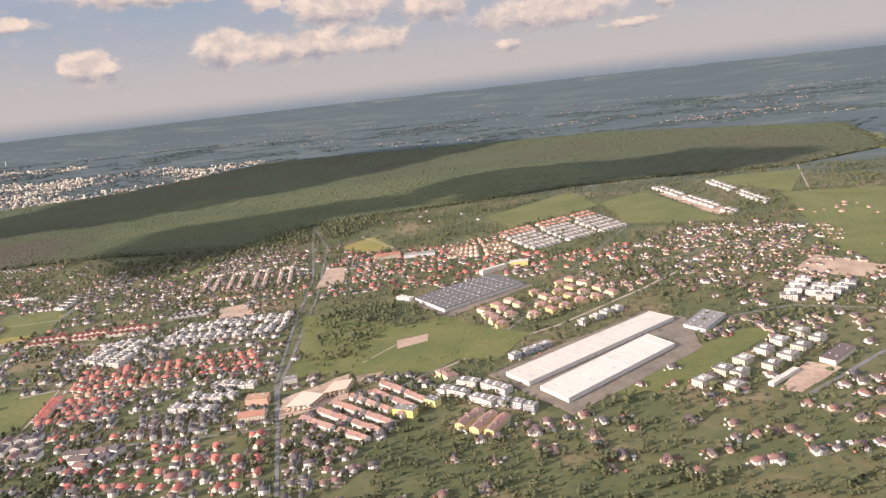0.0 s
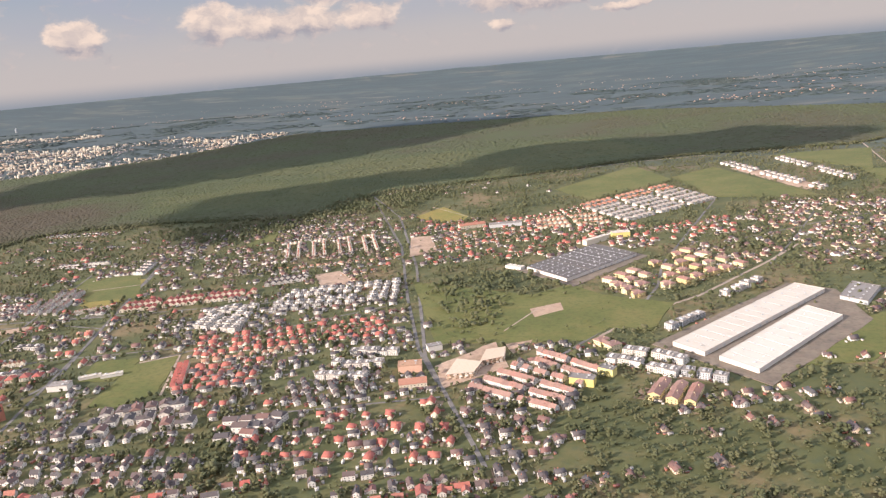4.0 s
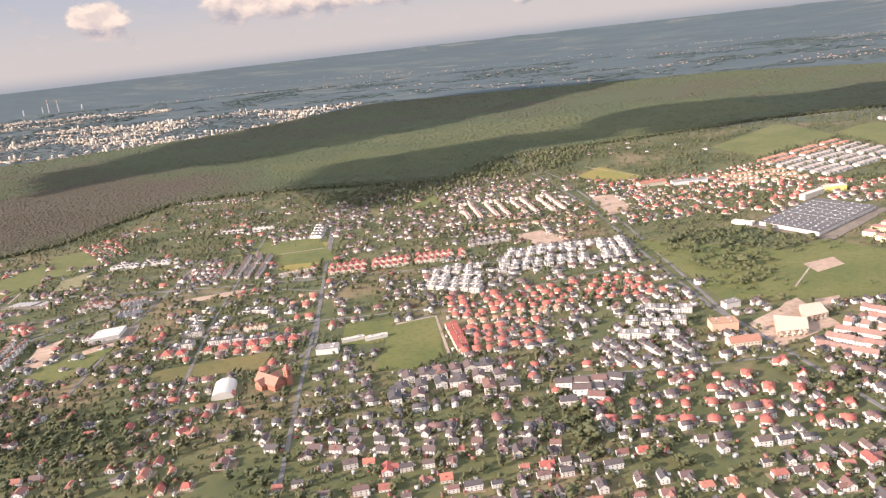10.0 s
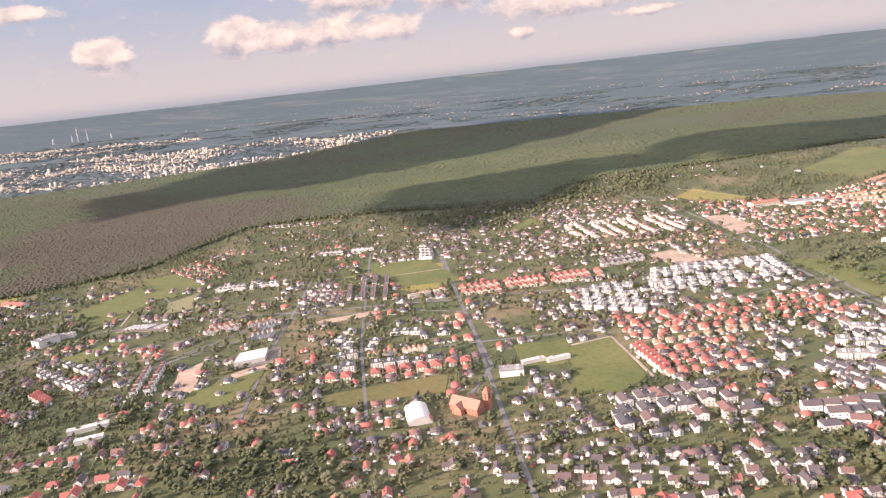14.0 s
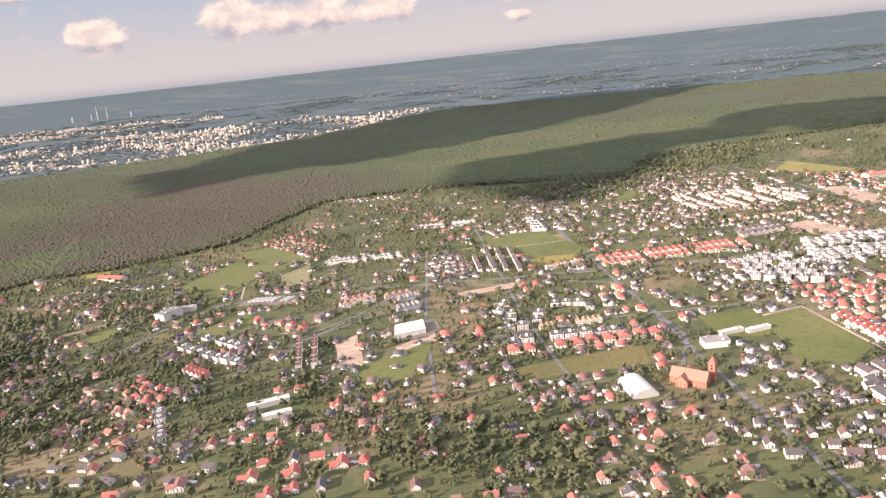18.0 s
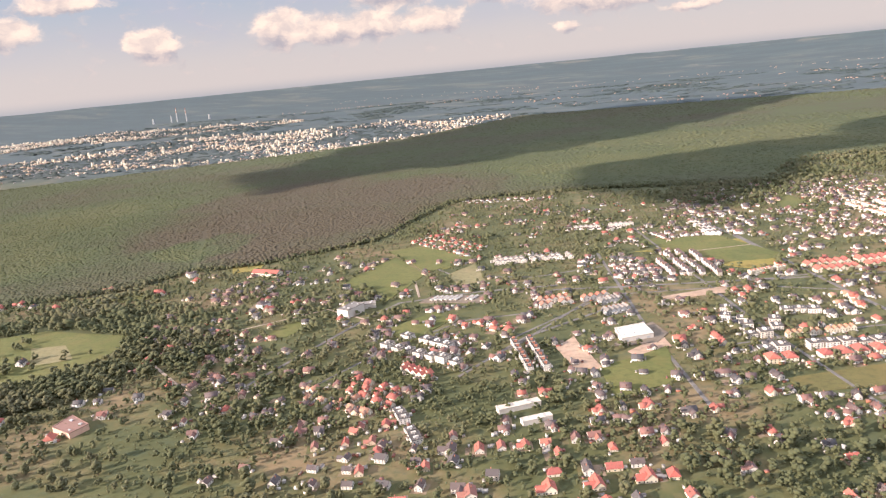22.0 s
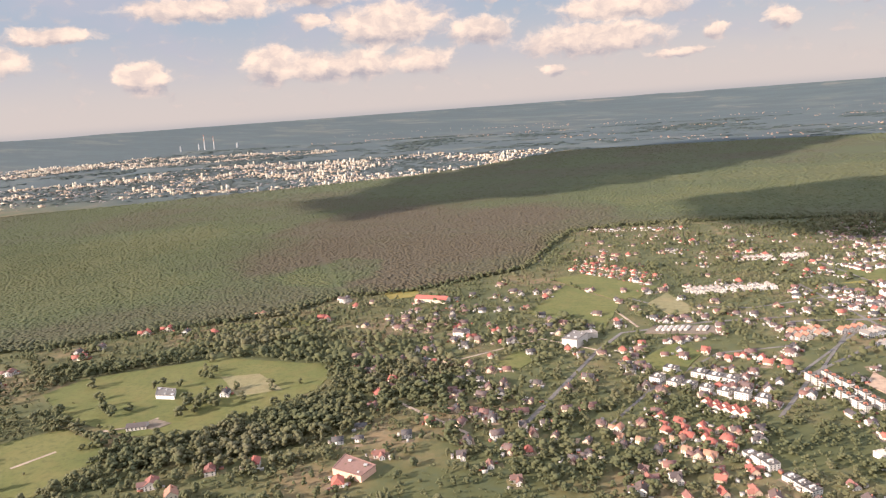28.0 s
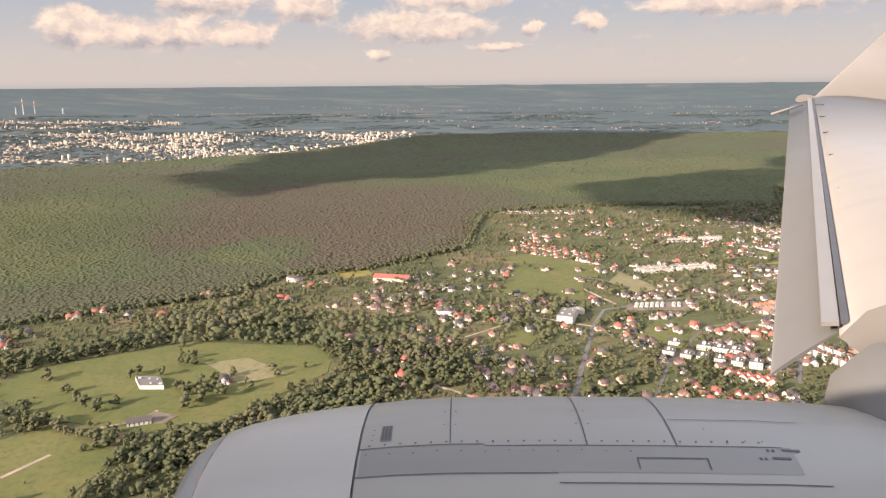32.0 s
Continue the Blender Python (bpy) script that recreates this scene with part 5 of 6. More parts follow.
infill(("house_far", "house_white", "house_red"), 17, 0.16, (-1160, 800), (-900, 790), (-820, 1150), (-1000, 1180), (-1170, 1120))
infill(("house_far", "house_red", "house_dark", "house_far"), 15, 0.36, (-1300, 400), (-1010, 330), (-1000, 800), (-1190, 800), (-1360, 740), (-1290, 520))
put_up()
plot_v = np.array([(-0.5, -0.5, 0), (0.5, -0.5, 0), (0.5, 0.5, 0), (-0.5, 0.5, 0)])
plot_t = np.array([(0, 1, 2), (0, 2, 3)], dtype=np.int32)
rnd = np.random.RandomState(61)
rows_of = []
for n, (y, style, x, yaw, sx, sy, sz, k) in enumerate(standing):
    reach = STYLES[style][5]
    for w, d, off in ((2.6, 2.9, 0.0), (1.1, 2.0, 1.3)):
        a, o = yaw + rnd.normal(0, 0.05), off * reach * rnd.choice([-1, 1])
        rows_of.append((x + o * math.cos(a), y + o * math.sin(a), 0.02 + 0.02 * rnd.rand() + (0.012 if off else 0), reach * w * sx * rnd.uniform(0.8, 1.1), reach * d * sy * rnd.uniform(0.7, 1.1), 1.0, a))
sheds, shed_bm = [], bmesh.new()
box(shed_bm, -0.5, -0.5, 0, 0.5, 0.5, 0.9)
box(shed_bm, -0.56, -0.56, 0.9, 0.56, 0.56, 1.0, 1)
shed_me = bpy.data.meshes.new("shed")
shed_bm.to_mesh(shed_me)
shed_bm.free()
for y, style, x, yaw, sx, sy, sz, k in standing:
    for i in range(rnd.randint(1, 5)):
        a, o = rnd.uniform(0, 6.28), STYLES[style][5] * rnd.uniform(1.0, 1.7)
        cx, cy = x + o * math.cos(a), y + o * math.sin(a)
        if clear_of(cx, cy, 1.2) and not near_road(cx, cy, 1.0):
            sheds.append((cx, cy, 0.0, rnd.uniform(1.2, 3.6), rnd.uniform(1.0, 2.2), rnd.uniform(0.8, 2.0), yaw))
v, t, s = arrays(shed_me)
which = rnd.randint(3, size=len(sheds))
shed_poses = poses_of(*np.array(sheds).T)
pieces = [(v, t, np.where(s == 1, roof_slot, wall_slot), shed_poses[which == n]) for n, (wall_slot, roof_slot) in enumerate(((0, 11), (3, 13), (5, 10)))]
tagged(new("garden_sheds", joined("garden_sheds", pieces, WALL_SLOTS)), "many small sheds, garages and parked cars in the gardens", "sheds", kind="stuff")
tagged(new("garden_plots", joined("garden_plots", [(plot_v, plot_t, np.zeros(2, dtype=np.int32), poses_of(*np.array(rows_of).T))], ["plots"])), "patchwork of lawns, beds and paved yards round the houses", "gardens", kind="stuff")

for kind, nm, label in (("row", "far_terraces", "distant rows of pale terraced houses with tiled roofs"), ("house", "far_houses", "distant detached houses scattered in gardens"),
                        ("villa", "far_villas", "distant white villas with dark roofs"), ("block", "far_blocks", "distant low blocks of flats")):
    pieces = []
    for (style, k, close), poses in surplus.items():
        if style.split("_")[0] == kind:
            for me in MODELS[style, k]:
                v, t, s = arrays(me)
                slots = np.array([WALL_SLOTS.index(next(n for n in MAT if MAT[n] == mat)) for mat in me.materials])
                if kind != "block" and not close:
                    t, s = t[s == 0], s[s == 0]
                pieces.append((v, t, slots[s], poses))
    if pieces:
        tagged(new(nm, joined(nm, pieces, WALL_SLOTS)), label, "houses", kind="stuff")


# ---- trees ----
def lump(seed, rings=2, n=5, squash=1.0, foot=True):
    """A rough round clump of leaves: top, rings and foot, all uneven."""
    rnd = np.random.RandomState(seed)
    v, t = [(0, 0, squash * rnd.uniform(0.9, 1.1))], []
    for r in range(rings):
        a = math.pi * (r + 1) / (rings + 1) * 0.92
        for i in range(n):
            b = 2 * math.pi * (i + 0.5 * r + rnd.uniform(-0.2, 0.2)) / n
            k = rnd.uniform(0.78, 1.2)
            v.append((k * math.sin(a) * math.cos(b), k * math.sin(a) * math.sin(b), k * squash * math.cos(a)))
    v.append((0, 0, -squash * 0.8))
    t += [(0, 1 + i, 1 + (i + 1) % n) for i in range(n)]
    for r in range(rings - 1):
        a, b = 1 + r * n, 1 + (r + 1) * n
        t += [q for i in range(n) for q in ((a + i, b + i, a + (i + 1) % n), (a + (i + 1) % n, b + i, b + (i + 1) % n))]
    a, last = 1 + (rings - 1) * n, len(v) - 1
    if foot:
        t += [(last, a + (i + 1) % n, a + i) for i in range(n)]
    return np.array(v), np.array(t, dtype=np.int32)


def crown(seed, clumps, rings=2, n=5, tall=1.0, point=0.0):
    """A crown of many clumps within a unit tree: about 1 high and 0.7 across, clear of the ground."""
    rnd = np.random.RandomState(seed)
    vs, ts, base = [], [], 0
    for i in range(clumps):
        v, t = lump(seed * 31 + i, rings, n, rnd.uniform(0.75, 1.05), clumps > 8)
        h = rnd.uniform(0.0, 1.0)
        out = 0.26 * math.sqrt(max(0.05, 1 - (2 * h - 0.9) ** 2)) * (1 - point * h) * rnd.uniform(0.45, 1.1)
        a = rnd.uniform(0, 2 * math.pi)
        size = rnd.uniform(0.12, 0.2) * (1 - 0.45 * point * h) * (1.4 if clumps < 8 else 0.92)
        vs.append(v * size + (out * math.cos(a), out * math.sin(a), 0.26 + 0.62 * h * tall))
        ts.append(t + base)
        base += len(v)
    return np.concatenate(vs), np.concatenate(ts)


def trunk(seed):
    """A tapered trunk with three limbs, for a unit tree."""
    rnd = np.random.RandomState(seed)
    verts, faces = [], []

    def limb(p, q, r0, r1):
        b = len(verts)
        for c, r in ((p, r0), (q, r1)):
            verts.extend((c[0] + r * math.cos(2 * math.pi * i / 6), c[1] + r * math.sin(2 * math.pi * i / 6), c[2]) for i in range(6))
        faces.extend((b + i, b + (i + 1) % 6, b + 6 + (i + 1) % 6, b + 6 + i) for i in range(6))
    limb((0, 0, -0.01), (0.01, 0, 0.32), 0.035, 0.024)
    limb((0.01, 0, 0.32), (0.0, 0.02, 0.75), 0.024, 0.008)
    for i in range(3):
        a = 2 * math.pi * i / 3 + rnd.uniform(-0.4, 0.4)
        limb((0.005, 0, 0.27 + 0.06 * i), (0.2 * math.cos(a), 0.2 * math.sin(a), 0.5 + 0.07 * i), 0.016, 0.006)
    return verts, faces


FINE = []
for k in range(6):
    v, t = crown(40 + k, 34, 3, 6, 1.0, 0.5 if k == 4 else 0.0)
    leaf_me = mesh_of("tree_crown", v, t, ["garden"], smooth=True)
    FINE.append((mesh_of("tree_trunk", *trunk(k), ["bark"]), leaf_me))
COARSE = [crown(90 + k, 2 + k % 2, 2, 4, 1.0, 0.6 if k == 3 else 0.0) for k in range(7)]

house_at = np.array(taken)
segs = np.array(tracks)


def free_of_things(px, py, gap=2.0):
    """Which of the places are clear of buildings, roads and open fields."""
    ok = np.ones(len(px), dtype=bool)
    cell = {}
    for x, y, r in taken:
        cell.setdefault((int(x // 20), int(y // 20)), []).append((x, y, r))
    for i in range(len(px)):
        cx, cy = int(px[i] // 20), int(py[i] // 20)
        for a in (-1, 0, 1):
            for b in (-1, 0, 1):
                for x, y, r in cell.get((cx + a, cy + b), ()):
                    if (px[i] - x) ** 2 + (py[i] - y) ** 2 < (r * 0.78 + gap) ** 2:
                        ok[i] = False
    for x0, y0, x1, y1, w in tracks:
        dx, dy = x1 - x0, y1 - y0
        k = np.clip(((px - x0) * dx + (py - y0) * dy) / (dx * dx + dy * dy), 0, 1)
        ok &= np.hypot(px - x0 - k * dx, py - y0 - k * dy) > w / 2 + gap
    return ok


def in_fields(px, py):
    hit = np.zeros(len(px), dtype=bool)
    for poly in open_land:
        hit |= inside(px, py, poly)
    return hit


def in_sight(px, py):
    """The fan of land that lies before the windows on this side of the flight line."""
    return (px > -1420 - 1.08 * py) & (px < 160 + 0.45 * py)


def scatter(x0, y0, x1, y1, step, seed):
    rnd = np.random.RandomState(seed)
    gx, gy = np.meshgrid(np.arange(x0, x1, step), np.arange(y0, y1, step))
    px, py = gx.ravel() + rnd.uniform(-0.55, 0.55, gx.size) * step, gy.ravel() + rnd.uniform(-0.55, 0.55, gx.size) * step
    return px, py, rnd


FOREST = [(-2700, 150), (-1669, 565), (-1590, 625), (-1469, 688), (-1424, 764), (-1346, 790), (-1230, 902), (-1208, 1054), (-1194, 1165), (-1112, 1205), (-956, 1235),
          (-800, 1228), (-690, 1220), (-640, 1268), (-603, 1425), (-439, 1502), (-239, 1593), (-78, 1681), (115, 1726), (414, 1740), (700, 1950), (820, 2600), (100, 3050), (-1025, 3106),
          (-1408, 3078), (-1621, 2565), (-1792, 2272), (-2200, 1993), (-2424, 1840), (-3300, 1300)]
tree_x, tree_y, tree_h = [], [], []


def plant(px, py, h):
    tree_x.extend(px), tree_y.extend(py), tree_h.extend(h)


def belt(step, *poly):
    xs, ys = [p[0] for p in poly], [p[1] for p in poly]
    px, py, rnd = scatter(min(xs), min(ys), max(xs), max(ys), step, int(abs(xs[0])))
    ok = inside(px, py, list(poly)) & free_of_things(px, py, 2.2)
    for keep in open_land[:3]:
        ok &= ~inside(px, py, keep) | (rnd.rand(len(px)) < 0.05)
    px, py = px[ok], py[ok]
    plant(px, py, rnd.gamma(9.0, 0.78, len(px)).clip(3.0, 11.0) if step < 12 else rnd.gamma(4.0, 1.2, len(px)).clip(1.5, 9.0))


belt(6.5, (-1621, 507), (-1527, 542), (-1495, 627), (-1396, 631), (-1314, 541), (-1348, 526), (-1403, 550), (-1512, 515), (-1574, 471))
belt(8.5, (-1372, 631), (-1275, 618), (-1200, 512), (-1252, 446), (-1283, 462), (-1328, 527))
belt(9.5, (-1555, 369), (-1439, 389), (-1375, 381), (-1356, 461), (-1295, 493), (-1250, 396), (-1295, 361), (-1368, 352), (-1420, 317), (-1494, 308))
belt(8.5, (-1548, 607), (-1436, 688), (-1360, 632), (-1385, 581), (-1472, 610))
belt(12.1, (-362, 770), (-304, 878), (-241, 920), (-243, 860), (-290, 800), (-345, 697))
belt(14, (-343, 681), (-244, 687), (-224, 641), (-306, 633))
belt(7, (-420, 375), (-465, 519), (-445, 518), (-402, 376))
belt(11, (-831, 338), (-906, 420), (-821, 423), (-708, 396), (-661, 348))
belt(9.5, (-1217, 424), (-1266, 538), (-1143, 489), (-1037, 369), (-1115, 349))
belt(13, (-1078, 513), (-981, 472), (-933, 405), (-982, 387))
belt(7, (-955, 472), (-934, 493), (-907, 438), (-938, 420))
belt(12, (8, 973), (111, 874), (77, 792), (5, 845))
belt(8, (-904, 1164), (-687, 1243), (-606, 1454), (-436, 1488), (-461, 1326), (-638, 1147), (-750, 1025))
belt(12.5, (-293, 632), (-288, 692), (-255, 759), (-175, 809), (-171, 787), (-243, 721), (-280, 631))
belt(12.5, (-194, 645), (-154, 687), (-110, 709), (-111, 693), (-153, 663), (-186, 627))
belt(12.5, (-255, 800), (-180, 750), (-181, 735), (-258, 784))
belt(12.2, (-349, 636), (-311, 694), (-306, 677), (-341, 618))
belt(9, (-1233, 619), (-1157, 692), (-1112, 640), (-1162, 551))
belt(11, (-355, 806), (-245, 836), (-246, 654), (-297, 657))
belt(8, (-1448, 481), (-1416, 496), (-1389, 453), (-1412, 435))
belt(7, (-1534, 418), (-1504, 432), (-1467, 406), (-1496, 389))
belt(5.6, (-1500, 402), (-1450, 388), (-1410, 384), (-1385, 400), (-1345, 455), (-1290, 478), (-1272, 420), (-1330, 380), (-1400, 350), (-1480, 385))
belt(6.0, (-1333, 545), (-1270, 560), (-1225, 520), (-1255, 480), (-1320, 490))

# tall trees along the forest's edge
rnd = np.random.RandomState(77)
for (x0, y0), (x1, y1) in zip(FOREST[1:20], FOREST[2:21]):
    n = int(math.hypot(x1 - x0, y1 - y0) / 2.6)
    along = (np.arange(n) + rnd.uniform(-0.4, 0.4, n)) / n
    plant(x0 + (x1 - x0) * along + rnd.normal(1.0, 2.2, n), y0 + (y1 - y0) * along - rnd.uniform(-2.5, 4.0, n), rnd.uniform(4.2, 7.5, n))

# lone trees on the park meadow
for x, y, h in ((-1532, 478, 10.5), (-1472, 481, 8), (-1367, 484, 7), (-1385, 470, 6), (-1440, 505, 9), (-1446, 508, 8), (-1434, 503, 8), (-1350, 500, 6),
                (-1505, 455, 8), (-1418, 470, 9), (-1422, 452, 10), (-1409, 446, 11), (-1402, 458, 10), (-1416, 440, 9), (-1396, 448, 11), (-1428, 462, 7), (-1528, 475, 9), (-1470, 488, 8), (-1451, 485, 9), (-1420, 455, 11), (-1414, 430, 10),
                (-1406, 438, 8), (-1409, 477, 8), (-1399, 485, 9), (-1380, 462, 7), (-1373, 493, 8), (-1445, 522, 7), (-1440, 519, 8), (-1452, 524, 8), (-1480, 432, 10), (-1470, 426, 11), (-1490, 440, 10), (-1462, 436, 9)):
    plant([x], [y], [h])

# garden trees and shrubs between the houses
px, py, rnd = scatter(-1720, 300, 720, 1740, 5.9, 5)
ok = in_sight(px, py)
px, py = px[ok], py[ok]
ok = ~inside(px, py, FOREST) & ~in_fields(px, py) & free_of_things(px, py, 0.6)
thick_n = np.array([noise.noise((x * 0.011, y * 0.011, 3.0)) + 0.5 * noise.noise((x * 0.04, y * 0.04, 9.0)) for x, y in zip(px, py)])
west = np.clip((-px - 600) / 700, 0, 1) * 0.16 + np.clip((520 - py) / 120, 0, 1) * 0.18
ok &= rnd.rand(len(px)) < np.clip(0.56 + 0.8 * thick_n + west, 0.10, 0.95)
px, py = px[ok], py[ok]
plant(px, py, rnd.gamma(4.0, 0.95, len(px)).clip(1.4, 9.0))
# a few bushes on the open fields
px, py, rnd = scatter(-1600, 300, 500, 1700, 13, 8)
ok = in_fields(px, py) & ~inside(px, py, FOREST) & free_of_things(px, py, 1.0) & (rnd.rand(len(px)) < 0.05)
plant(px[ok], py[ok], rnd.uniform(1.0, 3.2, ok.sum()))

tx, ty, th = np.array(tree_x), np.array(tree_y), np.array(tree_h)
rnd = np.random.RandomState(3)
order = np.argsort(ty + 0.0 * tx + np.where(th < 5.5, 4000, 0))
near_trees, rest = order[:300], order[300:]
closer = (ty[rest] < 545) & (th[rest] > 4.2)
middle, rest = rest[closer], rest[~closer]
MEDIUM = [crown(140 + k, 11 + k % 2, 2, 4, 1.0, 0.5 if k == 3 else 0.0) for k in range(6)]
pieces, kinds = [], rnd.randint(len(MEDIUM), size=len(middle))
for k, (v, t) in enumerate(MEDIUM):
    sel = middle[kinds == k]
    wide = th[sel] * rnd.uniform(1.0, 1.6, len(sel))
    pieces.append((v, t, np.zeros(len(t), dtype=np.int32), poses_of(tx[sel], ty[sel], -0.06 * th[sel], wide, wide * rnd.uniform(0.8, 1.2, len(sel)), th[sel], rnd.uniform(0, 6.28, len(sel)))))
tagged(new("large_garden_trees", joined("large_garden_trees", pieces, ["garden"], True)), "many leafy trees between the nearer gardens", "trees", kind="stuff")
for i in near_trees:
    k = int(rnd.randint(6))
    tree = new("tree")
    tree.matrix_world = Matrix.LocRotScale((tx[i], ty[i], 0), Euler((0, 0, rnd.uniform(0, 6.28))), (th[i] * rnd.uniform(0.9, 1.25), th[i] * rnd.uniform(0.9, 1.25), th[i]))
    tagged(tree, "broadleaved tree in full green spring leaf", "tree", "trees near the flight path")
    part("trunk", FINE[k][0], None, tree)
    part("crown", FINE[k][1], None, tree)
pieces = []
kinds = rnd.randint(len(COARSE), size=len(rest))
for k, (v, t) in enumerate(COARSE):
    sel = rest[kinds == k]
    wide = th[sel] * rnd.uniform(1.15, 1.9, len(sel))
    pieces.append((v, t, np.zeros(len(t), dtype=np.int32), poses_of(tx[sel], ty[sel], -0.08 * th[sel], wide, wide, th[sel], rnd.uniform(0, 6.28, len(sel)))))
tagged(new("garden_trees", joined("garden_trees", pieces, ["garden"], True)), "countless green garden trees and shrubs between the houses", "trees", kind="stuff")

# ---- the forest ----
level[0] += 0.01
gx, gy = np.meshgrid(np.arange(-3300, 850, 25.0), np.arange(100, 3150, 25.0))
gx, gy = gx.ravel(), gy.ravel()
ok = inside(gx, gy, FOREST)
cx, cy, cz, ck = far_all(np.stack([gx[ok] - 12.5, gx[ok] + 12.5, gx[ok] + 12.5, gx[ok] - 12.5], 1), np.stack([gy[ok] - 12.5, gy[ok] - 12.5, gy[ok] + 12.5, gy[ok] + 12.5], 1))
inner = np.ones(cx.shape, dtype=bool)
for ox, oy in ((-16, 0), (16, 0), (0, -16), (0, 16)):
    inner &= inside((np.stack([gx[ok] - 12.5, gx[ok] + 12.5, gx[ok] + 12.5, gx[ok] - 12.5], 1) + ox).ravel(), (np.stack([gy[ok] - 12.5, gy[ok] - 12.5, gy[ok] + 12.5, gy[ok] + 12.5], 1) + oy).ravel(), FOREST).reshape(cx.shape)
floor_v = np.stack([cx, cy, cz + np.where(inner, 3.8, 0.3)], -1).reshape(-1, 3)
floor_me = mesh_of("forest_floor", floor_v.tolist(), np.arange(len(floor_v)).reshape(-1, 4).tolist(), ["wood"])
tagged(new("forest_floor", floor_me), "leafy underwood between the forest crowns", "ground", kind="structure")

pieces = []
WOODS = [lump(200 + k, 2, 4 + k % 2, 1.0, False) for k in range(6)]
STRIP = [p for p in open_land if p[0] == (-575, 2430)]
for lo, hi, step, size in ((100, 800, 4.2, 2.7), (800, 1150, 4.5, 2.9), (1150, 1700, 5.8, 3.8), (1700, 3150, 10.5, 7.2)):
    px, py, rnd = scatter(-2900 if lo < 1500 else -3300, lo, 850, hi, step, lo)
    ok = inside(px, py, FOREST) & in_sight(px, py)
    for p in STRIP:
        ok &= ~inside(px, py, p)
    # rides through the wood
    for x0, y0, x1, y1 in ((-1424, 764, -1560, 1000), (-1210, 960, -1150, 1200), (-1800, 640, -1850, 1500)):
        dx, dy = x1 - x0, y1 - y0
        k = np.clip(((px - x0) * dx + (py - y0) * dy) / (dx * dx + dy * dy), 0, 1)
        ok &= np.hypot(px - x0 - k * dx, py - y0 - k * dy) > 3.0
    ok &= rnd.rand(len(px)) < 0.96
    px, py = px[ok], py[ok]
    pick = rnd.randint(len(WOODS), size=len(px))
    px, py, pz, shrink = far_all(px, py)
    for k, (v, t) in enumerate(WOODS):
        s = pick == k
        n = s.sum()
        r = size * rnd.uniform(0.75, 1.3, n) * shrink[s]
        pieces.append((v, t, np.zeros(len(t), dtype=np.int32), poses_of(px[s], py[s], pz[s] + 3.2 + rnd.uniform(-0.3, 0.5, n), r, r * rnd.uniform(0.8, 1.2, n), r * rnd.uniform(0.22, 0.46, n) * (1.0 if lo < 1000 else 0.6 if lo < 1500 else 0.25), rnd.uniform(0, 6.28, n))))
tagged(new("forest", joined("forest", pieces, ["wood"], True)), "wide mixed forest of green broadleaves and brownish pines", "forest", kind="stuff")

# ---- the city beyond the forest, and villages on the plain ----
# the belts of the built-up area
CITY = [
    [(-2659, 2037), (-2183, 1979), (-1888, 2146), (-1665, 2414), (-1436, 3003), (-1506, 3274), (-2278, 3466), (-2728, 3310), (-3175, 3338), (-3535, 3235), (-3308, 2709)],
    [(-3016, 1686), (-2874, 1832), (-2498, 2016), (-2534, 2158), (-3161, 2920), (-3406, 2762), (-3786, 2512), (-3825, 2376)],
    [(-4131, 3561), (-3450, 3793), (-2999, 4102), (-3148, 4364), (-4027, 4583), (-5060, 4523)],
    [(-4736, 3153), (-4618, 3272), (-4213, 3840), (-4057, 4074), (-4538, 4719), (-5082, 4885), (-5660, 4223), (-5699, 3974)],
]


def in_city(px, py):
    hit = np.zeros(len(px), dtype=bool)
    for poly in CITY:
        hit |= inside(px, py, poly)
    return hit


rnd = np.random.RandomState(11)
px, py, rnd = scatter(-5699, 1686, -1436, 4885, 20, 17)
density = np.array([noise.noise((x * 0.0028, y * 0.0028, 2.0)) + 0.6 * noise.noise((x * 0.009, y * 0.009, 5.0)) for x, y in zip(px, py)])
ok = in_city(px, py)
px, py, density = px[ok], py[ok], density[ok]
ok = rnd.rand(len(px)) < np.clip(0.45 + 1.5 * density, 0.05, 0.9)
px, py, density = px[ok], py[ok], density[ok]
city_mesh = {}


def plain_block(w, d, floors):
    """A far block of flats: walls with window bands, roof and stair head."""
    wall, roof, stack = bmesh.new(), bmesh.new(), bmesh.new()
    h = floors * 1.7 + 0.4
    box(wall, -w / 2, -d / 2, 0, w / 2, d / 2, h)
    for k in range(0, floors, 2 if floors < 6 else 3):
        z = 0.6 + 1.7 * k
        box(wall, -w * 0.42, -d / 2 - 0.05, z, w * 0.42, d / 2 + 0.05, z + 0.7, 1)
    box(roof, -w / 2 - 0.1, -d / 2 - 0.1, h, w / 2 + 0.1, d / 2 + 0.1, h + 0.3)
    if floors > 2:
        box(stack, -w * 0.1, -d * 0.25, h + 0.3, w * 0.05, d * 0.25, h + 1.4)
    return wall, roof, stack


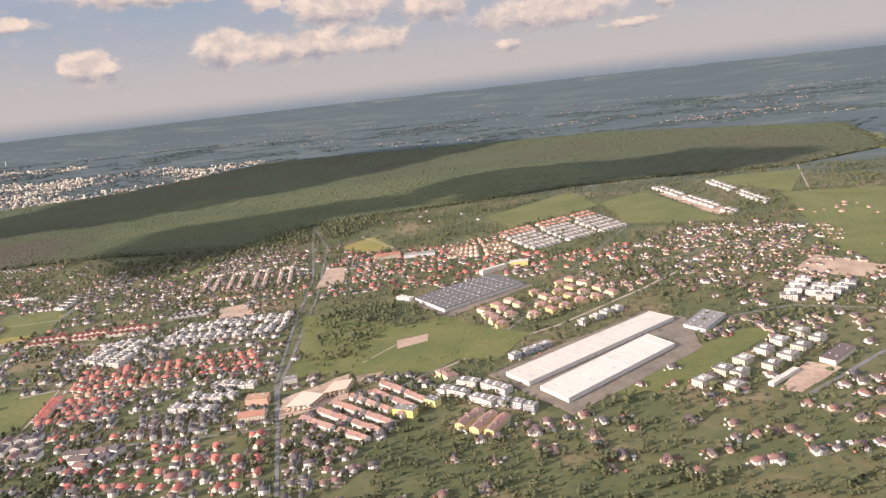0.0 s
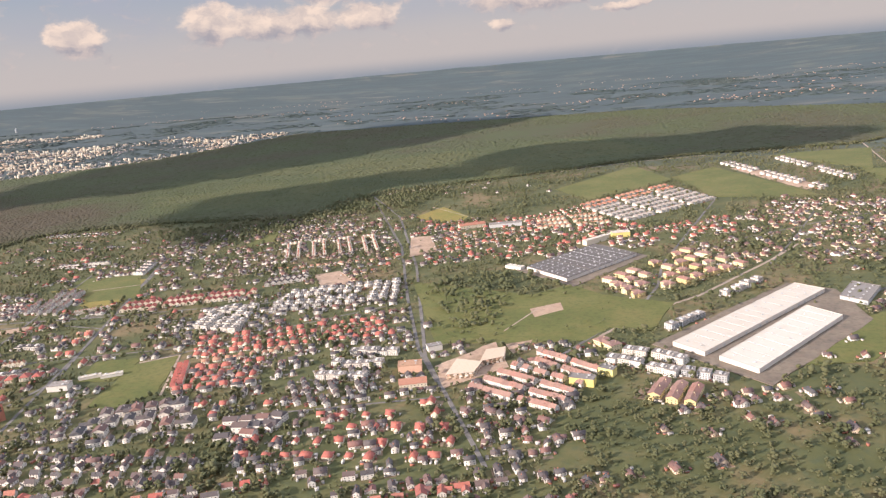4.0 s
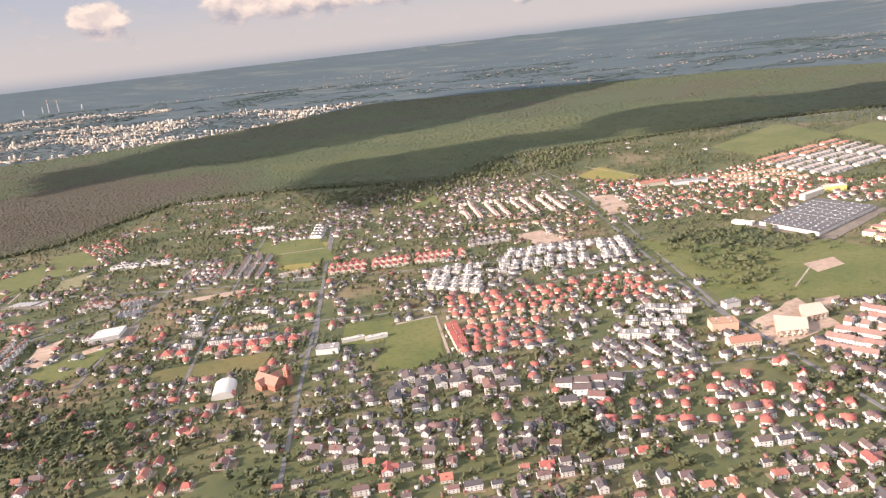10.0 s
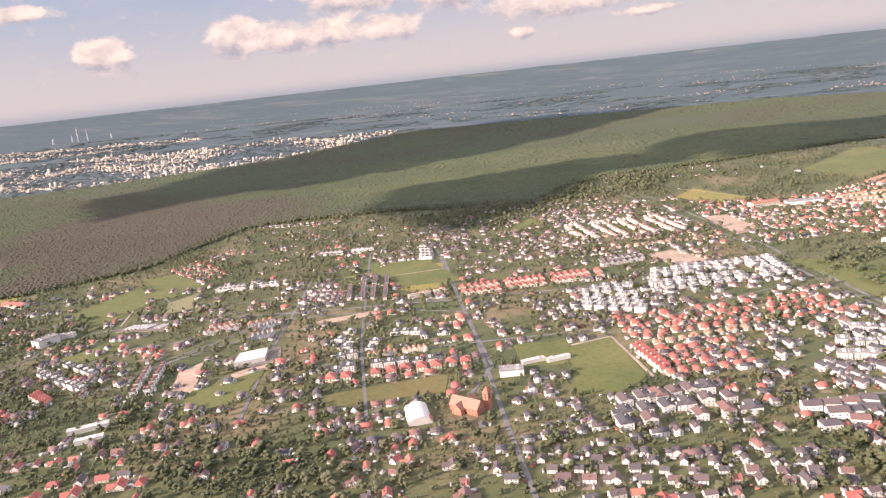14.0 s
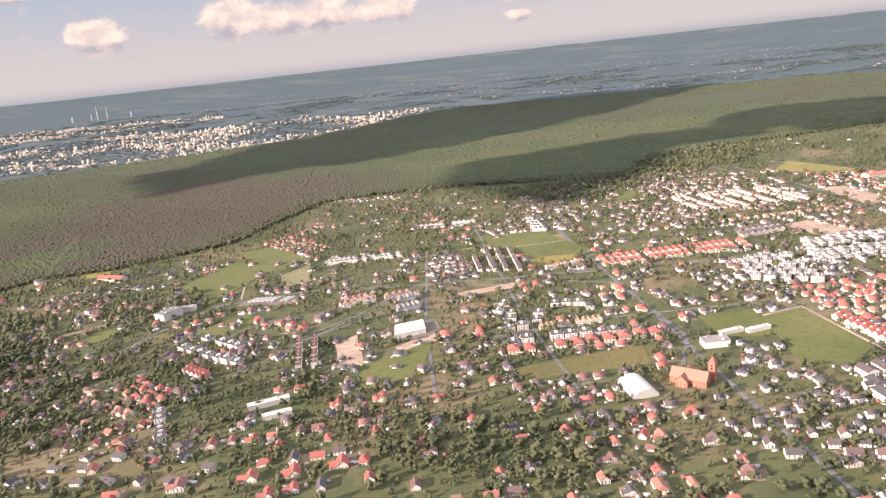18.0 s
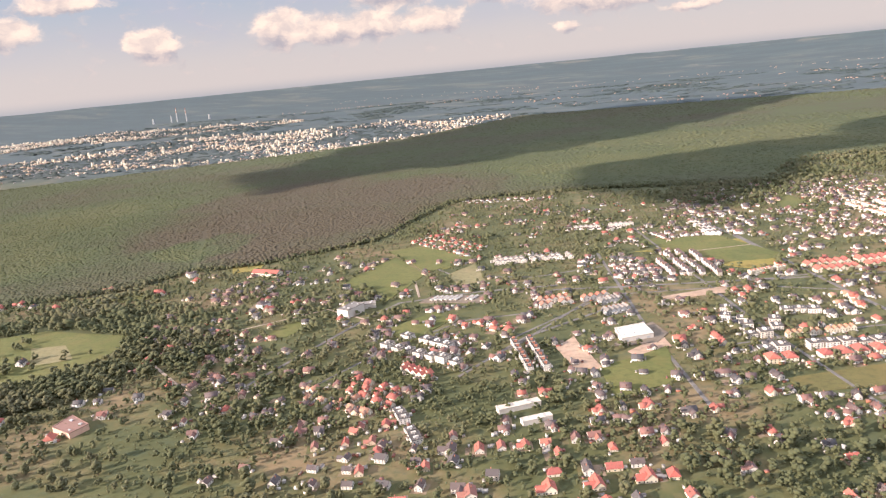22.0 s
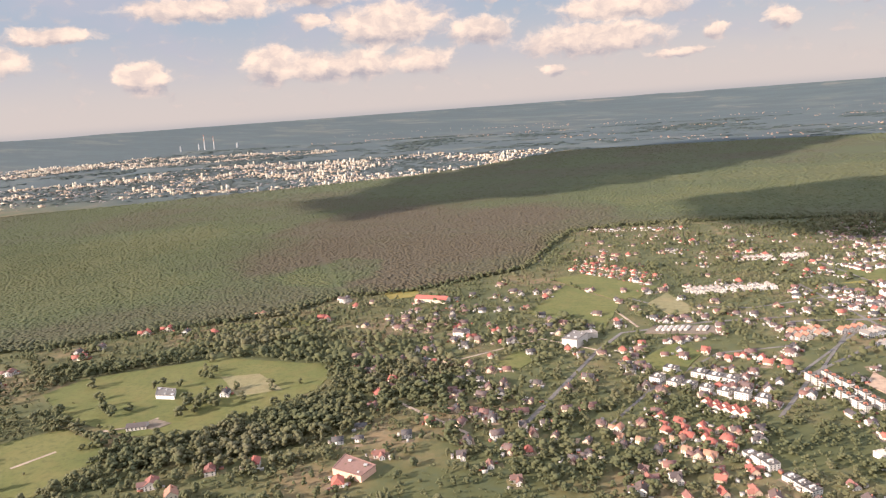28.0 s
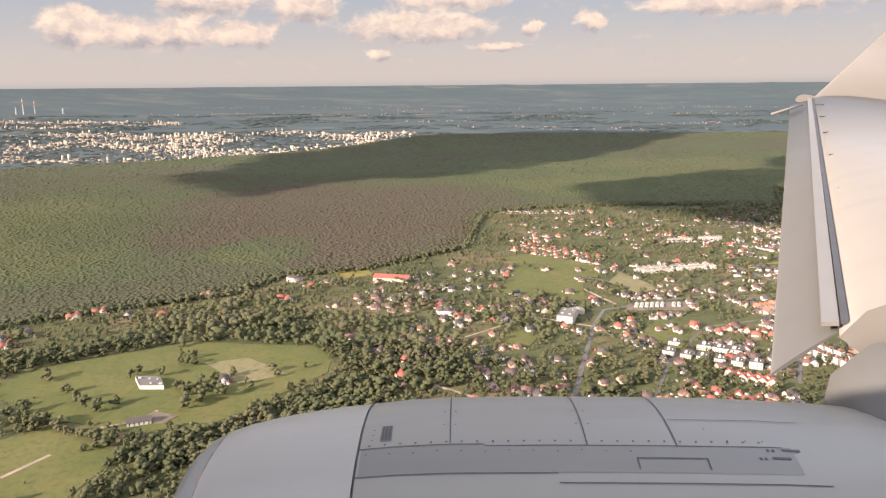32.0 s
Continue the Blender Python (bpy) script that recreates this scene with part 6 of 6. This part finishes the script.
for nm, dims, paint in (("slab", (20, 5, 3), "peach"), ("bright", (22, 5, 3), "cream"), ("tower", (7, 6, 9), "cream"), ("low", (9, 7, 1), "grey")):
    bms = plain_block(*dims)
    made = []
    for bm, mats in zip(bms, ([paint, "glass"], ["roof_brown" if nm == "low" else "roof_grey"], [paint])):
        me = bpy.data.meshes.new("city_" + nm)
        bm.to_mesh(me)
        bm.free()
        for m in mats:
            me.materials.append(MAT[m])
        made.append(me)
    city_mesh[nm] = made
sets = {nm: [] for nm in city_mesh}
for x, y, dn in zip(px, py, density):
    x1, y1, z1, k = far(x, y)
    nm = rnd.choice(["slab", "bright", "tower", "low"], p=[0.26, 0.16, 0.08, 0.5] if dn > 0.1 else [0.12, 0.06, 0.01, 0.81])
    s = rnd.uniform(0.6, 1.05) * k
    m = Matrix.LocRotScale((x1, y1, z1 - 0.2), Euler((0, 0, rnd.choice([0.35, 0.35 + math.pi / 2]) + rnd.normal(0, 0.1))), (s, s, s * rnd.uniform(0.8, 1.25)))
    sets[nm].append(np.array(m))
pieces = []
for nm, poses in sets.items():
    for me in city_mesh[nm]:
        v, t, s = arrays(me)
        slots = np.array([WALL_SLOTS.index(next(n for n in MAT if MAT[n] == mat)) for mat in me.materials])
        pieces.append((v, t, slots[s], poses))
tagged(new("city", joined("city", pieces, WALL_SLOTS)), "distant pale city of slab blocks and towers beyond the forest", "city", kind="stuff")

def far_house():
    wall, roof = bmesh.new(), bmesh.new()
    box(wall, -4, -4, 0, 4, 4, 3)
    low = [roof.verts.new(p) for p in ((-4.3, -4.3, 3), (4.3, -4.3, 3), (4.3, 4.3, 3), (-4.3, 4.3, 3))]
    a, b = roof.verts.new((0, -4.3, 5.4)), roof.verts.new((0, 4.3, 5.4))
    for f in ((low[0], low[1], a), (low[1], low[2], b, a), (low[2], low[3], b), (low[3], low[0], a, b)):
        roof.faces.new(f)
    made = []
    for bm in (wall, roof):
        me = bpy.data.meshes.new("far_house")
        bm.to_mesh(me)
        bm.free()
        made.append(arrays(me))
    return made


(v, t, s), (v2, t2, s2) = far_house()
poses = []
for cx, cy, n, spread in ((544, 3367, 50, 110), (247, 2718, 30, 60), (870, 3580, 70, 160), (-525, 6273, 50, 260), (-587, 3388, 45, 150), (424, 1248, 26, 50), (1075, 3156, 20, 60),
                          (443, 1990, 18, 40), (-1022, 3660, 40, 160), (-3443, 5685, 80, 260), (-2279, 5284, 70, 240), (-10, 3917, 60, 200), (-1500, 4300, 40, 150), (1500, 5200, 60, 300), (500, 6500, 60, 400), (-4200, 7500, 60, 400), (1200, 4300, 60, 200), (200, 5200, 60, 300), (-900, 4800, 50, 200), (-2600, 7000, 70, 300), (2200, 6000, 70, 300), (-1700, 6200, 60, 300)):
    for i in range(n):
        x1, y1, z1, k = far(cx + rnd.normal(0, spread), cy + rnd.normal(0, spread * 0.5))
        sc = k * rnd.uniform(0.4, 0.85)
        poses.append(np.array(Matrix.LocRotScale((x1, y1, z1 - 0.1), Euler((0, 0, rnd.uniform(0, 3.1))), (sc * rnd.uniform(1, 2), sc, sc))))
tagged(new("far_villages", joined("far_villages", [(v, t, np.full(len(t), 14), poses[::2]), (v2, t2, np.full(len(t2), 9), poses[::2])], WALL_SLOTS)), "scattered far village houses on the plain", "houses", kind="stuff")

# copses and hedges on the plain, and trees among the city's blocks
pieces, xs, ys = [], [], []
px, py, rnd = scatter(-5200, 1900, 2600, 5600, 46, 23)
wood_n = np.array([noise.noise((x * 0.0017, y * 0.0026, 4.0)) + 0.7 * noise.noise((x * 0.006, y * 0.010, 6.0)) for x, y in zip(px, py)])
ok = ~inside(px, py, FOREST) & ~in_city(px, py) & (wood_n > 0.12) & ~in_fields(px, py)
trees_far = []
for x, y in zip(px[ok], py[ok]):
    x1, y1, z1, k = far(x, y)
    trees_far.append((x1, y1, z1 + 0.2, k * rnd.uniform(8, 15)))
ok = in_city(px, py)
for x, y in zip(px[ok], py[ok]):
    for i in range(2):
        x1, y1, z1, k = far(x + rnd.uniform(-23, 23), y + rnd.uniform(-23, 23))
        trees_far.append((x1, y1, z1 + 1.0, k * rnd.uniform(4, 7)))
trees_far = np.array(trees_far)
pick = rnd.randint(len(WOODS), size=len(trees_far))
for k, (v, t) in enumerate(WOODS):
    q = trees_far[pick == k]
    pieces.append((v, t, np.zeros(len(t), dtype=np.int32), poses_of(q[:, 0], q[:, 1], q[:, 2], q[:, 3] * 2.6, q[:, 3] * 0.9, q[:, 3] * 0.13 + 0.3, rnd.normal(0.1, 0.25, len(q)))))
tagged(new("far_woods", joined("far_woods", pieces, ["copse"], True)), "distant dark copses and hedgerows on the plain, tinted haze blue", "trees", kind="stuff")


def power_station_chimney(x, y, h, r, banded):
    x1, y1, z1, k = far(x, y)
    root = new("chimney_stack")
    root.location = (x1, y1, z1)
    tagged(root, "tall slender power station chimney" + (" with red and white bands" if banded else " of pale concrete"), "chimney", "power station chimneys")
    n = 8
    for i in range(n):
        bm = bmesh.new()
        a, b = i / n, (i + 1) / n
        bmesh.ops.create_cone(bm, cap_ends=True, segments=14, radius1=r * k * (1 - 0.45 * a), radius2=r * k * (1 - 0.45 * b), depth=h * k / n)
        bmesh.ops.translate(bm, verts=bm.verts, vec=(0, 0, h * k * (a + b) / 2))
        part("shaft_band", bm, ("brick" if i % 2 else "white") if banded and i > 3 else "grey", root)


for x, y, h, r, banded in ((-5390, 5980, 135, 5, True), (-5300, 6000, 120, 4.5, True), (-5480, 6010, 60, 6, False), (-5080, 6050, 45, 9, False), (-5600, 5900, 50, 9, False)):
    power_station_chimney(x, y, h, r, banded)


# ---- cumulus overhead, whose shadows lie on the land ----
def cumulus(seed, size, *shade):
    """A bank of cloud high up towards the sun, which shades the outlined stretch of land."""
    up = 880.0
    xs, ys = [p[0] for p in shade], [p[1] for p in shade]
    px, py, rnd = scatter(min(xs) - size, min(ys) - size, max(xs) + size, max(ys) + size, size * 0.8, seed)
    bend = np.array([(noise.noise((x * 0.004, y * 0.004, seed)), noise.noise((x * 0.004, y * 0.004, seed + 40))) for x, y in zip(px, py)]) * 60
    ok = inside(px + bend[:, 0], py + bend[:, 1], list(shade))
    px, py, pz, shrink = far_all(px[ok], py[ok])
    pieces, pick = [], rnd.randint(5, size=len(px))
    reach = (up + rnd.uniform(0, 18, len(px)) - pz) / sun_from.z
    for k in range(5):
        v, t = lump(seed * 77 + k, 4, 8, 0.6)
        q = pick == k
        n = q.sum()
        if n:
            r = size * rnd.uniform(0.6, 1.15, n) * np.maximum(0.4, shrink[q])
            pieces.append((v, t, np.zeros(len(t), dtype=np.int32), poses_of(px[q] + sun_from.x * reach[q], py[q] + sun_from.y * reach[q], pz[q] + sun_from.z * reach[q], r * 1.2, r, r * 0.5, rnd.uniform(0, 6.28, n))))
    tagged(new("cloud", joined("cloud", pieces, ["vapour"])), "white cumulus cloud drifting high overhead", "cloud", "cumulus clouds")


cumulus(1, 34, (-930, 1235), (-975, 1320), (-988, 1470), (-868, 1500), (-768, 1590), (-614, 1661), (-404, 1752), (-423, 1620), (-600, 1500), (-660, 1260), (-715, 1110), (-800, 1010), (-830, 1150))
cumulus(2, 60, (-1800, 1880), (-1760, 2080), (-1580, 2420), (-1380, 3050), (-887, 3250), (-300, 3150), (-634, 2489), (-835, 2088), (-1055, 1853), (-1199, 1706), (-1376, 1625), (-1500, 1560), (-1600, 1640))
cumulus(3, 34, (-1926, 1648), (-1800, 1760), (-1640, 1640), (-1560, 1480), (-1640, 1400), (-1760, 1500))
cumulus(4, 40, (-390, 1720), (-370, 2064), (-104, 2060), (349, 2140), (560, 2000), (420, 1800), (229, 1740), (42, 1745), (-105, 1657), (-269, 1640))


# ---- the airliner, as it stands at the end of the glide: nacelle and wing beside the window ----


def enamel(name, tone, roughness):
    """Aircraft paint: even, with faint streaks of dirt along the air's flow."""
    def build(graph, place):
        streak = graph.noise(graph.vec("MULTIPLY", place, (0.6, 4.0, 4.0)), 1.4, 4)
        return graph.mix(graph.span(streak, 0.45, 0.8, 0.0, 0.22), tone, tuple(c * 0.72 for c in tone))
    return surface(name, build, roughness)


MAT["cowl"] = enamel("grey_aircraft_paint", (0.335, 0.31, 0.275), 0.36)
MAT["fan"] = enamel("darker_grey_aircraft_paint", (0.25, 0.232, 0.203), 0.4)
MAT["band"] = enamel("dull_grey_aircraft_paint", (0.185, 0.175, 0.155), 0.48)
MAT["wing"] = enamel("pale_aircraft_paint", (0.255, 0.225, 0.195), 0.42)
MAT["slat"] = enamel("slat_paint", (0.125, 0.116, 0.105), 0.42)
MAT["lip"] = surface("bare_inlet_metal", lambda graph, place: graph.mix(graph.noise(place, 6.0), (0.34, 0.33, 0.33), (0.42, 0.41, 0.41)), 0.4, 0.8)
MAT["seam"] = surface("seam_shadow_gap", lambda graph, place: graph.mix(graph.noise(place, 9.0), (0.06, 0.06, 0.065), (0.10, 0.10, 0.105)), 0.8)
airliner = new("airliner")
airliner.matrix_world = pose(-1235.20, -0.00, 203.40, 0, 0, 0)
tagged(airliner, "grey jet engine nacelle and swept wing of an airliner", "aircraft")
NX, NY, NZ = -0.045, 1.64, -1.38
PROFILE = ((-0.64, 0.430), (-0.635, 0.452), (-0.61, 0.474), (-0.57, 0.493), (-0.52, 0.510), (-0.45, 0.526), (-0.37, 0.541), (-0.29, 0.552), (-0.20, 0.562), (-0.10, 0.573), (0.02, 0.580),
           (0.25, 0.583), (0.50, 0.582), (0.75, 0.578), (1.00, 0.565), (1.30, 0.540))


def radius_at(x):
    return float(np.interp(x, [p[0] for p in PROFILE], [p[1] for p in PROFILE]))


def shell(x0, x1, grow=0.0, a0=0.0, a1=2 * math.pi, n=72, steps=24):
    """A piece of the nacelle's skin between two stations and two turns about its axis; 0 is up, positive towards the cabin."""
    bm = bmesh.new()
    xs = sorted({x0, x1, *(p[0] for p in PROFILE if x0 < p[0] < x1), *np.linspace(x0, x1, steps)})
    rows = []
    for x in xs:
        r = radius_at(x) + grow
        rows.append([bm.verts.new((x + NX, NY - r * math.sin(a0 + (a1 - a0) * i / n), NZ + r * math.cos(a0 + (a1 - a0) * i / n))) for i in range(n + 1)])
    for p, q in zip(rows, rows[1:]):
        for i in range(n):
            bm.faces.new((p[i], p[i + 1], q[i + 1], q[i])).smooth = True
    bmesh.ops.recalc_face_normals(bm, faces=bm.faces)
    return bm


inlet = part("inlet_cowl", shell(-0.57, -0.196), "cowl", airliner, "smooth pale grey inlet cowl")
part("inlet_lip", shell(-0.64, -0.572), "lip", inlet, "bare metal inlet lip")
fan = part("fan_cowl", shell(-0.190, 1.30), "fan", airliner, "grey riveted fan cowl")
part("inner_barrel", shell(-0.196, -0.189, -0.004), "seam", fan)
for x, a0, a1 in ((0.02, -0.5, 0.185), (0.335, -0.5, 0.20), (0.54, -0.5, 0.21)):
    part("panel_seam", shell(x, x + 0.0032, 0.0015, a0, a1, 30, 2), "seam", fan)
for x0, x1, a in ((-0.19, 0.10, 0.19), (0.10, 0.78, 0.20), (-0.19, 0.26, 0.345), (0.26, 0.85, 0.39)):
    part("panel_seam", shell(x0, x1, 0.0015, a, a + 0.005, 2, 12), "seam", fan)
part("lower_band", shell(-0.185, 0.80, 0.0008, 0.20, 0.345, 12, 12), "band", fan, "duller grey band between two seams")
for u in range(26):
    x = -0.17 + 0.036 * u
    part("rivet", shell(x, x + 0.005, 0.002, 0.172, 0.181, 2, 2), "seam", fan)
for u in range(7):
    for x in (0.005, 0.032, 0.322, 0.35):
        a = -0.25 + 0.06 * u
        if u % 2:
            part("rivet", shell(x, x + 0.004, 0.002, a, a + 0.008, 2, 2), "seam", fan)
grille = part("vent_grille", shell(-0.145, -0.118, 0.0012, 0.035, 0.150, 4, 2), "slat", fan, "small perforated vent")
for i in range(3):
    for j in range(7):
        x, a = -0.142 + 0.008 * i, 0.042 + 0.015 * j
        part("vent_hole", shell(x, x + 0.005, 0.0026, a, a + 0.010, 2, 2), "seam", grille)
for x0, x1, a0, a1 in ((0.44, 0.60, 0.27, 0.276), (0.44, 0.444, 0.27, 0.33), (0.596, 0.60, 0.27, 0.33)):
    part("hatch_seam", shell(x0, x1, 0.0025, a0, a1, 6, 6), "seam", fan)


# rivets along the seams of the band, small stencilled bars, and drain slots at the rear
for u in range(12):
    x = -0.175 + 0.055 * u
    part("rivet", shell(x, x + 0.004, 0.002, 0.226 + 0.004 * (u % 3), 0.232 + 0.004 * (u % 3), 2, 2), "seam", fan)
for x, a in ((-0.165, 0.06), (-0.165, 0.10), (-0.166, 0.135), (0.62, 0.085), (0.70, 0.165), (0.66, 0.165), (0.74, 0.165)):
    part("rivet", shell(x, x + 0.004, 0.002, a, a + 0.007, 2, 2), "seam", fan)
for x, a in ((0.74, 0.215), (0.752, 0.215), (0.715, 0.262), (0.727, 0.262)):
    part("stencil_mark", shell(x, x + 0.006, 0.002, a, a + 0.014, 2, 2), "seam", fan, "small dark stencilled mark")
for x, a in ((0.775, 0.212), (0.745, 0.258)):
    part("drain_slot", shell(x, x + 0.042, 0.002, a, a + 0.013, 2, 2), "seam", fan, "dark slotted drain")
part("access_seam", shell(0.55, 0.86, 0.002, 0.012, 0.016, 2, 12), "seam", fan)
part("panel_seam", shell(0.385, 0.388, 0.0016, 0.21, 0.285, 6, 2), "band", fan)


def plank(name, corners, thick, material, label=""):
    """A tapering aerofoil panel: corners lead-inboard, lead-outboard, trail-outboard, trail-inboard."""
    a, b, c, d = (Vector(p) for p in corners)
    bm, n, rows = bmesh.new(), 12, []
    for lead, trail in ((a, d), (b, c)):
        ring = []
        for i in range(n + 1):
            u = (i / n) ** 1.6
            h = thick * (trail - lead).length * 2.6 * math.sqrt(u) * (1 - u) + 0.004
            ring.append((lead.lerp(trail, u), h))
        rows.append([bm.verts.new(p + Vector((0, 0, h * 0.62))) for p, h in ring] + [bm.verts.new(p - Vector((0, 0, h * 0.38))) for p, h in reversed(ring)])
    m = len(rows[0])
    for i in range(m):
        j = (i + 1) % m
        bm.faces.new((rows[0][i], rows[0][j], rows[1][j], rows[1][i])).smooth = True
    bm.faces.new(rows[0]), bm.faces.new(list(reversed(rows[1])))
    bmesh.ops.recalc_face_normals(bm, faces=bm.faces)
    return part(name, bm, material, airliner, label)


plank("wing_panel", ((1.07, 1.95, -0.70), (3.98, 8.40, -0.20), (4.90, 8.40, -0.22), (4.6, 1.95, -0.80)), 0.10, "wing", "pale sunlit upper wing skin")
plank("slat", ((0.90, 1.98, -0.83), (3.70, 8.30, -0.25), (3.93, 8.32, -0.195), (1.08, 1.98, -0.695)), 0.05, "slat", "grey leading edge slat, drooped")
plank("winglet", ((3.98, 8.40, -0.19), (5.30, 8.75, 0.95), (5.80, 8.78, 0.96), (4.90, 8.42, -0.20)), 0.05, "wing", "upturned grey winglet")
plank("slat_track", ((3.04, 7.2, -0.30), (3.50, 7.55, -0.22), (3.52, 7.63, -0.22), (3.07, 7.29, -0.30)), 0.2, "wing", "white slat track fairing")
plank("tip_light", ((3.78, 8.36, -0.19), (3.86, 8.50, -0.18), (4.08, 8.52, -0.17), (4.06, 8.36, -0.18)), 0.3, "wing", "white wing tip light housing")
for u in range(6):
    k = 0.1 + 0.15 * u
    p, q = Vector((1.13, 1.95, -0.66)), Vector((3.98, 8.40, -0.17))
    m = p.lerp(q, k)
    bm = bmesh.new()
    box(bm, m.x + 0.02, m.y, m.z + 0.02, m.x + 0.10, m.y + 0.008, m.z + 0.032)
    part("slat_joint", bm, "seam", airliner)
# the dark gap between slat and wing, its bright rear edge, and the long seam of the upper skin
def ribbon(name, p, q, wide, lift, material, label=""):
    """A flat strip lying on the wing from p to q."""
    p, q = Vector(p), Vector(q)
    bm = bmesh.new()
    low = [bm.verts.new(v) for v in (p, q, q + Vector((wide, 0, 0)), p + Vector((wide, 0, 0)))]
    top = [bm.verts.new(v.co + Vector((0, 0, lift))) for v in low]
    bm.faces.new(top), bm.faces.new(list(reversed(low)))
    for i in range(4):
        bm.faces.new((low[i], low[(i + 1) % 4], top[(i + 1) % 4], top[i]))
    bmesh.ops.recalc_face_normals(bm, faces=bm.faces)
    return part(name, bm, material, airliner, label)


ribbon("slat_gap", (1.085, 1.98, -0.672), (3.945, 8.33, -0.178), 0.022, 0.012, "seam", "dark gap behind the slat")
ribbon("slat_edge", (1.03, 1.98, -0.678), (3.90, 8.33, -0.182), 0.05, 0.012, "wing", "pale rear edge of the slat")
pylon = bmesh.new()
for x, y, z, w, h in ((0.0, 0, 0, 0, 0),):
    ring = [(-0.02, -0.95), (0.0, -0.80), (0.10, -0.71), (0.35, -0.665), (0.9, -0.66)]
    near_row = [pylon.verts.new((1.04 + px_, 1.60, pz_ - 0.06)) for px_, pz_ in ring]
    far_row = [pylon.verts.new((1.04 + px_, 1.92, pz_)) for px_, pz_ in ring]
    foot = [pylon.verts.new((1.04 + px_, 1.56, -1.25)) for px_, pz_ in ring]
    for i in range(len(ring) - 1):
        pylon.faces.new((near_row[i], near_row[i + 1], far_row[i + 1], far_row[i])).smooth = True
        pylon.faces.new((foot[i], foot[i + 1], near_row[i + 1], near_row[i])).smooth = True
bmesh.ops.recalc_face_normals(pylon, faces=pylon.faces)
part("pylon_fairing", pylon, "slat", airliner, "grey pylon fairing between engine and wing")
fuselage = bmesh.new()
bmesh.ops.create_cone(fuselage, cap_ends=True, segments=40, radius1=1.03, radius2=1.03, depth=6.0, matrix=Matrix.Translation((-3.7, -0.96, -0.25)) @ Matrix.Rotation(math.pi / 2, 4, "Y"))
for f in fuselage.faces:
    f.smooth = len(f.verts) == 4
part("fuselage", fuselage, "wing", airliner, "pale grey rounded fuselage side")
